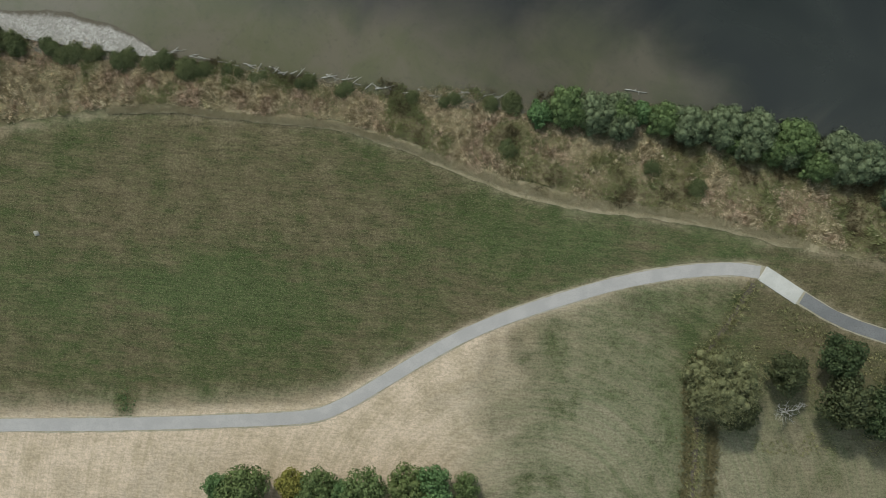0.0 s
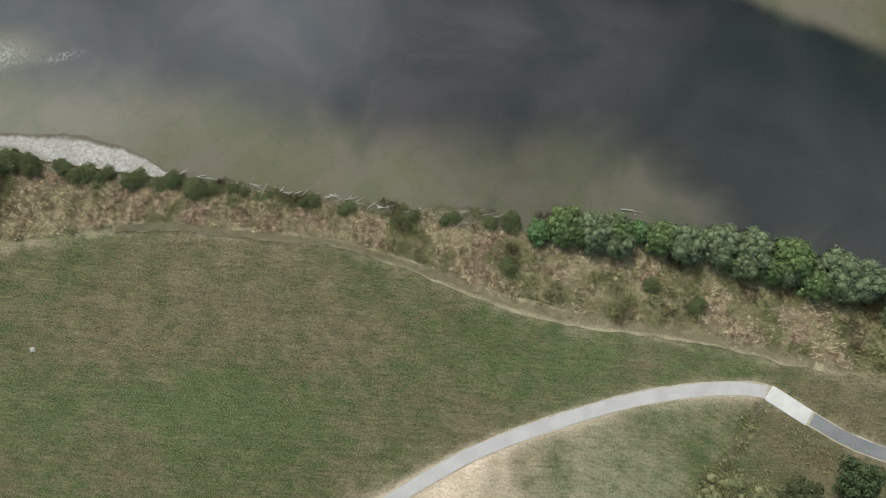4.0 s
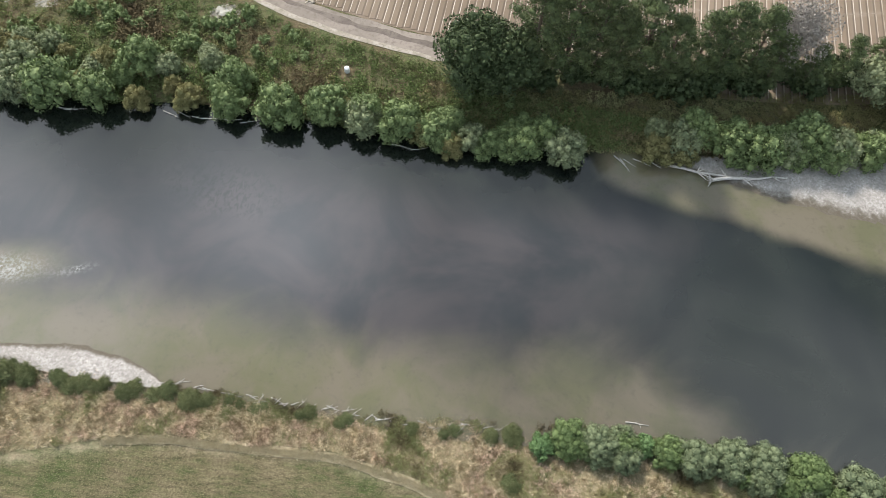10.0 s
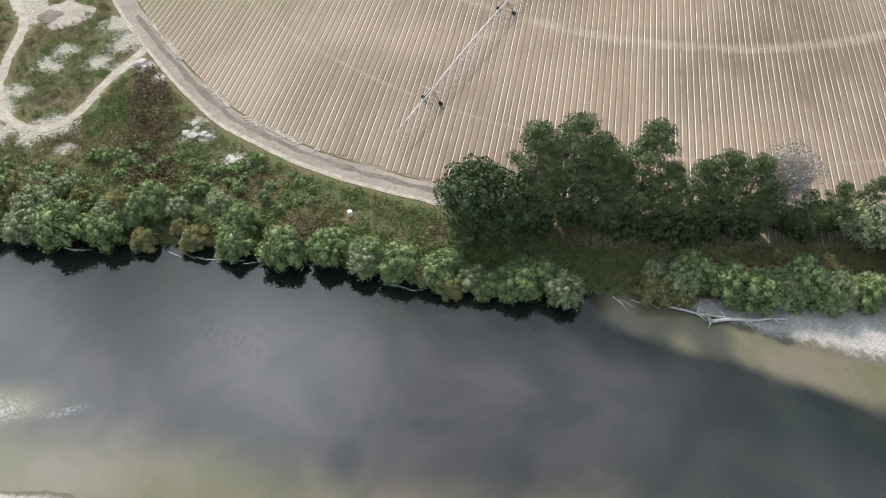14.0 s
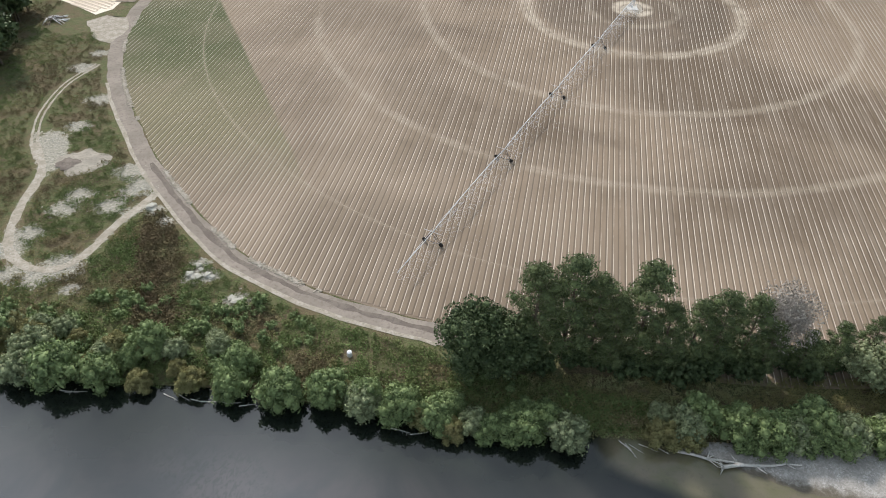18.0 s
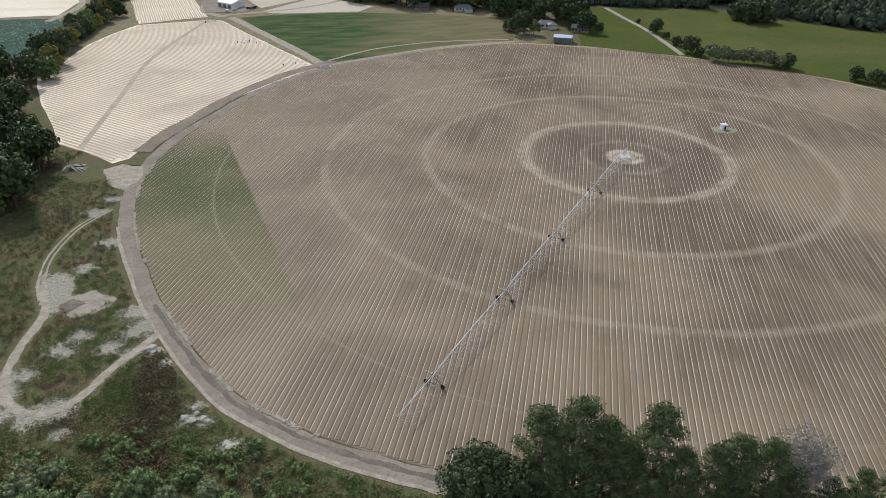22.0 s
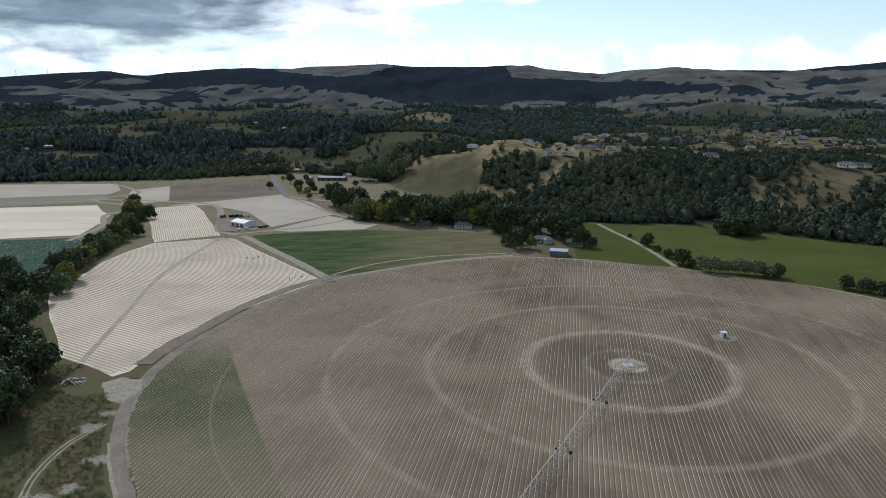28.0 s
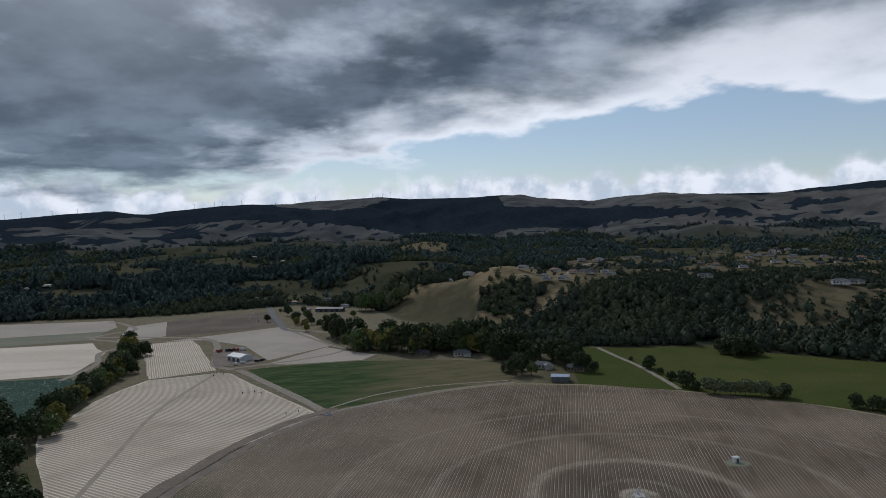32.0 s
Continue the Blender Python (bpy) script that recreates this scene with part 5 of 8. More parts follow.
for i, (nm, pts, mt, lab) in enumerate((
    ("tilled_field", [(-309, 766), (-251, 814), (-199, 858), (-150, 782), (-116, 710), (-163, 640), (-175, 660), (-206, 720), (-235, 747), (-267, 770)], F_GREY, "bare grey-brown tilled field"),
    ("green_field", [(-171, 598), (-140, 612), (-76, 624), (0, 618), (55, 606), (49, 526), (4, 519), (-72, 463), (-84, 462)], F_GREEN, "green crop field with paler streaks"),
    ("green_corner", [(-74, 459), (-44, 480), (-10, 503), (25, 517), (5, 520), (-30, 508), (-60, 485)], F_GREEN, "green wedge beside the round field"),
    ("dark_tilled_field", [(-372, 936), (-323, 981), (-260, 1016), (-203, 873), (-255, 828), (-322, 805)], F_BROWN, "dark freshly tilled field"),
    ("upper_pale_field", [(-405, 895), (-372, 936), (-323, 806), (-335, 790), (-366, 777)], F_GREY, "pale tilled field corner"),
    ("far_pale_field", [(-900, 733), (-486, 751), (-389, 770), (-364, 729), (-344, 706), (-332, 662), (-322, 600), (-381, 584), (-900, 560)], F_PALE, "bleached harvested field"),
    ("thin_crop_field", [(-900, 990), (-600, 952), (-529, 955), (-455, 962), (-420, 895), (-417, 860), (-532, 825), (-900, 800)], F_GREY, "bare field beyond the crop"),
    ("grey_green_field", [(-900, 800), (-532, 823), (-417, 859), (-400, 796), (-450, 776), (-491, 758), (-900, 735)], F_GREYGREEN, "thin grey-green crop field"),
    ("brassica_field", [(-900, 552), (-381, 577), (-318, 588), (-296, 560), (-280, 520), (-274, 470), (-284, 430), (-420, 380), (-900, 330)], F_CROP, "dark blue-green leafy crop field"),
    ("paddock_left", [(97, 512), (160, 484), (154, 571), (141, 653), (121, 662), (104, 585)], F_PADDOCK, "bright green grazed paddock"),
    ("paddock_right", [(164, 483), (222, 444), (266, 410), (330, 330), (420, 420), (400, 500), (345, 556), (291, 600), (262, 610), (240, 645), (165, 650), (146, 653), (158, 571)], F_PADDOCK, "wide bright green paddock"),
    ("dry_flat", [(-160, 622), (-120, 700), (-66, 652), (-76, 628), (-140, 616)], F_GREY, "pale bare corner by the farm track"),
)):
    setting(nm, patch_mesh(nm, pts, mt, 0.05 + 0.007 * i, 0.5), lab, "field")
for i, (nm, pts, w, mt, lab) in enumerate((
    ("farm_track", [(-79, 452), (-110, 500), (-146, 552), (-178, 598)], 6.5, DIRT_PALE, "pale farm track beside the stubble field"),
    ("farm_lane", [(-190, 604), (-165, 618), (-130, 640), (-100, 680), (-122, 720), (-155, 775), (-187, 832)], 5.0, DIRT_PALE, "pale farm lane"),
    ("shed_lane", [(-185, 600), (-208, 625), (-226, 690), (-262, 772), (-340, 800), (-420, 815)], 7.0, DIRT_PALE, "pale lane past the shed"),
    ("field_path", [(-86, 446), (-48, 473), (-11, 499), (20, 513), (50, 522)], 3.4, DIRT_PALE, "pale track between the green field and the round field"),
    ("wedge_track", [(-78, 463), (-52, 494), (-20, 514), (5, 522), (46, 529)], 2.4, DIRT_PALE, "grassy track through the green field"),
    ("paddock_track", [(142, 655), (149, 610), (156, 571), (160, 525), (162, 486)], 4.0, DIRT_PALE, "pale track between the paddocks"),
    ("winding_track", [(-318, 575), (-322, 640), (-348, 705), (-335, 745), (-365, 775), (-405, 800), (-400, 840), (-385, 870), (-430, 930), (-455, 950)], 6.0, DIRT_PALE, "winding pale track between fields"),
    ("valley_road", [(-140, 800), (-186, 826), (-210, 890), (-231, 949), (-262, 1050), (-296, 1152)], 8.0, ROAD, "grey valley road"),
    ("terrace_road", [(96, 905), (128, 915), (160, 930), (172, 968), (160, 1000), (178, 1035), (205, 1100), (232, 1185), (262, 1235)], 7.0, DIRT_PALE, "pale road between the terrace houses"),
    ("valley_road_side", [(-187, 832), (-140, 803), (-60, 770), (30, 735), (120, 705), (280, 690), (400, 610), (560, 470)], 8.0, DRYEDGE, "road along the foot of the hills"),
)):
    setting(nm, way_mesh(nm, pts, w, mt, 0.16 + 0.014 * i, 2.0, 3, 0.5, len(nm)), lab, "track")
setting("loop_track", way_mesh("loop_track", LOOP[3:], 2.4, DIRT_PALE, 0.07, 1.0, 4, 0.5, 10), "pale looping dirt track through weeds", "track")
for side in (-0.85, 0.85):
    rut_line = spline(LOOP[:5], 1.0)
    across = np.gradient(rut_line, axis=0)
    across = np.column_stack([-across[:, 1], across[:, 0]]) / np.hypot(*across.T)[:, None]
    setting("wheel_rut", way_mesh("wheel_rut", rut_line[:-8] + across[:-8] * side, 0.75, DIRT_PALE, 0.09, 1.0, 2, 0.2, 11), "pale wheel rut with grass beside it", "track")
setting("shed_yard", patch_mesh("shed_yard", [(-205, 615), (-172, 622), (-168, 640), (-185, 668), (-205, 700), (-232, 705), (-222, 660)], DIRT, 0.32, 1.0), "dusty yard round the shed", "yard")
setting("field_gateway", patch_mesh("field_gateway", [(-130, 258), (-127.5, 272), (-132, 283), (-141, 285), (-147, 279), (-139, 263)], DIRT_PALE, 0.165, 1.2, 1.5), "bare dirt gateway between fields", "gateway")

# ---- spoil heaps ----
def blotch(x, y, r, material, seed, lift=0.12):
    """A ragged patch of bare spoil."""
    n = 46
    a = np.linspace(0, 2 * math.pi, n, endpoint=False)
    rr = r * (0.55 + 0.9 * fbm(np.cos(a) * 1.9 + seed, np.sin(a) * 1.9, 4, seed))
    v = [(x, y, float(terrain(x, y)) + lift + 0.12)] + [(x + q * math.cos(t) * 1.15, y + q * math.sin(t), float(terrain(x, y)) + lift - 0.1) for q, t in zip(rr, a)]
    mid = [(x + q * 0.6 * math.cos(t) * 1.15, y + q * 0.6 * math.sin(t), float(terrain(x, y)) + lift + 0.1 * math.sin(3 * t)) for q, t in zip(rr, a)]
    v += mid
    f = [(0, n + 1 + k, n + 1 + (k + 1) % n) for k in range(n)] + [(n + 1 + k, 1 + k, 1 + (k + 1) % n, n + 1 + (k + 1) % n) for k in range(n)]
    return mesh_from("spoil_patch", v, f, material)


setting("spoil_rim", blotch(-109, 177.5, 6.6, DUG, 63, 0.16), "pale dug-over rim on the turning place", "bare ground")
# a dark disc laid over the rim stands for the pit; no hole is cut
setting("pit_shadow", blotch(-112.0, 175.6, 3.2, WET_DIRT, 61, 0.34), "dark dug-over pit on the turning place", "bare ground")

# ---- trees and shrubs ----
ICO = None
OCTA_V = np.array([(1, 0, 0), (-1, 0, 0), (0, 1, 0), (0, -1, 0), (0, 0, 1), (0, 0, -1)], float)
OCTA_F = np.array([(0, 2, 4), (2, 1, 4), (1, 3, 4), (3, 0, 4), (2, 0, 5), (1, 2, 5), (3, 1, 5), (0, 3, 5)])


def ico():
    global ICO
    if ICO is None:
        bm = bmesh.new()
        bmesh.ops.create_icosphere(bm, subdivisions=1, radius=1)
        ICO = (np.array([v.co[:] for v in bm.verts]), np.array([[v.index for v in f.verts] for f in bm.faces]))
        bm.free()
    return ICO


def leaf_cloud(lobes, count, size, rng, upward=0.35, inner=0.78, ragged=0.22):
    """Leaf sprays over overlapping lobes (centre, radii). Returns corners and quads, with a rough dark core inside each lobe."""
    lobes = [(np.array(c, float), np.array(r, float)) for c, r in lobes]
    area = np.array([r[0] * r[2] + r[1] * r[2] + r[0] * r[1] for c, r in lobes])
    pick = rng.choice(len(lobes), count, p=area / area.sum())
    C, R = np.array([c for c, r in lobes])[pick], np.array([r for c, r in lobes])[pick]
    d = rng.normal(size=(count, 3))
    d[:, 2] += upward
    d /= np.linalg.norm(d, axis=1)[:, None]
    rad = 1 + ragged * (rng.random(count) - 0.55) + 0.16 * np.sin(d[:, 0] * 7 + pick) * np.sin(d[:, 1] * 6 + 2 * pick) * np.cos(d[:, 2] * 5)
    p = C + d * R * rad[:, None]
    nrm = d / R
    nrm /= np.linalg.norm(nrm, axis=1)[:, None]
    nrm = nrm + rng.normal(size=(count, 3)) * 0.8
    nrm /= np.linalg.norm(nrm, axis=1)[:, None]
    a = np.cross(nrm, rng.normal(size=(count, 3)))
    a /= np.linalg.norm(a, axis=1)[:, None]
    b = np.cross(nrm, a)
    s = size * (0.6 + 0.8 * rng.random(count))[:, None]
    lift = nrm * s * 0.25
    v = np.stack([p - a * s * 0.5, p - b * s * 0.36 + lift, p + a * s * 0.62, p + b * s * 0.36 + lift], 1).reshape(-1, 3)
    q = np.arange(4 * count).reshape(-1, 4)
    cv, cf = ico() if count > 60 else (OCTA_V, OCTA_F)
    for c, r in (lobes if inner else ()):
        k = inner * (0.85 + 0.3 * rng.random(len(cv)))[:, None]
        base = len(v)
        v = np.vstack([v, c + cv * r * k])
        q = np.vstack([q, np.column_stack([cf, cf[:, 2]]) + base])
    return v, q


def leaf_mesh(name, lobes, count, size, seed, material, **kw):
    v, q = leaf_cloud(lobes, count, size, np.random.default_rng(seed), **kw)
    tri = q[:, 2] == q[:, 3]
    me = bpy.data.meshes.new(name)
    nq, nt = int((~tri).sum()), int(tri.sum())
    loops = np.concatenate([q[~tri].ravel(), q[tri][:, :3].ravel()]).astype(np.int32)
    starts = np.concatenate([np.arange(nq) * 4, nq * 4 + np.arange(nt) * 3]).astype(np.int32)
    me.vertices.add(len(v)), me.loops.add(len(loops)), me.polygons.add(nq + nt)
    me.vertices.foreach_set("co", v.astype(np.float32).ravel())
    me.loops.foreach_set("vertex_index", loops)
    me.polygons.foreach_set("loop_start", starts)
    me.materials.append(material)
    me.update(calc_edges=True)
    return me


def trunk_mesh(height, girth, seed, limbs=5, spread=0.5, material=None):
    rng = random.Random(seed)
    bm = bmesh.new()
    top = Vector((rng.uniform(-0.3, 0.3), rng.uniform(-0.3, 0.3), height * 0.72))
    limb_bm(bm, [(0, 0, -0.6), (0, 0, height * 0.2), top * 0.6, top], [girth * 1.3, girth, girth * 0.75, girth * 0.3])
    for k in range(limbs):
        a = 2 * math.pi * (k + rng.random() * 0.6) / limbs
        s = top * rng.uniform(0.3, 0.75)
        e = s + Vector((math.cos(a), math.sin(a), rng.uniform(0.5, 0.9))) * height * spread * rng.uniform(0.6, 1.0)
        limb_bm(bm, [s, (s + e) / 2 + Vector((0, 0, -0.05 * height)), e], [girth * 0.45, girth * 0.3, girth * 0.1], 6)
    return bm_mesh("trunk", bm, material or BARK, True)


def tree_kind(name, label, category, height, width, lobes, leaves, size, material, seed, trunk=0.18, **kw):
    """A pattern tree at the origin, crown of many leafy heads on a trunk; it is copied to its places and then taken away."""
    rng = random.Random(seed)
    kw["inner"] = 0.5
    lob = [((0, 0, height * 0.55), (width * 0.3, width * 0.3, height * 0.28))]
    n = lobes * 2 + 6
    skew = (rng.uniform(-0.08, 0.08) * width, rng.uniform(-0.08, 0.08) * width)
    for k in range(n):
        t = (k + 0.5) / n
        el = math.asin(-0.72 + 1.7 * t)
        a = 2.39996 * k + rng.uniform(-0.4, 0.4)
        q = rng.uniform(0.62, 1.08)
        r = width * rng.uniform(0.09, 0.17)
        lob.append(((math.cos(a) * math.cos(el) * width * 0.42 * q + skew[0], math.sin(a) * math.cos(el) * width * 0.42 * q + skew[1], height * (0.56 + 0.40 * math.sin(el) * q)), (r, r, r * rng.uniform(0.75, 1.05))))
    t = thing(name, label, category)
    part("trunk", trunk_mesh(height, trunk, seed, 5, 0.4), t)
    part("crown", leaf_mesh("crown", lob, leaves, size, seed, material, **kw), t)
    return t


def shrub_kind(name, label, category, height, width, lobes, leaves, size, material, seed, ragged=0.42, **kw):
    """A bush of many small leafy heads over a dome, whose leaves reach the ground."""
    rng = random.Random(seed)
    lob = [((0, 0, height * 0.42), (width * 0.33, width * 0.33, height * 0.4))]
    for k in range(lobes):
        t = (k + 0.5) / lobes
        el = math.asin(min(1, 0.02 + 0.98 * t ** 0.8))
        a = 2.39996 * k + rng.uniform(-0.3, 0.3)
        q = rng.uniform(0.8, 1.08)
        r = width * rng.uniform(0.07, 0.16)
        lob.append(((math.cos(a) * math.cos(el) * width * 0.42 * q, math.sin(a) * math.cos(el) * width * 0.42 * q, height * (0.16 + 0.72 * math.sin(el) * q)), (r, r, r * rng.uniform(0.8, 1.1))))
    t = thing(name, label, category)
    part("trunk", trunk_mesh(height, 0.09 + 0.012 * height, seed, 6, 0.45), t)
    part("crown", leaf_mesh("crown", lob, leaves, size, seed, material, ragged=ragged, **kw), t)
    return t


def pine_kind(seed, height, label, material=None, leaves=10000):
    """An old pine: tall bole, clumped tiers of needles with gaps between."""
    rng = random.Random(seed)
    lob = []
    bm = bmesh.new()
    limb_bm(bm, [(0, 0, -1), (0.1, 0, height * 0.3), (rng.uniform(-0.5, 0.5), rng.uniform(-0.5, 0.5), height * 0.65), (rng.uniform(-0.6, 0.6), 0, height * 0.94)], [0.5, 0.4, 0.26, 0.06], 9)
    for k in range(44):
        t = (k + rng.random() * 0.7) / 44
        z = height * (0.16 + 0.82 * t)
        a = 2.39996 * k + rng.random() * 0.5
        reach = height * 0.25 * (1.0 - 0.7 * max(0, t - 0.62) / 0.38) * (0.55 + 0.45 * min(1, t * 2.5)) * rng.uniform(0.35, 1.0)
        c = Vector((math.cos(a) * reach * 0.8, math.sin(a) * reach * 0.8, z + reach * 0.12))
        r = height * rng.uniform(0.034, 0.062)
        lob.append((tuple(c), (r * 1.3, r * 1.3, r * 0.7)))
        limb_bm(bm, [(0, 0, z - reach * 0.25), tuple(c * 0.5 + Vector((0, 0, (z - reach * 0.2) * 0.5))), tuple(c)], [0.13, 0.09, 0.03], 5)
    lob.append(((0, 0, height * 0.95), (height * 0.06, height * 0.06, height * 0.07)))
    t = thing("pine_tree", label, "tree")
    part("trunk", bm_mesh("trunk", bm, BARK, True), t)
    part("crown", leaf_mesh("crown", lob, leaves, 0.34, seed, material or L_PINE, inner=0.6, ragged=0.42), t)
    return t


def bare_kind(seed, height, label, spread=0.42, material=None, name="dead_tree", twigs=False):
    """A leafless tree of forking limbs."""
    rng = random.Random(seed)
    bm = bmesh.new()

    def grow(p, d, length, r, level):
        e = p + d * length
        mid = p + d * length * 0.5 + Vector((rng.uniform(-1, 1), rng.uniform(-1, 1), 0)) * length * 0.06
        limb_bm(bm, [p, mid, e], [r, r * 0.8, r * 0.55], 5)
        if level:
            for _ in range(3 if level > 1 else 4):
                n = (d + Vector((rng.uniform(-1, 1), rng.uniform(-1, 1), rng.uniform(-0.2, 0.7))) * (0.35 + spread)).normalized()
                grow(p + d * length * rng.uniform(0.55, 1.0), n, length * rng.uniform(0.55, 0.8), r * 0.5, level - 1)

    grow(Vector((0, 0, -0.4)), Vector((0.05, 0, 1)), height * 0.36, height * 0.022, 4)
    t = thing(name, label, "tree")
    part("crown", bm_mesh("crown", bm, material or DEADWOOD, True), t, "bare forking limbs")
    if twigs:
        part("twig_haze", leaf_mesh("twig_haze", [((0, 0, height * 0.72), (height * 0.24, height * 0.24, height * 0.26)), ((0, 0, height * 0.66), (height * 0.15, height * 0.15, height * 0.2)), ((height * 0.1, 0.5, height * 0.55), (height * 0.2, height * 0.2, height * 0.14))], 9000, 0.34, seed, L_TWIG, inner=0, ragged=0.9), t, "fine grey twigs")
    return t


def place(kind, x, y, s=1.0, turn=0.0, group="", dz=0.0, sz=None, label=""):
    ob = copy_thing(kind, Matrix())
    ob.matrix_basis = Matrix.LocRotScale((x, y, float(terrain(x, y)) + dz), Euler((0, 0, turn)), (s, s, sz or s))
    if group:
        ob["group"] = group
    if label:
        ob["label"] = label
    return ob


def drop(*kinds):
    for k in kinds:
        for o in (*k.children_recursive, k):
            bpy.data.objects.remove(o)


rng = random.Random(8)
willow = [shrub_kind("willow_bush", "rounded grey-green willow bush at the river's edge", "bush", 6.5, 8.6, 40 + 4 * k, 3200, 0.42, (L_WILLOW, L_WILLOW, L_SILVER)[k], 20 + k) for k in range(3)]
olive = shrub_kind("willow_bush", "olive-brown willow bush at the river's edge", "bush", 5.4, 7.4, 30, 3400, 0.38, L_OLIVE, 33)
fresh = shrub_kind("willow_bush", "fresh green leafy bush on the bank", "bush", 5.0, 6.2, 26, 2600, 0.40, L_BRIGHT, 35)

near_willow = [shrub_kind("willow_bush", "dense grey-green willow bush on the bank", "bush", 6.5, 8.6, 60, 5200, 0.30, (L_BANKWILLOW, L_BANKSILVER)[k], 24 + k) for k in range(2)]

# far bank, from upstream to downstream
FAR_BUSHES = [(-112, 101, 1.1), (-101, 99, 1.1), (-90, 98.5, 1.1), (-82, 98, 1.2), (-72.7, 97.5, 1.0), (-64, 96.0, 0.75), (-64, 105, 1.05), (-53, 96, 0.9), (-44, 94.6, 1.0), (-33.5, 93, 1.15),
              (-23, 93.2, 1.05), (-15.8, 90.5, 1.0), (-8, 89.5, 1.15), (-1, 88, 0.9), (2.8, 85, 0.8), (10, 85, 0.75), (16.6, 85, 0.95), (25.8, 83.6, 1.05), (45, 84.0, 0.85), (53, 87.5, 1.0),
              (60, 85.6, 1.0), (66.4, 83.5, 1.05), (75.6, 86, 1.1), (81.6, 83.8, 1.05), (88.8, 83.8, 1.0), (97, 84, 1.1), (106, 83, 1.1)]
for k, (x, y, s) in enumerate(FAR_BUSHES):
    kind = olive if k in (5, 7, 14, 18) else willow[(k * 7) % 3 if k % 4 else 0]
    place(kind, x, y - 1.5, s * rng.uniform(1.0, 1.2), rng.uniform(0, 6), "willows on the far bank")
for k in range(92):
    x = rng.uniform(-118, 110)
    if 28 < x < 44:
        continue
    place(rng.choice(willow + [olive]), x, along(FAR_SHORE, x) + (rng.uniform(2, 14) if x < -40 else rng.uniform(0.5, 5.5)), rng.uniform(0.5, 1.0), rng.uniform(0, 6), "willows on the far bank")
# near bank
for k, (x, y, s) in enumerate([(17.8, 21.4, 0.78), (22.6, 22.6, 0.85), (27.3, 21.6, 0.9), (31.5, 22.5, 0.7), (35, 21.8, 0.75), (39, 20.5, 0.75), (43.5, 19.4, 0.9), (49.3, 19.2, 0.95), (55, 18.3, 0.95),
                               (61.7, 16.6, 0.95), (69.4, 14.5, 1.0), (74.2, 13, 0.95), (81, 11, 1.0), (90, 8, 1.0), (79, 7, 0.6), (80, -1, 0.6)]):
    kind = fresh if k in (0, 4) else near_willow[(1, 0, 1, 1)[k % 4]]
    place(kind, x, y + 1.3, s * 0.98, rng.uniform(0, 6), "willows on the near bank", sz=s * 0.8)
for k in range(18):
    x = rng.uniform(20, 92)
    place(near_willow[k % 2], x, along(NEAR_SHORE, x) - rng.uniform(1.2, 4.2), rng.uniform(0.4, 0.7), rng.uniform(0, 6), "willows on the near bank")
low_bush = shrub_kind("low_bush", "low muted green scrub on the river bank", "bush", 2.6, 6.6, 30, 3600, 0.30, L_LOWBUSH, 39, inner=0.3, ragged=0.85)
for x, dy, s in [(-72.5, -1.8, 0.62), (-67, -1.0, 0.4), (-53, -1.3, 0.5), (-47, -0.9, 0.4), (-36, -0.8, 0.3), (-22, -0.9, 0.32), (-4, -0.9, 0.3), (3, -0.8, 0.28), (-76, -2, 0.6), (-80, -3, 0.55), (-62, -1.6, 0.42), (-58.5, -1.2, 0.42), (-43, -1.6, 0.45), (-40, -1.2, 0.35), (-30, -1.0, 0.3), (-15.5, -1.3, 0.32), (9.5, -0.8, 0.32), (13, -0.5, 0.42), (12, -9, 0.35), (37, -10, 0.35), (45, -12, 0.4)]:
    for j in range(2):
        place(low_bush, x + rng.uniform(-2.2, 2.2) * j, along(NEAR_SHORE, x) + dy - 0.7 * j, s * rng.uniform(0.9, 1.5), rng.uniform(0, 6), "small bushes on the near bank", sz=s * rng.uniform(0.9, 1.3))
# pines and their neighbours by the round field
broad = tree_kind("broadleaf_tree", "dense dark green broadleaf tree beside the pines", "tree", 17, 15, 30, 12000, 0.46, L_DARK, 41, 0.35)
pines = [pine_kind(50 + k, 28, "tall dark old pine with clumped crown") for k in range(4)]
bare = bare_kind(61, 20, "grey leafless tree beside the pines", 0.5, L_TWIG, twigs=True)
silver = tree_kind("grey_willow", "silvery grey willow tree by the pines", "tree", 11, 11, 14, 3000, 0.5, L_SILVER, 43, 0.25)
for x, y, s, k in [(6.8, 99, 1.08, -1), (14.2, 98, 0.95, -1), (19.8, 100.5, 1.03, 0), (26.6, 101, 1.08, 1), (32.2, 100, 0.95, 2), (36.2, 99, 0.8, 0), (42.2, 101, 1.04, 3), (47.2, 99, 0.72, 1), (53.6, 100, 0.72, 2), (58.6, 100, 0.81, 0),
                   (64.4, 99.5, 0.79, 3), (68.5, 97.5, 0.6, 1), (77, 98, 0.5, 2), (84, 99, 0.54, 0), (93, 102, 0.5, 2), (104, 98, 0.6, 1)]:
    place(broad if k < 0 else pines[k], x, y, s, rng.uniform(0, 6), "trees beside the round field")
place(bare, 71.8, 101, 1.08, 1.0)
place(silver, 91, 96, 1.0, 0.4, "grey willows")
place(silver, 97, 93, 0.9, 2.4, "grey willows")
under = shrub_kind("understorey_bush", "dark shady bush under the pines", "bush", 4.5, 7.5, 22, 1300, 0.6, L_DARK, 47)
for k in range(18):
    place(under, 6 + k * 5.6 + rng.uniform(-1.5, 1.5), rng.uniform(97.5, 102), rng.uniform(0.9, 1.4), rng.uniform(0, 6), "bushes under the pines")
drop(under)
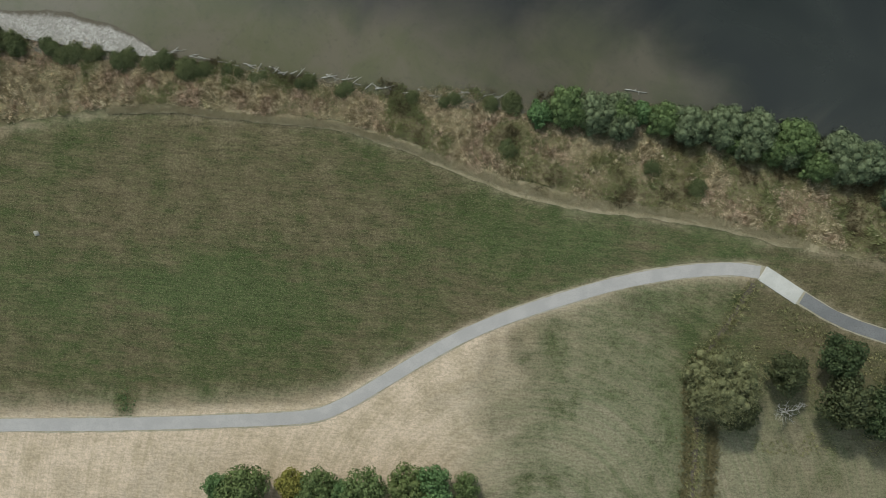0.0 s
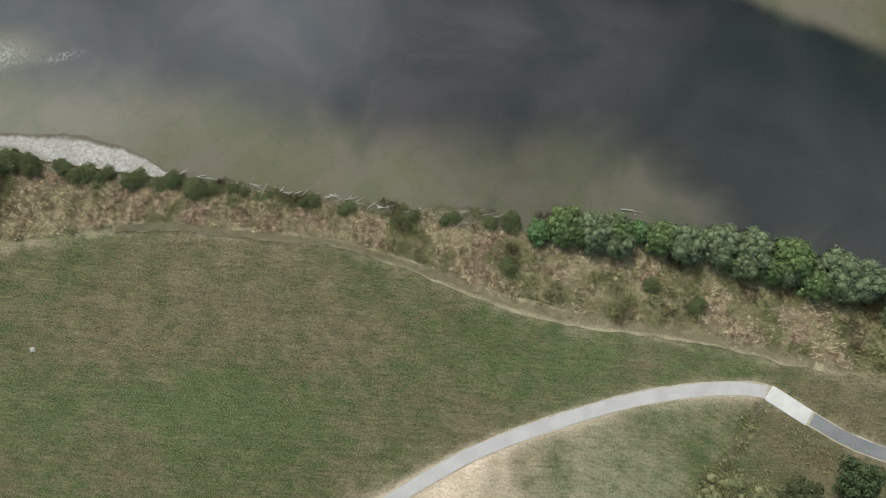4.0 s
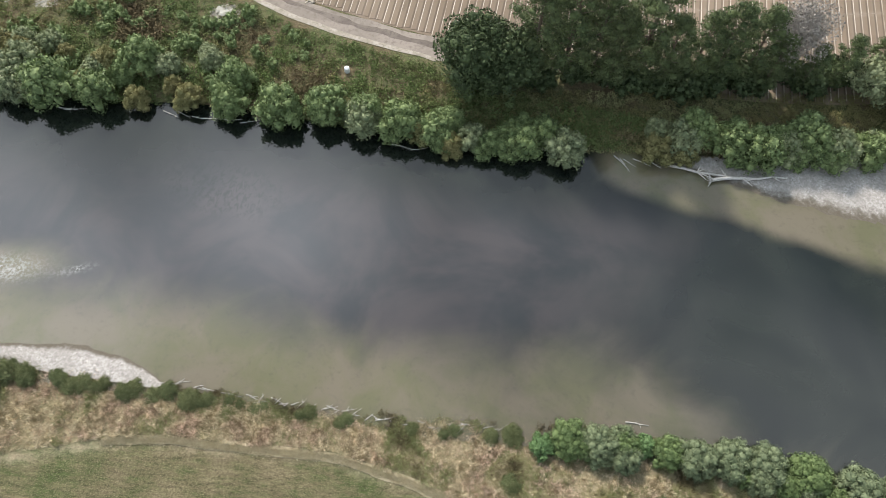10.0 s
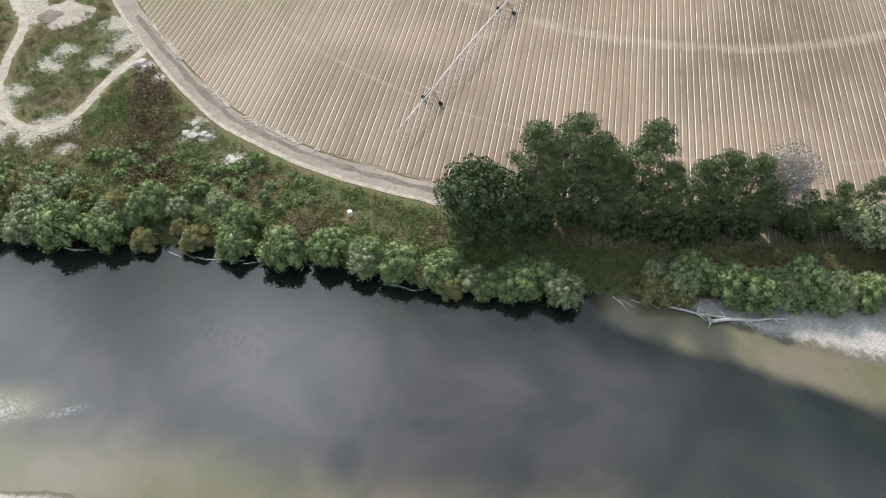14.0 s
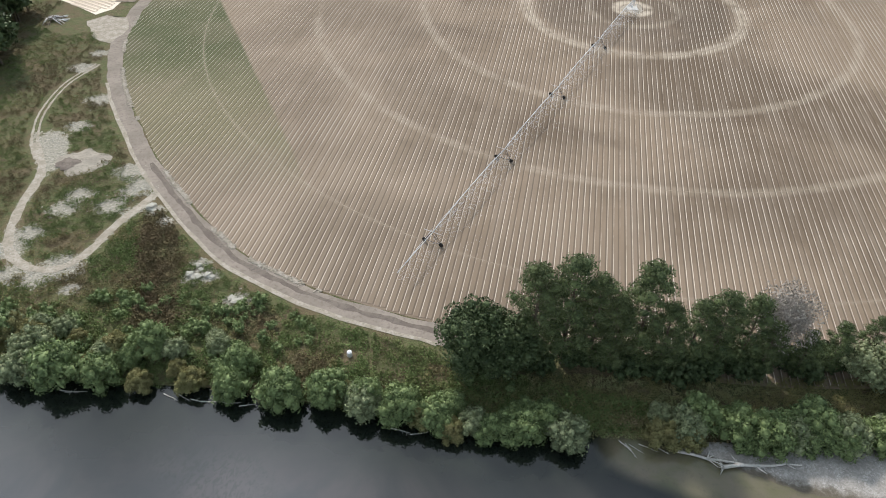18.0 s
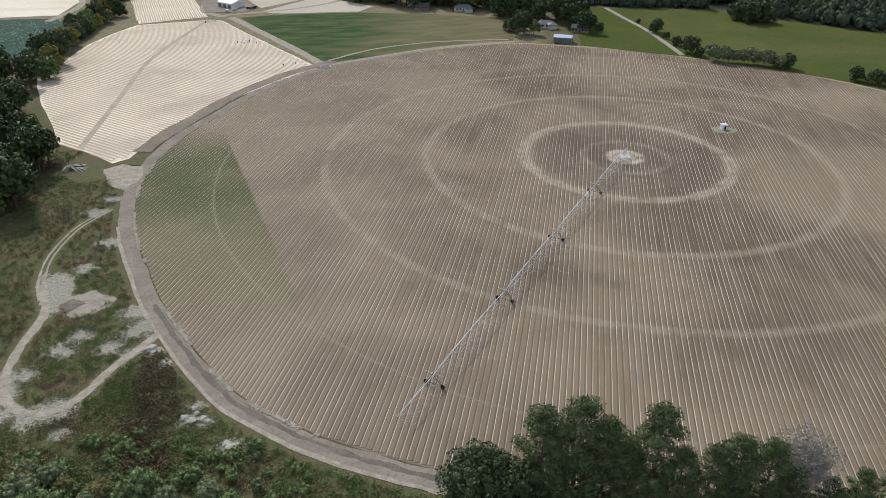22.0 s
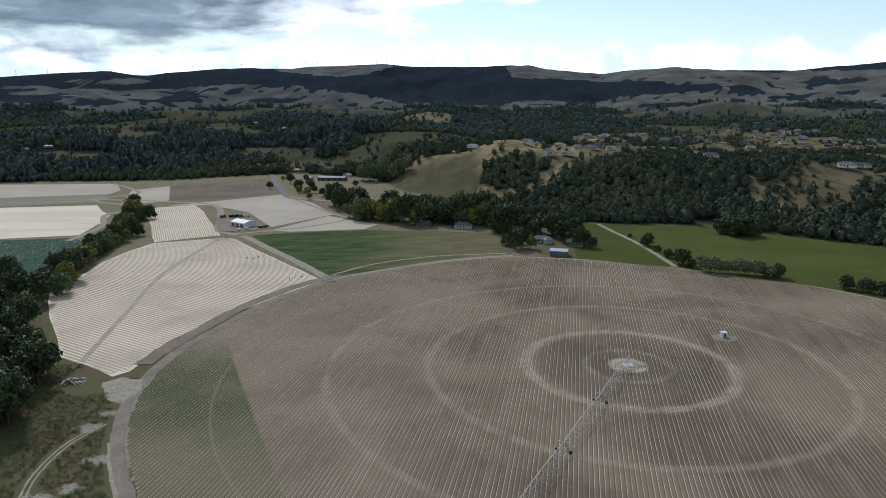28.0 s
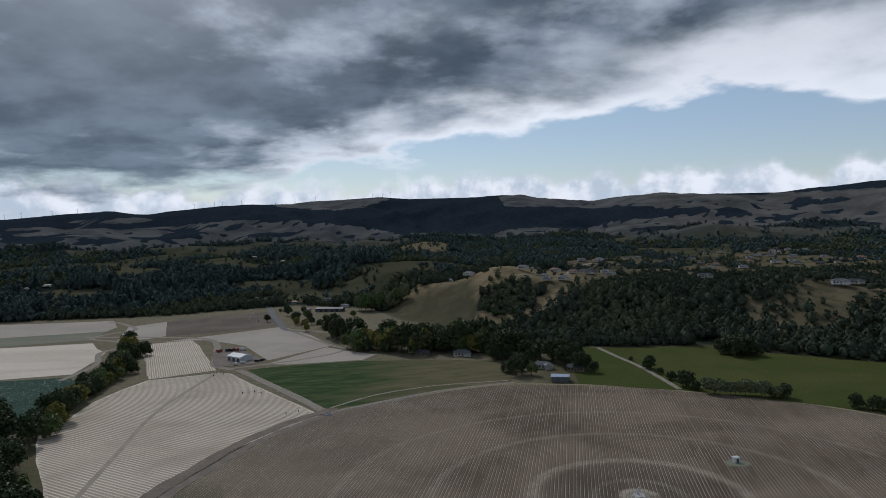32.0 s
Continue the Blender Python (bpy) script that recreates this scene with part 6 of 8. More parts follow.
# dark grove and hedge line on the left of the fields
dark_tree = [tree_kind("dark_tree", "tall dark green broadleaf tree", "tree", 16, 13, 12, 850, 1.45, L_DARK, 71 + k, 0.3) for k in range(2)]
yellow_tree = tree_kind("yellowing_tree", "broad tree with yellowing leaves", "tree", 11, 10, 9, 800, 1.2, L_YELLOW, 75, 0.25)
green_tree = tree_kind("green_tree", "rounded mid-green tree in leaf", "tree", 12, 11, 10, 850, 1.2, L_HEDGE, 76, 0.25)
grey_tall = tree_kind("planted_tree", "tall pale green tree of a planted block", "tree", 12, 11, 10, 850, 1.2, L_SILVER, 79, 0.25)
GROVE = [(-275, 434), (-242, 395), (-233, 361), (-216, 352), (-207, 316), (-194, 316), (-178, 294), (-184, 279), (-169, 273), (-171, 250), (-165, 255), (-160, 236), (-176, 240), (-190, 262), (-200, 290), (-222, 330), (-250, 372), (-262, 410), (-185, 225), (-205, 270)]
hedge_bush = [shrub_kind("hedgerow_tree", "dark leafy hedgerow tree beside the fields", "tree", 12, 13, 18, 800, 1.25, (L_DARK, L_HEDGE, L_DARK)[k], 171 + k) for k in range(3)]
for x, y in GROVE:
    for j in range(2):
        place(rng.choice(dark_tree + hedge_bush[:2]), x + rng.uniform(-5, 4) - 8 * j, y + rng.uniform(-5, 5), rng.uniform(0.9, 1.4), rng.uniform(0, 6), "dark grove beside the stubble field")
for x, y in [(-337, 742), (-322, 712), (-300, 676), (-296, 655), (-292, 633), (-289, 612), (-287, 595), (-289, 578), (-286, 561), (-285, 545), (-284, 535), (-280, 512), (-276, 495), (-271, 478), (-268, 462), (-265, 448), (-262, 434), (-256, 420)]:
    for j in range(4):
        place(rng.choice(hedge_bush + [dark_tree[0], yellow_tree]), x + rng.uniform(-9, 5) + (14 if y < 600 else 0), y + rng.uniform(-7, 7), rng.uniform(0.7, 1.3), rng.uniform(0, 6), "trees of the field hedge")
# farmstead trees across the fields
for x, y in [(-122, 768), (-110, 740), (-93, 690), (-84, 678), (-75, 672), (-62, 668), (-49, 672), (-38, 655), (-26, 648), (-18, 662), (-11, 660), (0, 650), (10, 648), (17, 655), (25, 650), (35, 655), (42, 640), (49, 650), (53, 612), (60, 625), (30, 690), (-30, 700), (5, 705), (-60, 700), (60, 660), (-5, 680), (45, 680)]:
  for j in range(3):
    place(rng.choice((dark_tree[0], dark_tree[1], green_tree, hedge_bush[0], hedge_bush[1], yellow_tree)), x + rng.uniform(-7, 7), y + rng.uniform(-4, 14), rng.uniform(1.2, 1.9), rng.uniform(0, 6), "trees round the far houses")
for x, y, s in [(54, 544, 0.9), (59, 552, 0.9), (66, 545, 0.8), (96, 576, 1.0), (106, 556, 0.9), (112, 566, 0.7), (82, 608, 1.0), (90, 596, 1.1), (101, 609, 1.0), (74, 590, 0.9), (108, 588, 1.0), (68, 606, 1.0), (116, 548, 0.5)]:
    place(green_tree if s == 0.8 else rng.choice(dark_tree), x, y, s * 1.15, rng.uniform(0, 6), "trees round the farmhouse")
    place(rng.choice(dark_tree + hedge_bush), x + rng.uniform(-6, 6), y + rng.uniform(8, 18), s * rng.uniform(0.7, 1.1), rng.uniform(0, 6), "trees round the farmhouse")
for x, y, s in [(161.3, 556, 0.85), (164, 536, 0.4), (166, 515, 0.55), (168.8, 492, 0.95), (173, 484, 0.5), (251, 428, 0.7), (259, 420, 0.75), (266, 414, 0.7), (221, 456, 0.75), (214, 458, 0.6), (156, 590, 0.3), (249, 598, 1.35), (258, 606, 1.5), (243, 610, 1.2), (264, 598, 1.0), (252, 618, 1.3)]:
    place(hedge_bush[0] if rng.random() < 0.5 else hedge_bush[2], x, y, s * 1.1, rng.uniform(0, 6), "dark trees along the paddock")
for k in range(16):
    place(green_tree if k % 5 else grey_tall, -122 + 4.4 * k + rng.uniform(-1, 1), 984 + rng.uniform(-2, 22) - 0.15 * k, rng.uniform(1.3, 1.6), rng.uniform(0, 6), "block of planted trees below the spur", sz=rng.uniform(1.8, 2.3))
for x, y in [(-170, 815), (-176, 845), (-190, 868), (-196, 890), (-206, 915), (-214, 940), (-222, 965), (-160, 840), (-172, 870), (-180, 900), (-192, 930), (-150, 818), (-236, 905), (-246, 1000), (-205, 985), (-160, 900), (-128, 930)]:
    place(rng.choice(dark_tree + [green_tree, yellow_tree]), x + rng.uniform(-3, 3) + 8, y, rng.uniform(0.5, 1.0), rng.uniform(0, 6), "trees along the valley road")
drop(grey_tall)
grey_shrub = tree_kind("grey_hedge_tree", "grey-green hedge tree at the field edge", "tree", 9, 8, 7, 700, 1.0, L_SILVER, 78, 0.2)
for x, y in [(176, 474), (183.5, 469.5), (190, 467.5), (196, 466), (202, 464), (208, 461.5), (216, 455), (180, 470), (187, 468), (193, 467), (199, 465), (205, 463), (210, 460)]:
    place(grey_shrub, x, y, rng.uniform(0.9, 1.35), rng.uniform(0, 6), "grey hedge trees at the field edge")

# poplars on the hill foot
poplar = thing("poplar_tree", "slender dark green poplar tree", "tree")
part("trunk", trunk_mesh(18, 0.25, 81, 2, 0.1), poplar)
part("crown", leaf_mesh("crown", [((0, 0, 3 + 2.6 * k), (1.7 - 0.16 * k, 1.7 - 0.16 * k, 2.6)) for k in range(7)], 900, 0.8, 81, L_DARK), poplar)
for x, y in [(45, 690), (49, 700), (56, 688), (62, 696), (41, 705)]:
    place(poplar, x, y, rng.uniform(0.9, 1.3), 0, "poplars below the spur")

# the clipped plantation by the path
hedge_kind = [tree_kind("plantation_tree", "dense rounded tree in a planted row", "tree", 7.5, 7.5, 15, 5000, 0.33, L_HEDGE, 91 + k, 0.2) for k in range(3)]
hedge_yellow = tree_kind("plantation_tree", "yellow-green rounded tree in a planted row", "tree", 7.0, 6.5, 14, 5000, 0.31, L_YELLOW, 95, 0.2)
hedge_fresh = tree_kind("plantation_tree", "blue-green rounded tree in a planted row", "tree", 7.0, 6.5, 14, 5000, 0.31, L_BRIGHT, 96, 0.2)
for k, (x, y, s) in enumerate([(-36.9, -40, 0.75), (-31.7, -40.2, 1.05), (-24.2, -40, 0.8), (-20, -39.6, 0.9), (-16.2, -41, 0.72), (-12, -40.2, 0.95), (-5.4, -39.8, 0.95), (-0.2, -40.2, 1.05), (5.2, -40.5, 0.6),
                               (-35, -46, 1), (-28, -46, 1), (-21, -46, 1), (-14, -46, 1), (-7, -46, 1), (0, -46, 1), (5, -46, 0.8)]):
    kind = hedge_yellow if k == 2 else hedge_fresh if k in (0, 4, 7) else hedge_kind[k % 3]
    place(kind, x, y, s, rng.uniform(0, 6), "planted rows by the path")
# trees by the ditch
big_willow = shrub_kind("willow_tree", "broad grey-green willow over the ditch", "tree", 8.5, 14.5, 110, 15000, 0.27, L_BIGWILLOW, 101, inner=0.5, ragged=0.55)
dusk = [tree_kind("ditch_tree", "dark round tree by the ditch", "tree", 6.5, 6.8, 14, 6500, 0.27, L_DARK, 103, 0.2), tree_kind("ditch_tree", "olive-green tree by the ditch", "tree", 6.0, 6.5, 14, 6000, 0.27, L_DITCH, 104, 0.2)]
place(big_willow, 47.6, -23.3, 0.93, 0.5)
for x, y, s, k in [(50.4, -28.2, 1.1, 1), (58.5, -20.4, 1.1, 1), (67.2, -19.0, 1.1, 0), (67.6, -26.8, 1.45, 1), (73.5, -28.5, 1.2, 0), (78, -24, 1.2, 1)]:
    place(dusk[k], x, y, s, rng.uniform(0, 6), "trees by the ditch")
dead = bare_kind(107, 6.5, "bleached dead tree by the ditch", 0.75)
place(dead, 58.9, -28.2, 1.5, 0.2, dz=-0.3)
drop(*near_willow, low_bush, *hedge_bush, *willow, olive, fresh, broad, *pines, bare, silver, *dark_tree, yellow_tree, green_tree, grey_shrub, poplar, *hedge_kind, hedge_yellow, hedge_fresh, big_willow, *dusk, dead)


# ---- woods on the hills ----
def crown_blob(seed, tall, leaves, size):
    """A rounded far tree: a lumpy core with leaf sprays over it."""
    g = np.random.default_rng(seed)
    v, q = leaf_cloud([((0, 0, 0.5 * tall), (0.46, 0.46, 0.5 * tall)), ((0.16, 0.1, 0.72 * tall), (0.3, 0.3, 0.3 * tall))], leaves, size, g, inner=0, ragged=0.3)
    cv, cf = ico()
    k = 0.9 * (0.72 + 0.45 * g.random(len(cv)))[:, None]
    q = np.vstack([q, np.column_stack([cf, cf[:, 2]]) + len(v)])
    return np.vstack([v, np.array((0, 0, 0.5 * tall)) + cv * np.array((0.5, 0.5, 0.52 * tall)) * k]), q


def blob(seed, tall, leaves=19, flat=False):
    g = np.random.default_rng(seed)
    r = (0.5, 0.5, 0.5 * tall)
    lobes = [((0, 0, 0.45 * tall), r), ((0.18, 0.1, 0.75 * tall), (0.3, 0.3, 0.3 * tall))]
    return leaf_cloud(lobes, leaves, (0.29 if flat else 0.36) if leaves != 19 else 0.50, g, inner=0 if flat else 0.9, ragged=0.35 if not flat else 0.9)


def bush_blob(seed, tall):
    """A low leafy clump of several heads, one metre broad."""
    g = np.random.default_rng(seed)
    heads = [((0, 0, 0.4 * tall), (0.36, 0.36, 0.36 * tall))]
    for k in range(6):
        a = k * 1.05 + g.uniform(-0.3, 0.3)
        heads.append(((0.28 * math.cos(a), 0.28 * math.sin(a), tall * g.uniform(0.3, 0.75)), (0.2, 0.2, 0.2 * tall)))
    return leaf_cloud(heads, 170, 0.12, g, inner=0.7, ragged=0.5)


def scatter_mesh(name, pts, sizes, patterns, material, seed):
    """One joined mesh: a pattern set down at every point."""
    g = np.random.default_rng(seed)
    pick = g.integers(0, len(patterns), len(pts))
    V, Q, base = [], [], 0
    for k, (pv, pq) in enumerate(patterns):
        P, S = pts[pick == k], sizes[pick == k]
        a = g.random(len(P)) * 6.28
        c, s = np.cos(a)[:, None], np.sin(a)[:, None]
        x, y, z = pv[:, 0][None], pv[:, 1][None], pv[:, 2][None]
        v = np.stack([(x * c - y * s), (x * s + y * c), z + 0 * c], -1) * S[:, None, None] + P[:, None]
        q = pq[None] + (np.arange(len(P)) * len(pv))[:, None, None] + base
        V.append(v.reshape(-1, 3)), Q.append(q.reshape(-1, 4))
        base += len(P) * len(pv)
    V, Q = np.vstack(V), np.vstack(Q)
    tri = Q[:, 2] == Q[:, 3]
    me = bpy.data.meshes.new(name)
    nq, nt = int((~tri).sum()), int(tri.sum())
    loops = np.concatenate([Q[~tri].ravel(), Q[tri][:, :3].ravel()]).astype(np.int32)
    starts = np.concatenate([np.arange(nq) * 4, nq * 4 + np.arange(nt) * 3]).astype(np.int32)
    me.vertices.add(len(V)), me.loops.add(len(loops)), me.polygons.add(nq + nt)
    me.vertices.foreach_set("co", V.astype(np.float32).ravel())
    me.loops.foreach_set("vertex_index", loops)
    me.polygons.foreach_set("loop_start", starts)
    me.materials.append(material)
    me.update(calc_edges=True)
    return me


def build_woods():
    g = np.random.default_rng(5)
    n = 90000
    az = g.uniform(-36, 36, n)
    r = np.exp(g.uniform(np.log(620), np.log(3000), n))
    x, y = r * np.sin(np.radians(az)), r * np.cos(np.radians(az))
    hill, wood, tan, far_haze = hill_weights(x, y)
    keep = (hill > 0.5) & (g.random(n) < np.clip(wood * 1.1 + 0.05, 0, 1) * np.interp(r, [700, 1200, 2000, 3000], [0.66, 0.60, 0.60, 0.42]))
    # a thick belt along the foot of the hills
    foot = along(FOOT, az)
    flat = (az > -8.2) & (az < 3) & (r > 820) & (r < 990)
    keep &= ~flat
    belt = (np.abs(r - foot - 20) < 34) & (g.random(n) < 0.55) & ((az > 6) | (az < -12)) & (r - foot > -12)
    keep = keep | belt
    for hx, hy in HOMES_A + HOMES_B + HOMES_C + [(348, 934), (419, 742), (440, 752), (250, 668)]:
        d = math.hypot(hx, hy)
        along_, across = (x * hx + y * hy) / d - d, (x * hy - y * hx) / d
        keep &= ~((np.abs(across) < 13) & (along_ < 9) & (along_ > -42))
    x, y, r = x[keep], y[keep], r[keep]
    az = np.degrees(np.arctan2(x, y))
    size = np.interp(r, [700, 1100, 1800, 3000], [8.5, 9, 10.5, 12]) * (0.35 + 1.2 * g.random(len(x)) ** 1.6)
    home_land = smooth(az, 8, 11) * smooth(r, 840, 900) * smooth(r, 1700, 1400)
    size = size * (1 - 0.42 * home_land)
    P = np.column_stack([x, y, terrain(x, y) - 0.5])
    pats = [blob(1, 1.1), blob(2, 1.0), blob(3, 1.35), blob(4, 0.85)]
    light = fbm(x / 90, y / 90, 3, 58) + 0.12 * g.random(len(x)) + 0.05 * smooth(az, 22, 26) > 0.62
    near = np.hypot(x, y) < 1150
    crowns = [crown_blob(1, 1.1, 34, 0.26), crown_blob(2, 1.0, 34, 0.26), crown_blob(3, 1.35, 34, 0.26), crown_blob(4, 0.85, 34, 0.26)]
    pats = [blob(1, 1.1, 12), blob(2, 1.0, 12), blob(3, 1.35, 12), blob(4, 0.85, 12)]
    k = ~light & near
    tagged(new("slope_woods", scatter_mesh("slope_woods", P[k], size[k], crowns, L_FOREST, 3)), "dark woods over the near hill slopes", "woods", kind="stuff")
    k = light & near
    tagged(new("slope_scrub", scatter_mesh("slope_scrub", P[k], size[k] * 0.8, crowns, L_SCRUB, 14)), "paler olive scrub on the near hill slopes", "woods", kind="stuff")
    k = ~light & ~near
    tagged(new("hill_woods", scatter_mesh("hill_woods", P[k], size[k], pats, L_HAZEWOOD, 3)), "dark woods over the far hill slopes", "woods", kind="stuff")
    light = light & ~near
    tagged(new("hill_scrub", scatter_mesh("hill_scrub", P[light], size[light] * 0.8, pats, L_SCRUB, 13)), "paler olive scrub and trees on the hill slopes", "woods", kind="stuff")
    # tall plantation pines on the valley's left side
    n = 2600
    az, r = g.uniform(-34, -5, n), g.uniform(1050, 1500, n)
    x, y = r * np.sin(np.radians(az)), r * np.cos(np.radians(az))
    w = fbm(x / 170 + 2, y / 170, 3, 81)
    k = (w > 0.47) & (r > along(FOOT, az) - 10)
    x, y = x[k], y[k]
    tagged(new("pine_plantation", scatter_mesh("pine_plantation", np.column_stack([x, y, terrain(x, y) - 0.5]), 11 * (0.7 + 0.6 * g.random(len(x))), [blob(6, 2.1), blob(7, 1.8), blob(8, 2.3)], L_HAZEWOOD, 4)),
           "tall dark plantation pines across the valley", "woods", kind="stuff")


build_woods()


# ---- rough growth ----
def tuft(seed, blades, spread, lean):
    """A tussock of bent blades, one metre tall."""
    g = np.random.default_rng(seed)
    v, q = [], []
    for k in range(blades):
        a, o = g.uniform(0, 6.28), g.uniform(0, spread)
        b = np.array([math.cos(a) * o, math.sin(a) * o, -0.05])
        w = g.choice((1.57, 1.57, -1.57)) + g.normal(0, 0.6)
        d = np.array([math.cos(w), math.sin(w), 0])
        e = b + d * lean * g.uniform(0.4, 1.2) + np.array([0, 0, g.uniform(0.6, 1.0)])
        m = b * 0.45 + e * 0.55 + np.array([0, 0, 0.1])
        s = np.array([-d[1], d[0], 0]) * 0.045
        i = len(v)
        v += [b, m + s, e, m - s]
        q += [(i, i + 1, i + 2, i + 3)]
    return np.array(v), np.array(q)


def build_rough():
    g = np.random.default_rng(12)
    tus = [tuft(k, 11, 0.75, 0.55) for k in range(6)]
    n = 44000
    x = g.uniform(-112, 95, n)
    t = g.random(n) ** 0.9
    ym, y1 = along(MEADOW_EDGE, x), along(NEAR_SHORE, x)
    y = ym + 0.8 + (1.0 + 0.9 * np.exp(-((x - 18) / 30) ** 2)) * g.random(n) + (y1 - ym - 0.9) * t
    P = np.column_stack([x, y, terrain(x, y)])
    big = 0.55 + 0.6 * smooth(fbm(x / 2.2, y / 2.2, 2, 92), 0.4, 0.7)
    green = fbm(x / 6, y / 6, 3, 91) + 0.13 * smooth(x, 8, 45) + 0.20 * smooth(t, 0.80, 1.0)
    green = green + 0.16 * (g.random(n) - 0.5)
    k = green < 0.54
    tagged(new("tall_dry_grass", scatter_mesh("tall_dry_grass", P[k], (0.4 + 0.5 * g.random(k.sum())) * big[k], tus, L_GRASS, 5)), "tall straw-coloured grass on the near bank", "grass", kind="stuff")
    k = (green >= 0.54) & (green < 0.70)
    tagged(new("bank_weeds", scatter_mesh("bank_weeds", P[k], (0.45 + 0.55 * g.random(k.sum())) * big[k], tus, L_WEED, 6)), "green weeds on the near bank", "weeds", kind="stuff")
    k = green >= 0.70
    tagged(new("rusty_weeds", scatter_mesh("rusty_weeds", P[k], (0.45 + 0.55 * g.random(k.sum())) * big[k], tus, L_RUST, 7)), "rust-brown weeds on the near bank", "weeds", kind="stuff")
    x = g.uniform(-56, 64, 14000)
    y = along(MEADOW_EDGE, x) + g.normal(0.35, 0.32, 14000) + g.random(14000) * 1.3 * smooth(x, -8, 6)
    tagged(new("mown_edge_grass", scatter_mesh("mown_edge_grass", np.column_stack([x, y, terrain(x, y)]), 0.2 + 0.25 * g.random(14000), tus, L_EDGE, 25)), "short bleached grass where the mowing ends", "grass", kind="stuff")
    # weeds of the far bank, outside the field road and off the tracks
    clump = [leaf_cloud([((0, 0, 0.27), (0.5, 0.5, 0.3)), ((0.18, 0.1, 0.45), (0.3, 0.3, 0.18))], 22, 0.19, np.random.default_rng(20 + k), inner=0, ragged=0.9) for k in range(5)]
    n = 70000
    x, y = g.uniform(-190, 120, n), 78 + 222 * g.random(n) ** 1.35
    dx, dy = x - PIVOT[0], y - PIVOT[1]
    out = np.hypot(dx, dy) > edge_r(np.degrees(np.arctan2(dy, dx))) + 8.2
    ok = out & (y > along(FAR_SHORE, x) + 1.5)
    loop = spline(LOOP, 2)
    dist = np.min(np.hypot(x[:, None] - loop[:, 0], y[:, None] - loop[:, 1]), 1)
    ok &= (dist > 2.9) & (np.hypot((x + 120.5 + 0.4 * (y - 183)) / 6, (y - 183) / 13) > 1) & (np.hypot(x + 109, y - 177.5) > 6.5) & (np.hypot(x + 20, y - 102) > 2) & (np.hypot((x + 149) / 16, (y - 288) / 22) > 1)
    for bx_, by_, br_ in SCREE:
        ok &= np.hypot(x - bx_, y - by_) > br_ * 0.62
    ok &= ~((y > 255) & (x > -150 - 0.6 * (y - 285)))
    x, y = x[ok], y[ok]
    P = np.column_stack([x, y, terrain(x, y) - 0.1])
    kind = fbm(x / 14, y / 14, 4, 95)
    kind = kind + 0.2 * np.exp(-(((x + 100) / 8) ** 2 + ((y - 139) / 7) ** 2)) - 0.2 * np.exp(-(((x + 98) / 7) ** 2 + ((y - 163) / 8) ** 2)) - 0.3 * np.exp(-(((x + 82) / 9) ** 2 + ((y - 137) / 11) ** 2)) + 0.07 * smooth(x, -112, -125)
    rim_d = np.hypot(x - PIVOT[0], y - PIVOT[1]) - edge_r(np.degrees(np.arctan2(y - PIVOT[1], x - PIVOT[0])))
    kind = kind - 0.35 * smooth(rim_d, 13, 9.5) * (x > -52) * (y < 125)
    band = np.exp(-((y - 116) / 5) ** 2) * smooth(x, -70, -80)
    kind = kind * (1 - band) + (0.55 + 0.1 * (g.random(len(x)) - 0.5)) * band
    rust = np.exp(-(((x + 71 + 0.25 * (y - 130)) / 6) ** 2)) * (y > 110) * (y < 152)
    size = (0.9 + 1.1 * g.random(len(x))) * np.interp(y, [90, 130, 300], [1.25, 0.95, 0.8])
    size = size * (1 + 0.6 * rust + 0.5 * np.exp(-(((x + 82) / 9) ** 2 + ((y - 137) / 11) ** 2)))
    kind = kind + 0.10 * (g.random(len(x)) - 0.5) + 0.05 * smooth(y, 175, 210)
    k1 = (kind > 0.63) | (rust > 0.45)
    tagged(new("scrub_weeds_rusty", scatter_mesh("scrub_weeds_rusty", P[k1], size[k1], clump, L_RUST, 8)), "rust-brown dock and weeds on the river flat", "weeds", kind="stuff")
    k2 = ~k1 & (kind > 0.585)
    tagged(new("scrub_grass", scatter_mesh("scrub_grass", P[k2], size[k2], clump, L_FLAT, 9)), "dry grass on the river flat", "grass", kind="stuff")
    k3 = ~k1 & ~k2 & (kind > 0.545)
    tagged(new("scrub_weeds_olive", scatter_mesh("scrub_weeds_olive", P[k3], size[k3], clump, L_OLIVE, 13)), "olive weeds on the river flat", "weeds", kind="stuff")
    k4 = ~k1 & ~k2 & ~k3
    tagged(new("scrub_weeds", scatter_mesh("scrub_weeds", P[k4], size[k4], clump, L_FLATWEED, 10)), "green weeds on the river flat", "weeds", kind="stuff")
    # grass and weeds under the pines, down to the bar
    x, y = g.uniform(2, 112, 4200), g.uniform(83, 97, 4200)
    k5 = fbm(x / 7, y / 7, 3, 98) > 0.5
    P = np.column_stack([x, y, terrain(x, y) - 0.05])
    big = 0.7 + 0.8 * g.random(len(x))
    tagged(new("bank_grass", scatter_mesh("bank_grass", P[k5], big[k5], clump, L_OLIVE, 18)), "dry grass between the willows and the pines", "grass", kind="stuff")
    tagged(new("shade_weeds", scatter_mesh("shade_weeds", P[~k5], big[~k5], clump, L_WEED, 19)), "green weeds between the willows and the pines", "weeds", kind="stuff")
    # stones of the bare spoil
    pick = g.integers(0, len(SCREE), 1600)
    c = np.array(SCREE)[pick]
    x, y = c[:, 0] + g.normal(size=1600) * c[:, 2] * 0.7, c[:, 1] + g.normal(size=1600) * c[:, 2] * 0.55
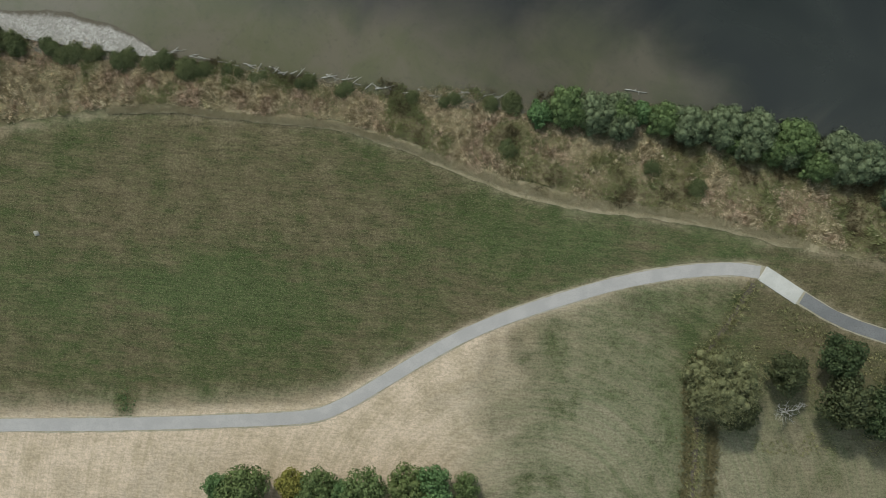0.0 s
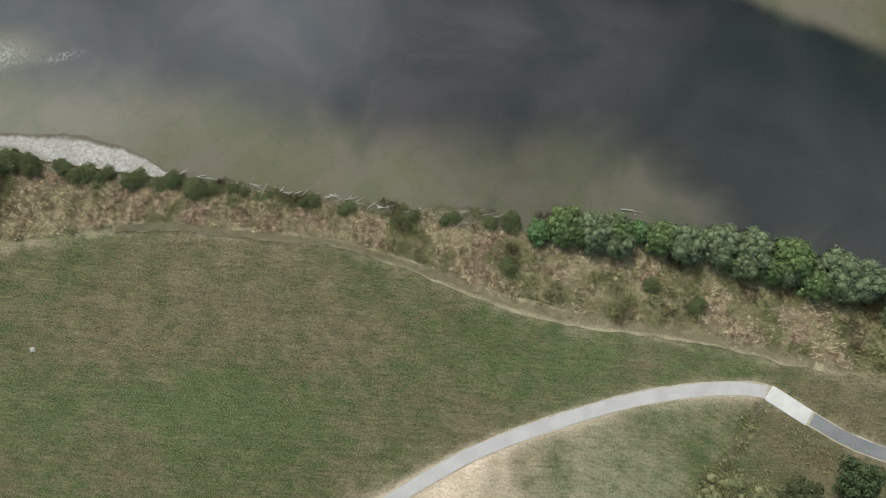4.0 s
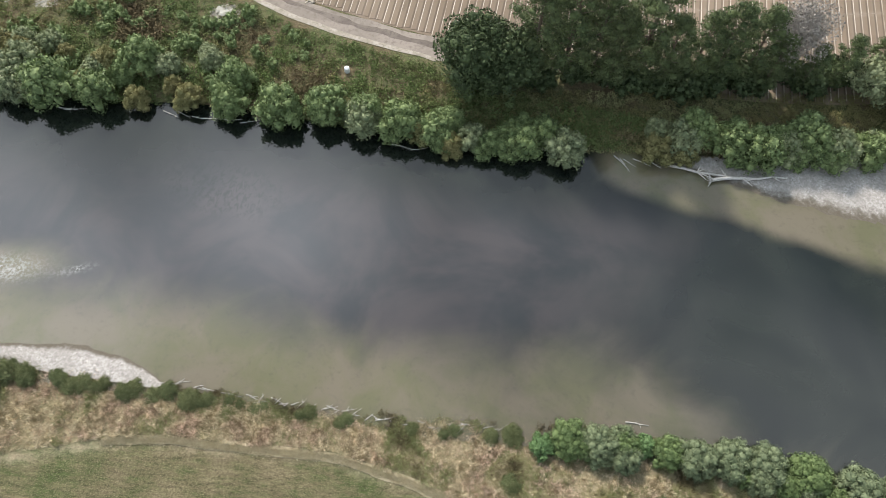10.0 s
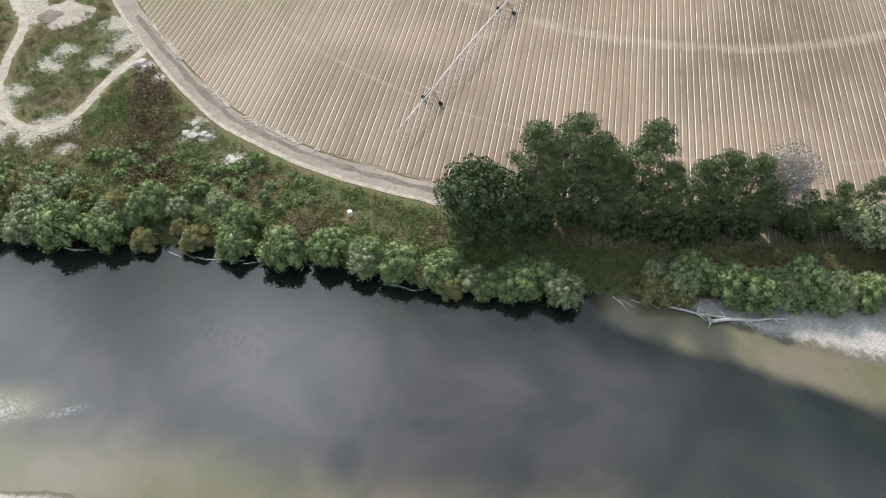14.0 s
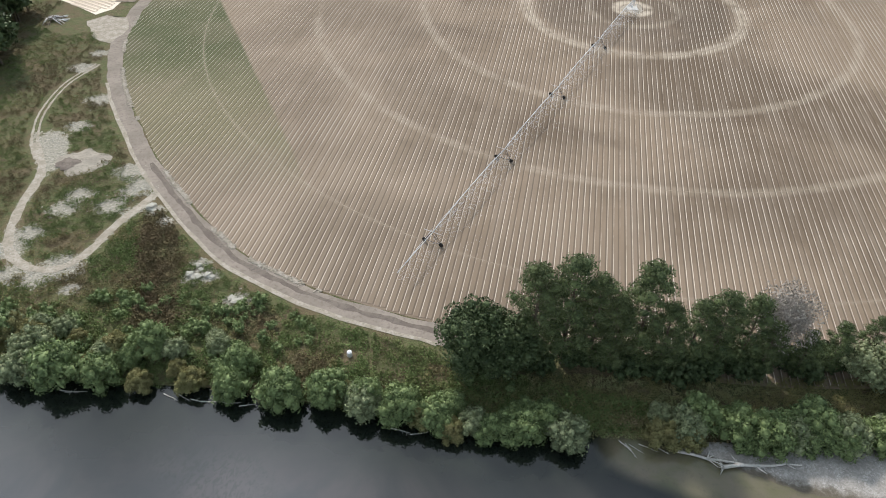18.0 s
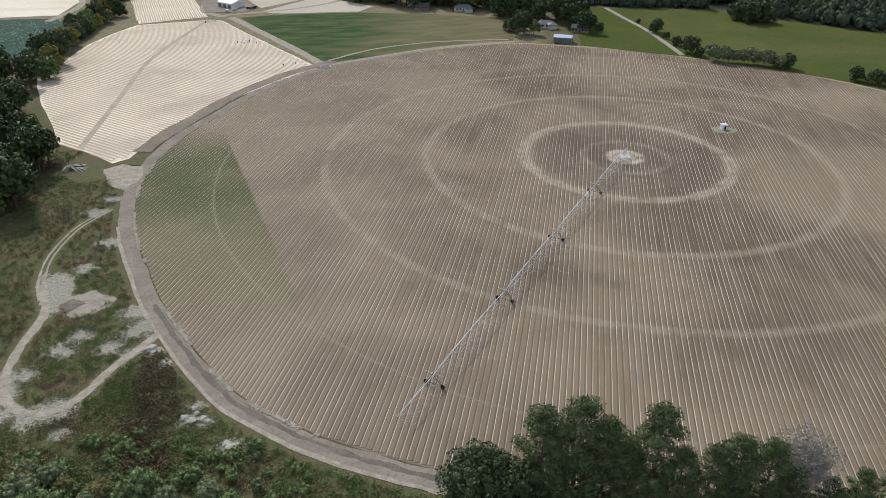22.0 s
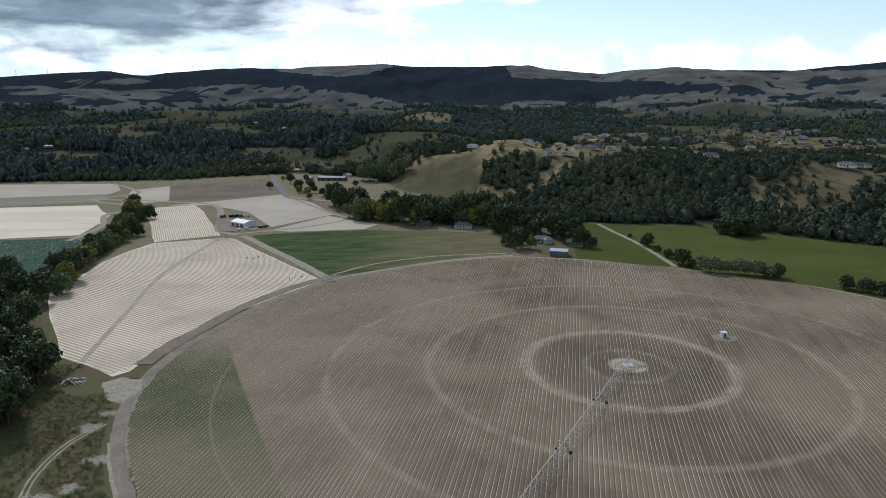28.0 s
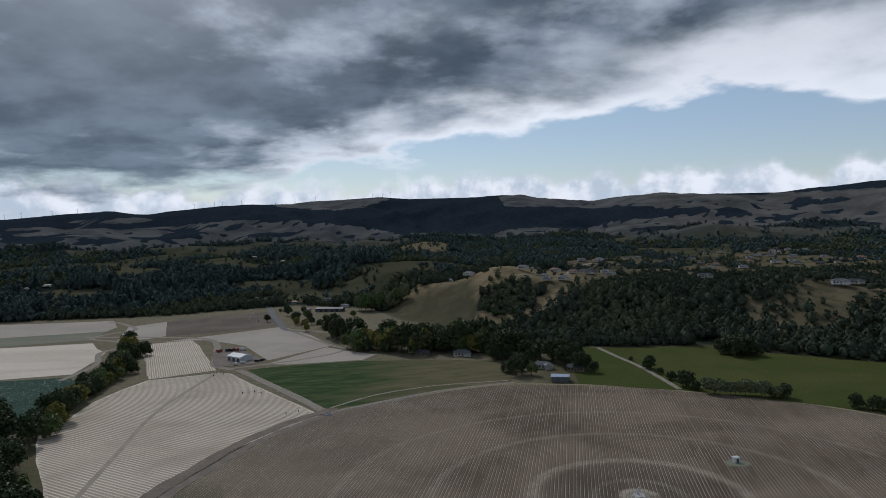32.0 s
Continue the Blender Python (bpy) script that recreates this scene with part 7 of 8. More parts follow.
    stone = [(OCTA_V * (0.5 + 0.5 * g.random((6, 1))) * (1.2, 0.9, 0.6), np.column_stack([OCTA_F, OCTA_F[:, 2]])) for _ in range(4)]
    tagged(new("spoil_stones", scatter_mesh("spoil_stones", np.column_stack([x, y, terrain(x, y)]), 0.12 + 0.4 * g.random(1600) ** 3, stone, STONE, 17)), "pale stones strewn over the bare spoil", "stones", kind="stuff")
    # clods thrown up where the road meets the rows
    deg = 184 + 54 * g.random(5000)
    deg = deg[fbm(deg / 3.0, deg * 0, 4, 23) > 0.47]
    n = len(deg)
    r = edge_r(deg) + g.normal(0.1, 0.35, n) + 0.5 * fbm(deg, deg * 0, 3, 27)
    x, y = PIVOT[0] + r * np.cos(np.radians(deg)), PIVOT[1] + r * np.sin(np.radians(deg))
    tagged(new("road_edge_clods", scatter_mesh("road_edge_clods", np.column_stack([x, y, x * 0 + 0.12]), 0.14 + 0.3 * g.random(n) ** 2, [(v_ * (1.6, 1.6, 0.25), f_) for v_, f_ in stone], DIRT_PALE, 31)), "pale clods along the edge of the ploughed field", "clods", kind="stuff")
    # low thicket clumps between river and road
    n = 900
    x, y = g.uniform(-150, 20, n), g.uniform(92, 165, n)
    dx, dy = x - PIVOT[0], y - PIVOT[1]
    ok = (np.hypot(dx, dy) > edge_r(np.degrees(np.arctan2(dy, dx))) + 10) & (y > along(FAR_SHORE, x) + 6) & (fbm(x / 16, y / 16, 3, 97) > np.interp(y, [95, 110, 150], [0.47, 0.56, 0.64]))
    dist = np.min(np.hypot(x[:, None] - loop[:, 0], y[:, None] - loop[:, 1]), 1)
    ok &= (dist > 4) & (np.hypot(x + 20, y - 102) > 5) & ~((x < -76) & (y > 124))
    x, y = x[ok], y[ok]
    tagged(new("thicket", scatter_mesh("thicket", np.column_stack([x, y, terrain(x, y) - 0.2]), 1.6 + 2.4 * g.random(len(x)), [bush_blob(11, 0.8), bush_blob(12, 0.7), bush_blob(13, 0.95)], L_WILLOW, 11)),
           "low green thicket between river and dirt road", "thicket", kind="stuff")


build_rough()

# ---- the irrigator ----
ARM = math.atan2(141.1 - PIVOT[1], -1.9 - PIVOT[0])


def irrigator():
    t = thing("center_pivot_irrigator", "long galvanised centre-pivot irrigator standing across the ploughed field", "irrigator", Matrix.Translation((PIVOT[0], PIVOT[1], 0.2)) @ Matrix.Rotation(ARM, 4, "Z"))
    bm = bmesh.new()
    for sx in (-1, 1):
        for sy in (-1, 1):
            tube_bm(bm, (sx * 1.7, sy * 1.7, -0.1), (sx * 0.3, sy * 0.3, 4.0), 0.07)
        tube_bm(bm, (sx * 1.7, -1.7, 0.1), (sx * 1.7, 1.7, 0.1), 0.05)
        tube_bm(bm, (-1.7, sx * 1.7, 0.1), (1.7, sx * 1.7, 0.1), 0.05)
        tube_bm(bm, (sx * 1.1, -1.1, 1.7), (sx * 1.1, 1.1, 1.7), 0.04)
    pt = part("pivot_tower", bm_mesh("pivot_tower", bm, GALV), t, "four-legged galvanised pivot tower")
    bm = bmesh.new()
    tube_bm(bm, (0, 0, -0.1), (0, 0, 4.4), 0.14, n=12)
    part("riser_pipe", bm_mesh("riser_pipe", bm, GALV, True), pt)
    bm = bmesh.new()
    box_bm(bm, 0.5, 0.8, 1.2, Matrix.Translation((1.3, 0, 1.4)), 0.03)
    part("control_panel", bm_mesh("control_panel", bm, WHITE), pt, "white control box")
    bm = bmesh.new()
    tube_bm(bm, (0, 0, 0), (0, 0, 1), 0.02, n=5)
    drop_hose = bm_mesh("sprinkler_drop", bm, GALV)
    stops = [0, 45.1, 90.1, 135.1, 180.1, 198]
    for i in range(5):
        a, b = stops[i], stops[i + 1]
        n = 12 if i < 4 else 5
        arch = lambda s: 4.0 + (0.75 * math.sin(math.pi * s) if i < 4 else 0.12 * s)
        bm = bmesh.new()
        limb_bm(bm, [(a + (b - a) * k / n, 0, arch(k / n)) for k in range(n + 1)], [0.1] * (n + 1), 8)
        part("span_pipe", bm_mesh("span_pipe", bm, GALV, True), t, "galvanised water pipe")
        bm = bmesh.new()
        low = lambda s: arch(s) - (1.25 * math.sin(math.pi * s) ** 0.6 if i < 4 else 0.0)
        for side in (-1, 1):
            if i == 4:
                tube_bm(bm, (a, 0, 5.2), (b - 2, side * 0.05, arch(0.9)), 0.03, n=5)
                continue
            pts = [(a + (b - a) * k / n, side * 0.85 * min(1, 2.2 * math.sin(math.pi * k / n) + 0.02), low(k / n)) for k in range(n + 1)]
            for p, q in zip(pts, pts[1:]):
                tube_bm(bm, p, q, 0.032, n=5)
            for k in range(1, n):
                for dx in (-0.5, 0.5):
                    tube_bm(bm, (a + (b - a) * (k + dx) / n, 0, arch((k + dx) / n)), pts[k], 0.03, n=5)
        for k in range(1, n):
            if i < 4:
                tube_bm(bm, (a + (b - a) * k / n, -0.85, low(k / n)), (a + (b - a) * k / n, 0.85, low(k / n)), 0.03, n=5)
        part("truss", bm_mesh("truss", bm, GALV), t, "thin galvanised truss rods")
        for k in range(1, n * 2):
            top = arch(k / n / 2) - 0.1
            part("sprinkler_drop", drop_hose, t, m=Matrix.LocRotScale((a + (b - a) * k / (n * 2), 0.3, 1.9), None, (1, 1, top - 1.9)))
    wheel = bmesh.new()
    tube_bm(wheel, (0, -0.16, 0), (0, 0.16, 0), 0.62, n=20)
    bmesh.ops.bevel(wheel, geom=[e for e in wheel.edges if abs(e.verts[0].co.y - e.verts[1].co.y) < 1e-4], offset=0.05, segments=1, affect="EDGES")
    tyre = bm_mesh("tyre", wheel, RUBBER)
    wheel = bmesh.new()
    tube_bm(wheel, (0, -0.19, 0), (0, 0.19, 0), 0.3, n=14)
    hub = bm_mesh("rim", wheel, GALV)
    for x in stops[1:5]:
        bm = bmesh.new()
        for s in (-1, 1):
            tube_bm(bm, (x - 0.5, 0, 4.0), (x - 0.1, s * 2.4, 0.75), 0.06)
            tube_bm(bm, (x + 0.5, 0, 4.0), (x + 0.1, s * 2.4, 0.75), 0.06)
        tube_bm(bm, (x, -2.5, 0.7), (x, 2.5, 0.7), 0.09)
        tube_bm(bm, (x, -1.2, 2.4), (x, 1.2, 2.4), 0.04)
        tw = part("drive_tower", bm_mesh("drive_tower", bm, PAINTDARK), t, "dark A-frame drive tower")
        for s in (-1, 1):
            w = part("tyre", tyre, tw, "black lugged tyre", Matrix.Translation((x, s * 2.5, 0.62)) @ Matrix.Rotation(math.pi / 2, 4, "Z"))
        bm = bmesh.new()
        tube_bm(bm, (x, -2.6, 4.15), (x, 2.6, 4.05), 0.05, n=6)
        part("boom_arm", bm_mesh("boom_arm", bm, GALV), tw, "pale cross boom")


irrigator()


def spray():
    """Droplets that the sprinklers throw, drifting to one side of the pipe."""
    g = np.random.default_rng(77)
    n = 750
    along_, d = g.uniform(4, 197, n), g.gamma(1.6, 1.5, n) - 0.8
    u, v = np.array((math.cos(ARM), math.sin(ARM))), np.array((-math.sin(ARM), math.cos(ARM)))
    xy = np.array(PIVOT) + along_[:, None] * u + d[:, None] * v
    P = np.column_stack([xy, 0.25 + np.clip(1.7 - 0.18 * d, 0.2, 1.8) * g.random(n)])
    drops = []
    for k in range(5):
        c = g.normal(size=(12, 3)) * (0.9, 0.9, 0.35)
        c[:, 2] = np.abs(c[:, 2])
        V = (c[:, None] + OCTA_V[None] * (0.03 + 0.025 * g.random((12, 1, 1)))).reshape(-1, 3)
        Q = (np.column_stack([OCTA_F, OCTA_F[:, 2]])[None] + (np.arange(12) * 6)[:, None, None]).reshape(-1, 4)
        drops.append((V, Q))
    tagged(new("irrigation_spray", scatter_mesh("irrigation_spray", P, np.ones(n), drops, SPRAY, 5)), "fine white water spray drifting from the irrigator", "water spray", kind="stuff")


spray()


def pump_box():
    t = thing("pump_box", "small white pump housing in the ploughed field", "pump house", pose(139.3, 337.6, 0.25, 0, 0, 12))
    bm = bmesh.new()
    box_bm(bm, 2.8, 2.4, 2.6, Matrix.Translation((0, 0, 1.3)), 0.06)
    body = part("body", bm_mesh("body", bm, WHITE), t)
    bm = bmesh.new()
    box_bm(bm, 3.1, 2.7, 0.16, Matrix.Translation((0, 0, 2.68)), 0.04)
    part("lid", bm_mesh("lid", bm, WHITE), t)
    bm = bmesh.new()
    box_bm(bm, 1.0, 0.06, 1.9, Matrix.Translation((0.2, -1.23, 1.1)), 0.015)
    part("door", bm_mesh("door", bm, PAINTDARK), t, "dark access door")


pump_box()
setting("pump_surround", blotch(139.3, 337, 5.0, F_GREYGREEN, 5, 0.24), "weedy ring round the pump housing", "bare ground")
setting("pivot_surround", blotch(PIVOT[0], PIVOT[1], 4.6, DIRT_PALE, 9, 0.24), "pale trampled ground round the pivot", "bare ground")
bm = bmesh.new()
box_bm(bm, 4.6, 4.2, 0.3, Matrix.Translation((PIVOT[0], PIVOT[1], 0.25)), 0.04)
tagged(new("pivot_pad", bm_mesh("pivot_pad", bm, CONCRETE)), "square pale concrete pad under the pivot", "concrete pad")


# ---- driftwood ----
def log_mesh(length, r, seed, branches=2, root=False):
    g = random.Random(seed)
    bm = bmesh.new()
    pts = [Vector((length * (k / 5 - 0.5), g.uniform(-1, 1) * length * 0.02, r + g.uniform(-0.3, 0.5) * r)) for k in range(6)]
    limb_bm(bm, pts, [r * (1 - 0.13 * k) for k in range(6)], 7)
    for k in range(branches):
        s = pts[g.randint(2, 4)]
        e = s + Vector((g.uniform(0.2, 0.8), g.choice((-1, 1)) * g.uniform(0.4, 1), g.uniform(0, 0.35))) * length * g.uniform(0.12, 0.25)
        limb_bm(bm, [s, (s + e) / 2 + Vector((0, 0, 0.05)), e], [r * 0.5, r * 0.35, r * 0.12], 5)
    if root:
        for k in range(9):
            a = 2 * math.pi * k / 9
            e = pts[0] + Vector((-0.7, math.cos(a), math.sin(a))) * r * g.uniform(2.2, 4.2)
            e.z = max(e.z, 0.02)
            limb_bm(bm, [pts[0], (pts[0] * 0.5 + e * 0.5), e], [r * 0.5, r * 0.3, r * 0.1], 5)
    return bm_mesh("driftwood_log", bm, DEADWOOD, True)


def lay_log(x, y, length, r, deg, seed, z=None, tilt=0.0, branches=2, root=False, label="bleached driftwood log on the shore"):
    z = max(float(terrain(x, y)), WATER_Z) + 0.05 if z is None else z
    ob = new("driftwood_log", log_mesh(length, r, seed, branches, root))
    ob.matrix_basis = pose(x, y, z, 0, tilt, deg)
    return tagged(ob, label, "log", "driftwood on the shore")


g = random.Random(31)
SHORE_WOOD = [(-62, 35.6), (-58, 35.3), (-54.5, 34.9), (-51.7, 34.6), (-47, 34.2), (-46.2, 33.7), (-45.3, 34.1), (-41, 33.2), (-40, 32.8), (-36.8, 32.1), (-35.6, 31.8), (-31.8, 31.6), (-30, 31.0), (-27.7, 31), (-26, 30.6), (-23.6, 30.4),
              (-22, 29.9), (-18.6, 29.9), (-17, 29.5), (-16, 29.3), (-14.5, 28.6), (-10.5, 28.2), (-9.5, 27.9), (-8, 27.7), (-5, 27.3), (-3, 27.0), (0, 26.7), (1.5, 26.6), (3.5, 26.6), (5.6, 26.8), (8, 26.6), (11, 26.5)]
for k, (x, y) in enumerate(SHORE_WOOD):
    for j in range(2):
        lay_log(x + g.uniform(-1.2, 1.2), y - 0.35 + g.uniform(-0.5, 0.2), g.uniform(0.9, 2.8), g.uniform(0.05, 0.11), g.choice((g.uniform(-32, 12), g.uniform(-25, 15), g.uniform(15, 65))), 100 + 3 * k + j, None, g.uniform(-6, 4), g.randint(0, 3))
lay_log(34.7, 26.9, 4.0, 0.12, -8, 7, WATER_Z, 0, 2)
# the great stranded trunks on the far bar
lay_log(63.4, 76.6, 15.5, 0.42, 3, 11, -1.75, 0, 2, True, "huge bleached driftwood trunk with roots on the shingle")
lay_log(54.5, 78.0, 15.0, 0.34, -13, 12, -1.75, 0, 4, False, "long bleached driftwood trunk on the shingle")
lay_log(59.5, 76.9, 8.0, 0.22, 170, 13, -1.75, 0, 3, True)
for k, (x, y) in enumerate([(38.4, 80.0), (39.5, 80.4), (37.6, 80.8), (42, 80.6), (44.5, 80.3), (47, 80.6)]):
    lay_log(x, y, g.uniform(2.5, 4.5), g.uniform(0.06, 0.13), g.uniform(-75, -20), 40 + k, -1.9, 0, 3)
for k, (x, y) in enumerate([(-57, 89.6), (-54, 89.3), (-51, 88.8), (-48.5, 88.4), (-46, 88.1), (-43, 87.6), (-40, 87.3), (-8, 83.9), (-4, 83.0), (-79, 91.2), (-77.5, 90.8)]):
    lay_log(x, along(FAR_SHORE, x) - 1.0 + g.uniform(-0.5, 0.3), g.uniform(2.5, 5), g.uniform(0.06, 0.12), g.uniform(-35, 10), 60 + k, -1.95, 0, 3, label="bleached driftwood under the willow bank")


# ---- loose things on the flats ----
def wood_pile(x, y):
    t = thing("log_pile", "heap of dark weathered logs at the field corner", "log pile", pose(x, y, 0))
    g = random.Random(5)
    for k in range(34):
        bm = bmesh.new()
        a, r = g.uniform(0, 6.28), g.uniform(0.5, 5.2)
        h = max(0.2, 2.2 - 0.4 * r) * g.uniform(0.3, 1)
        c = Vector((math.cos(a) * r, math.sin(a) * r, h))
        d = Vector((math.cos(a + g.uniform(-0.8, 0.8)), math.sin(a + g.uniform(-0.8, 0.8)), -0.25)) * g.uniform(1.4, 2.8)
        limb_bm(bm, [c - d, c, c + d], [0.24, 0.21, 0.13], 6)
        part("log", bm_mesh("log", bm, (DEADWOOD, BARK, GALV)[k % 3], True), t)


wood_pile(-160.4, 279.5)


def boulder(x, y, r, label, material=None, seed=0):
    bm = bmesh.new()
    bmesh.ops.create_icosphere(bm, subdivisions=2, radius=r)
    for v in bm.verts:
        v.co *= 1 + 0.6 * (noise.noise(v.co * (1.3 / r) + Vector((seed, 0, 0))))
        v.co.z *= 0.45
    ob = new("boulder", bm_mesh("boulder", bm, material or STONE))
    ob.matrix_basis = Matrix.Translation((x, y, float(terrain(x, y)) + r * 0.3))
    return tagged(ob, label, "boulder", "pale boulders")


boulder(-67.9, 2.1, 0.45, "single pale stone lying on the meadow", None, 3)
for k, (x, y, r) in enumerate([(-80.4, 154.4, 1.5), (-79.2, 152.6, 0.9), (-75, 148.4, 0.8), (-62.4, 127.6, 1.1), (-60.6, 126.6, 1.2), (-58.0, 127.4, 1.1), (-56.8, 126.8, 0.8), (-61, 131, 0.9), (-60.2, 129.6, 0.7), (-50, 119.4, 1.1), (-48.6, 118.2, 1.3), (-47.6, 119.0, 0.8)]):
    boulder(x, y, r, "pale lime-washed boulder in the weeds", None, k)


def tank(x, y):
    t = thing("bait_tank", "small white water tank in the weeds", "water tank", pose(x, y, float(terrain(x, y)), 0, 0, 20))
    bm = bmesh.new()
    bmesh.ops.create_cone(bm, cap_ends=True, segments=18, radius1=0.62, radius2=0.56, depth=1.2, matrix=Matrix.Translation((0, 0, 0.6)))
    b = part("body", bm_mesh("body", bm, WHITE), t)
    bm = bmesh.new()
    bmesh.ops.create_cone(bm, cap_ends=True, segments=18, radius1=0.56, radius2=0.2, depth=0.2, matrix=Matrix.Translation((0, 0, 1.3)))
    part("lid", bm_mesh("lid", bm, WHITE), t)


tank(-20.0, 102.2)


def water_trough(x, y):
    t = thing("water_trough", "round concrete water trough at the track corner", "water trough", pose(x, y, 0.1))
    bm = bmesh.new()
    bmesh.ops.create_cone(bm, cap_ends=True, segments=24, radius1=3.2, radius2=3.2, depth=0.8, matrix=Matrix.Translation((0, 0, 0.4)))
    part("basin", bm_mesh("basin", bm, CONCRETE), t)
    bm = bmesh.new()
    bmesh.ops.create_cone(bm, cap_ends=True, segments=24, radius1=2.9, radius2=2.9, depth=0.06, matrix=Matrix.Translation((0, 0, 0.8)))
    part("water", bm_mesh("water", bm, PAINTDARK), t, "dark still water")


water_trough(-77, 447)


# ---- the ditch ----
def ditch():
    line = [(54.5, -6.5), (53.1, -8.5), (50.2, -13.1), (47.3, -17), (44.8, -21.8), (44.6, -31.5), (43.9, -43.4), (42, -60)]
    setting("ditch_bed", way_mesh("ditch_bed", line, 0.8, WET_DIRT, 0.05, 0.8, 2, 0.3, 3), "dark overgrown drain through the turf", "ditch")
    c = spline(line, 0.5)
    g = np.random.default_rng(3)
    tus = [tuft(30 + k, 9, 0.3, 0.5) for k in range(3)]
    k = g.integers(0, len(c), 1700)
    off = g.normal(0, 0.75, 1700)
    P = np.column_stack([c[k, 0] + off, c[k, 1] + g.normal(0, 0.5, 1700), 0 * off])
    tagged(new("ditch_weeds", scatter_mesh("ditch_weeds", P, 0.3 + 0.6 * g.random(1700) ** 2, tus, L_WEED, 21)), "green weeds along the ditch", "weeds", kind="stuff")
    k = g.integers(0, len(c), 3600)
    off = g.choice((-1.7, 2.3, 3.2), 3600) + g.normal(0, 0.5, 3600)
    ok = c[k, 1] < -18
    P = np.column_stack([c[k, 0] + off, c[k, 1] + g.normal(0, 0.5, 3600), 0 * off])[ok]
    tagged(new("ditch_grass", scatter_mesh("ditch_grass", P, 0.35 + 0.5 * g.random(len(P)), tus, L_FLAT, 24)), "rank dry grass along the ditch banks", "grass", kind="stuff")
    P = np.column_stack([g.normal(-53, 0.8, 140), np.clip(g.normal(-27, 1.3, 140), -28.9, -23), np.zeros(140)])
    tagged(new("verge_weeds", scatter_mesh("verge_weeds", P, 0.2 + 0.25 * g.random(140), tus, L_BRIGHT, 23)), "small patch of green weeds beside the path", "weeds", kind="stuff")
    n = 3200
    x, y = g.uniform(54, 88, n), g.uniform(-36, -10, n)
    ok = (fbm(x / 7, y / 7, 3, 7) > 0.47) & (y < np.interp(x, [p[0] for p in PATH_LINE], [p[1] for p in PATH_LINE]) - 3)
    P = np.column_stack([x[ok], y[ok], 0 * x[ok]])
    tagged(new("rough_grass_patch", scatter_mesh("rough_grass_patch", P, 0.28 + 0.35 * g.random(len(P)), tus, L_WEED, 22)), "rank grass and weeds round the ditch trees", "grass", kind="stuff")


ditch()


# ---- buildings ----
def gable_bm(bm, L, W, H, roof_h, over=0.5):
    x, y = L / 2 + over, W / 2 + over
    z = H - 0.02
    top = H + roof_h
    a = [bm.verts.new(v) for v in ((-x, -y, z - over * roof_h / (W / 2)), (x, -y, z - over * roof_h / (W / 2)), (x, 0, top), (-x, 0, top), (x, y, z - over * roof_h / (W / 2)), (-x, y, z - over * roof_h / (W / 2)))]
    b = [bm.verts.new(v.co + Vector((0, 0, 0.16))) for v in a]
    for f in ((0, 1, 2, 3), (3, 2, 4, 5)):
        bm.faces.new([b[i] for i in f]), bm.faces.new([a[i] for i in reversed(f)])
    for i, j in ((0, 1), (1, 2), (2, 4), (4, 5), (5, 3), (3, 0)):
        bm.faces.new((a[i], a[j], b[j], b[i]))


def hip_bm(bm, L, W, H, roof_h, over=0.7):
    x, y, r = L / 2 + over, W / 2 + over, max(0.5, L / 2 - W / 2)
    e = [bm.verts.new(v) for v in ((-x, -y, H), (x, -y, H), (x, y, H), (-x, y, H))]
    f = [bm.verts.new(v.co + Vector((0, 0, 0.2))) for v in e]
    p, q = bm.verts.new((-r, 0, H + roof_h)), bm.verts.new((r, 0, H + roof_h))
    bm.faces.new(e[::-1])
    for i in range(4):
        bm.faces.new((e[i], e[(i + 1) % 4], f[(i + 1) % 4], f[i]))
    bm.faces.new((f[0], f[1], q, p)), bm.faces.new((f[1], f[2], q)), bm.faces.new((f[2], f[3], p, q)), bm.faces.new((f[3], f[0], p))


def walls_bm(bm, L, W, H, roof_h=0.0):
    box_bm(bm, L, W, H + 1.0, Matrix.Translation((0, 0, H / 2 - 0.5)))
    if roof_h:
        for s in (-1, 1):
            v = [bm.verts.new(p) for p in ((s * L / 2, -W / 2, H), (s * L / 2, W / 2, H), (s * L / 2, 0, H + roof_h))]
            w = [bm.verts.new(p) for p in ((s * (L / 2 - 0.2), -W / 2, H), (s * (L / 2 - 0.2), W / 2, H), (s * (L / 2 - 0.2), 0, H + roof_h))]
            bm.faces.new(v), bm.faces.new(w[::-1])
            for i in range(3):
                bm.faces.new((v[i], v[(i + 1) % 3], w[(i + 1) % 3], w[i]))


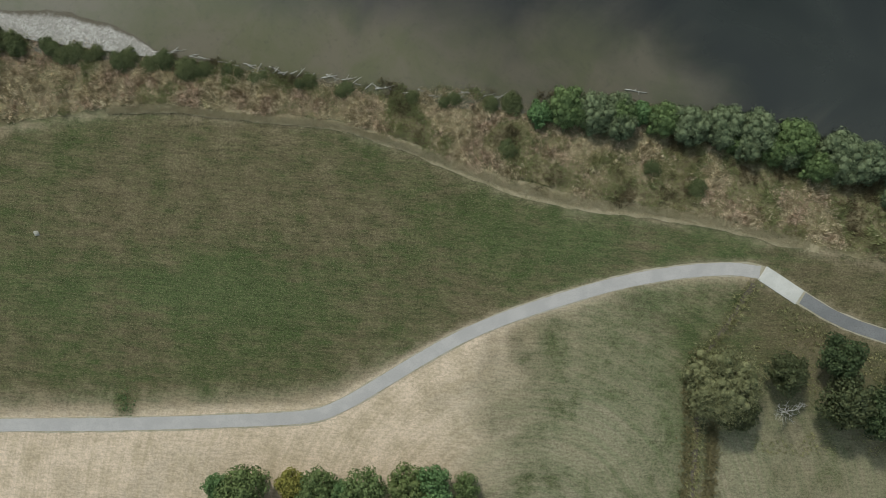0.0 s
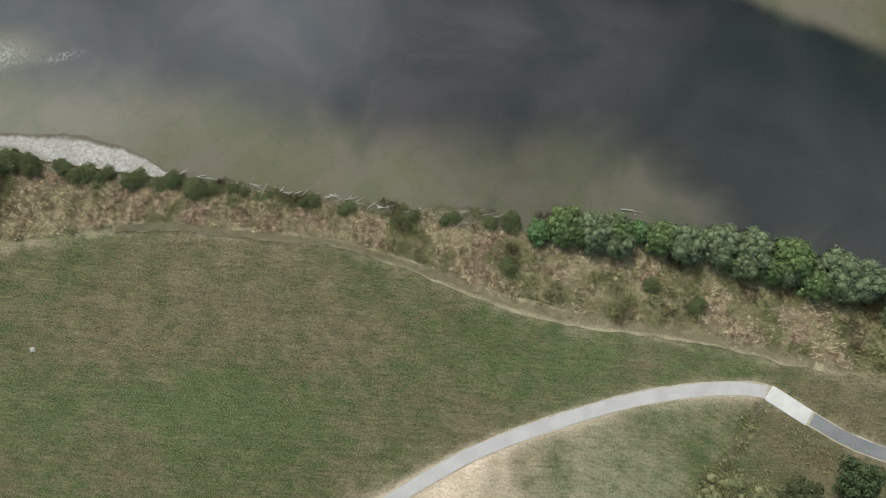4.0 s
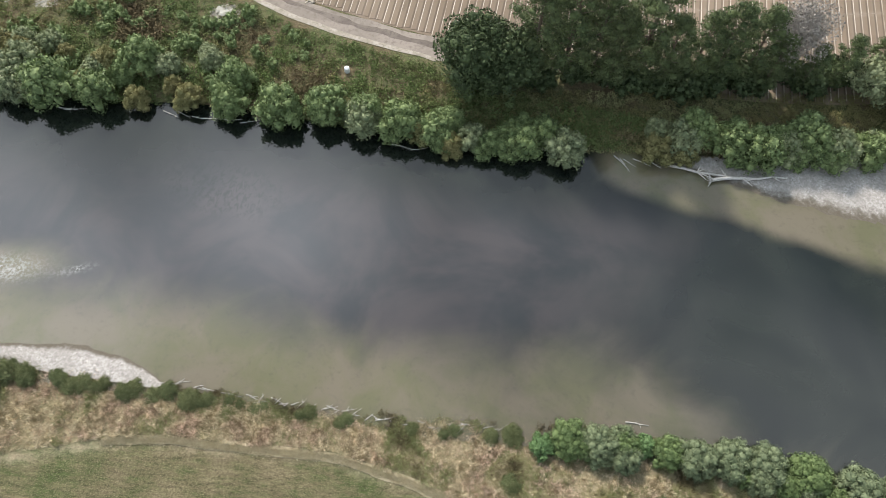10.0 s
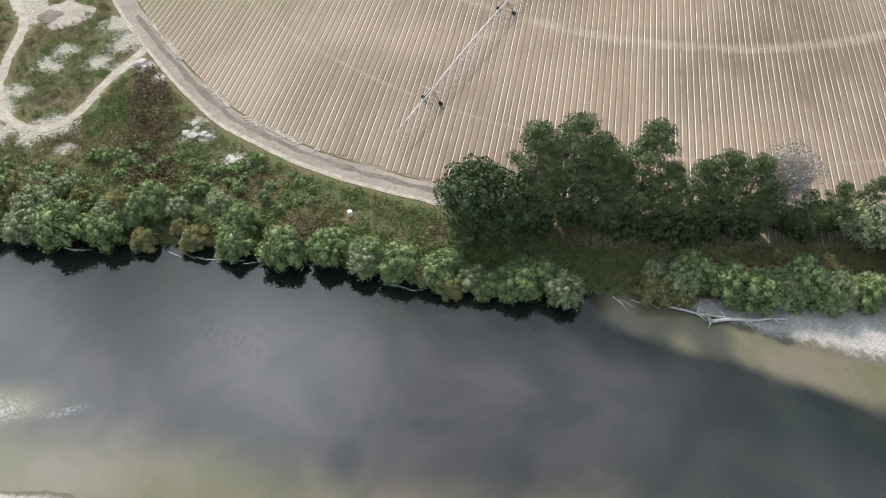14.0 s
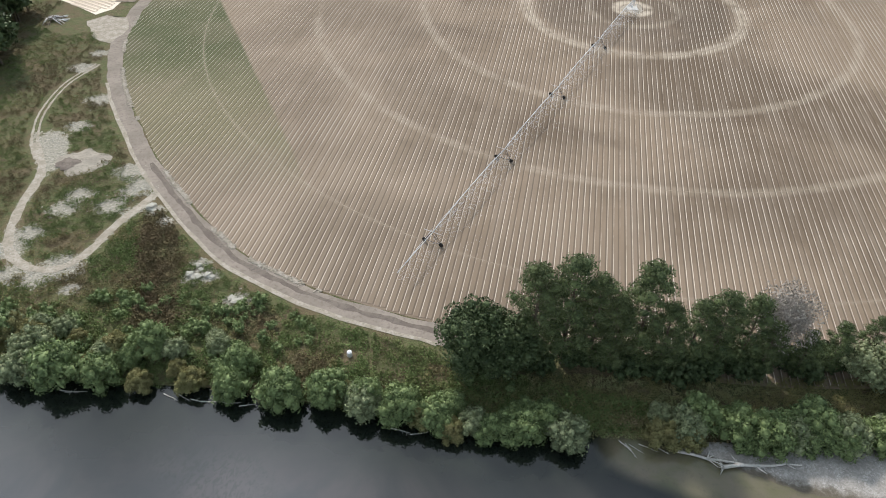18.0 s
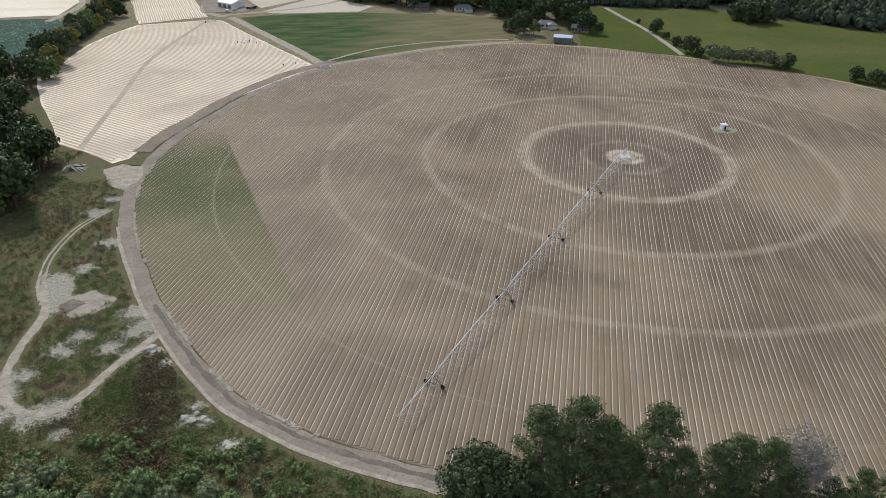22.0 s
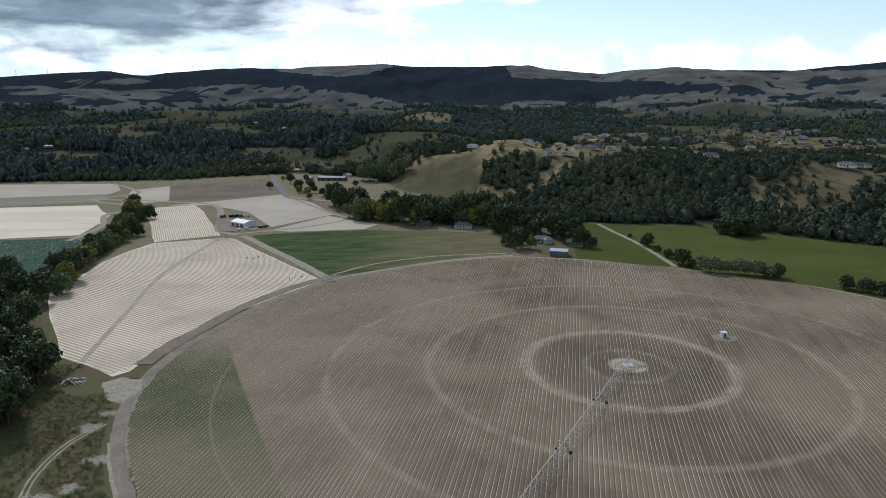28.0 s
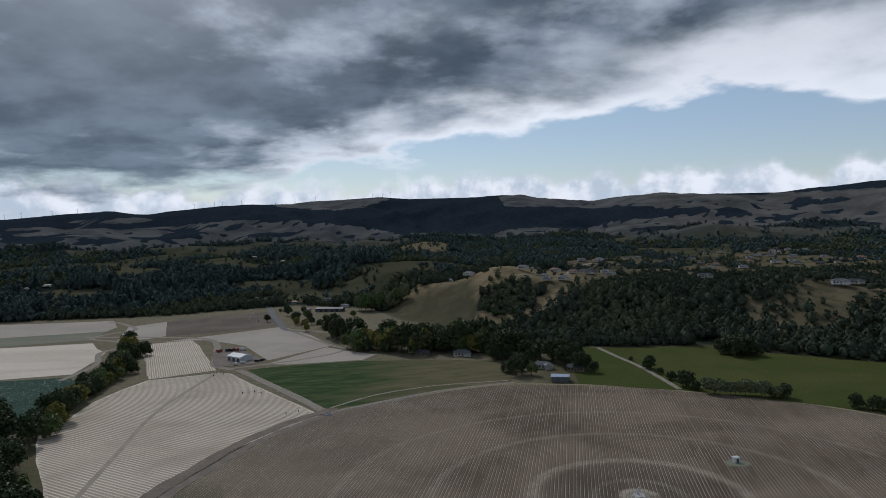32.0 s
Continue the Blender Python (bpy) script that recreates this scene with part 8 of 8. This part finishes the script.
def house_kind(label, L, W, H, wall, roof, hip=True, wing=0.0):
    t = thing("house", label, "house")
    bm = bmesh.new()
    walls_bm(bm, L, W, H, 0 if hip else W * 0.28)
    if wing:
        box_bm(bm, W * 0.8, wing, H + 1, Matrix.Translation((L * 0.28, -W / 2 - wing / 2 + 0.2, H / 2 - 0.5)))
    w = part("wall", bm_mesh("wall", bm, wall), t)
    bm = bmesh.new()
    (hip_bm if hip else gable_bm)(bm, L, W, H, W * 0.28)
    r = part("roof", bm_mesh("roof", bm, roof), t)
    if wing:
        bm = bmesh.new()
        hip_bm(bm, W * 0.8 + 0.4, wing + 2, H + 0.05, W * 0.24)
        bmesh.ops.translate(bm, verts=bm.verts, vec=(L * 0.28, -W / 2 - wing / 2 + 0.2, 0))
        part("wing_roof", bm_mesh("wing_roof", bm, roof), t)
    bm = bmesh.new()
    box_bm(bm, 0.9, 0.9, 1.6, Matrix.Translation((-L * 0.2, 0.6, H + W * 0.24)), 0.04)
    part("chimney", bm_mesh("chimney", bm, WALLPALE), r)
    bm = bmesh.new()
    box_bm(bm, L / 9, 0.1, H * 0.5, Matrix(), 0.02)
    pane = bm_mesh("window", bm, GLASS)
    for k in range(5):
        x = -L / 2 + L * (k + 0.6) / 5.2
        for s in (-1, 1):
            if wing and s < 0 and x > L * 0.28 - W * 0.45:
                continue
            if k == 2 and s < 0:
                bm = bmesh.new()
                box_bm(bm, 1.1, 0.12, 2.1, Matrix.Translation((x, s * (W / 2 + 0.02), 1.05)), 0.02)
                part("door", bm_mesh("door", bm, PAINTDARK), t)
                continue
            part("window", pane, t, m=Matrix.Translation((x, s * (W / 2 + 0.02), H * 0.52)))
    return t


homes = [house_kind("low modern house with dark hipped roof on the terrace", 20, 10, 3.0, WALLPALE, ROOFDARK, True, 7), house_kind("house with grey metal roof on the terrace", 17, 9, 3.0, WALLPALE, ROOFGREY, True, 6),
         house_kind("brown weatherboard house with dark roof", 15, 8.5, 3.2, WALLBROWN, ROOFDARK, False), house_kind("white house with pale roof", 18, 9, 3.2, WHITE, ROOFGREY, True, 5), house_kind("house with faded red roof", 16, 9, 3.0, WALLPALE, ROOFRED, True)]


def set_home(x, y, kind, s=1.0, group="houses on the hill terrace"):
    d = math.atan2(-x, -y)
    ob = place(kind, x, y, s, math.pi - d + rng.uniform(-0.5, 0.5), group)
    ob.location.z = float(max(terrain(x + dx, y + dy) for dx in (-7, 0, 7) for dy in (-5, 0, 5))) + 0.9
    return ob


for k, (x, y) in enumerate(HOMES_A + HOMES_B):
    set_home(x, y, homes[(k * 3) % 5] if k % 4 else homes[1], rng.uniform(0.62, 0.88))
    if k % 3:
        set_home(x + rng.choice((-1, 1)) * rng.uniform(20, 30), y + rng.uniform(-14, 14), homes[(k * 2 + 1) % 5], rng.uniform(0.55, 0.8))
for k, (x, y) in enumerate(HOMES_C):
    set_home(x, y, homes[k % 5], 0.7, "houses in the valley")
set_home(348, 934, homes[0], 0.9), set_home(419, 742, homes[3], 0.9), set_home(440, 752, homes[0], 0.75)
for x, y, k in [(78, 572, 1), (103, 556, 2), (-22, 640, 2), (14, 636, 1), (112, 612, 1)]:
    set_home(x, y, homes[k], 0.85, "farmhouses among the trees")
drop(*homes)


def shed(x, y, L, W, H, deg, wall, roof, label, doors=3):
    t = thing("farm_shed", label, "shed", pose(x, y, 0.1, 0, 0, deg))
    bm = bmesh.new()
    walls_bm(bm, L, W, H, W * 0.13)
    part("wall", bm_mesh("wall", bm, wall), t)
    bm = bmesh.new()
    gable_bm(bm, L, W, H, W * 0.13, 0.35)
    part("roof", bm_mesh("roof", bm, roof), t)
    for k in range(doors):
        bm = bmesh.new()
        box_bm(bm, L / (doors * 1.7), 0.14, H * 0.75, Matrix.Translation((-L / 2 + L * (k + 0.5) / doors, -W / 2 - 0.04, H * 0.375)), 0.02)
        part("door", bm_mesh("door", bm, ROOFGREY), t, "grey roller door")


shed(-190.5, 645, 20, 14, 4.2, -38, WHITE, WHITE, "large white metal packing shed in the yard")
shed(85, 522, 13, 9, 4.2, -14, ROOFGREY, ROOFBLUE, "small shed with pale blue roof by the field", 2)
shed(-164, 1000, 40, 12, 4.5, -8, PAINTDARK, ROOFDARK, "long low dark shed in the valley", 5)


def vehicle(x, y, deg, L, W, H, paint, label, name, cab=0.3, zoff=0.1):
    t = thing(name, label, name.replace("_", " "), pose(x, y, zoff, 0, 0, deg))
    bm = bmesh.new()
    box_bm(bm, L * (1 - cab), W, H * 0.72, Matrix.Translation((-L * cab / 2, 0, H * 0.62)), 0.08)
    part("body", bm_mesh("body", bm, paint), t)
    bm = bmesh.new()
    box_bm(bm, L * cab, W * 0.95, H * 0.6, Matrix.Translation((L / 2 - L * cab / 2, 0, H * 0.55)), 0.12)
    c = part("cab", bm_mesh("cab", bm, paint), t)
    bm = bmesh.new()
    box_bm(bm, 0.06, W * 0.8, H * 0.22, Matrix.Translation((L / 2 + 0.01, 0, H * 0.66)), 0.01)
    part("windscreen", bm_mesh("windscreen", bm, GLASS), c)
    bm = bmesh.new()
    r = min(0.5, H * 0.18)
    tube_bm(bm, (0, -0.15, 0), (0, 0.15, 0), r, n=14)
    tyre = bm_mesh("wheel", bm, RUBBER)
    for sx in (-0.32, 0.34):
        for sy in (-1, 1):
            part("wheel", tyre, t, m=Matrix.Translation((L * sx, sy * W * 0.44, r)))


for x, y, d, p, lab in [(-223.5, 689, 70, PAINTRED, "dark red farm truck"), (-216, 692, 80, PAINTDARK, "dark farm truck"), (-212, 693, 76, PAINTDARK, "dark farm truck"), (-207, 694, 84, PAINTRED, "red farm truck"), (-202, 694, 20, WHITE, "white farm truck")]:
    vehicle(x, y, d, 7.0, 2.4, 3.0, p, lab + " parked in the yard", "farm_truck")
for x, y, d, p, lab in [(-183, 628, 20, WHITE, "white pickup parked beside the shed"), (-188, 622, 120, WHITE, "white van parked beside the shed"), (-172, 634, 10, PAINTDARK, "dark tractor parked beside the shed"), (-168, 638, 60, PAINTDARK, "dark trailer beside the shed")]:
    vehicle(x, y, d, 4.8, 1.9, 2.0, p, lab, "pickup")


def cart(x, y, deg):
    t = thing("irrigation_cart", "small wheeled irrigation cart on the stubble", "irrigation cart", pose(x, y, 0.2, 0, 0, deg))
    bm = bmesh.new()
    tube_bm(bm, (-4.5, 0, 1.0), (4.5, 0, 1.0), 0.12)
    tube_bm(bm, (0, 0, 1.0), (0, 0, 3.0), 0.1)
    part("frame", bm_mesh("frame", bm, GALV), t)
    bm = bmesh.new()
    tube_bm(bm, (0, -0.12, 0), (0, 0.12, 0), 0.7, n=14)
    w = bm_mesh("wheel", bm, RUBBER)
    for s in (-1, 1):
        part("wheel", w, t, m=Matrix.Translation((s * 4.3, 0, 0.7)) @ Matrix.Rotation(math.pi / 2, 4, "Z"))


for x, y, d in [(-193, 582, 20), (-189, 578, 40), (-146, 512, 30), (-140, 508, 10), (-101, 452, 35)]:
    cart(x, y, d)


def rain_gun(x, y):
    """A travelling rain gun with its arc of water."""
    t = thing("rain_gun", "small rain gun throwing an arc of water over tilled soil", "sprinkler", pose(x, y, 0.15, 0, 0, 100))
    bm = bmesh.new()
    tube_bm(bm, (0, 0, 0), (0, 0, 2.2), 0.12)
    tube_bm(bm, (-1.2, 0, 0.5), (1.2, 0, 0.5), 0.08)
    part("stand", bm_mesh("stand", bm, GALV), t)
    bm = bmesh.new()
    tube_bm(bm, (0, -0.1, 0), (0, 0.1, 0), 0.5, n=14)
    w = bm_mesh("wheel", bm, RUBBER)
    for k in (-1, 1):
        part("wheel", w, t, m=Matrix.Translation((1.3 * k, 0, 0.5)) @ Matrix.Rotation(math.pi / 2, 4, "Z"))
    bm = bmesh.new()
    arc = [Vector((0, 13 * k / 14, 2.2 + 40 * (k / 14) * (1 - k / 14) - 2.0 * k / 14)) for k in range(15)]
    limb_bm(bm, arc, [0.08 + 0.035 * k for k in range(15)], 6)
    part("water_arc", bm_mesh("water_arc", bm, SPRAY, True), t, "white arc of thrown water")


rain_gun(-243, 910)


# ---- wind turbines on the crest ----
def turbine():
    t = thing("wind_turbine", "white wind turbine on the distant crest", "wind turbine")
    bm = bmesh.new()
    tube_bm(bm, (0, 0, -4), (0, 0, 34), 1.3, 0.8, 10)
    part("tower", bm_mesh("tower", bm, WHITE, True), t)
    bm = bmesh.new()
    box_bm(bm, 2, 5, 2, Matrix.Translation((0, 0.5, 34.6)), 0.3)
    hub = part("nacelle", bm_mesh("nacelle", bm, WHITE), t)
    for k in range(3):
        bm = bmesh.new()
        limb_bm(bm, [(0, -2.4, 0), (0, -2.4, 5), (0, -2.4, 17)], [0.5, 0.65, 0.12], 6)
        part("blade", bm_mesh("blade", bm, WHITE), t, m=Matrix.Translation((0, 0, 34.6)) @ Matrix.Rotation(2.094 * k + 0.4, 4, "Y"))
    return t


mill = turbine()
for k, az in enumerate((-31.9, -30.9, -29.0, -27.4, -19.4, -17.9, -17.3, -15.9, -13.3, -11.8, -10.2, -5.6, -4.8, -4.2)):
    r = 4430
    place(mill, r * math.sin(radians(az)), r * math.cos(radians(az)), 0.62 + 0.16 * ((k * 5) % 3) / 2, 0.3, "wind turbines on the crest")
drop(mill)
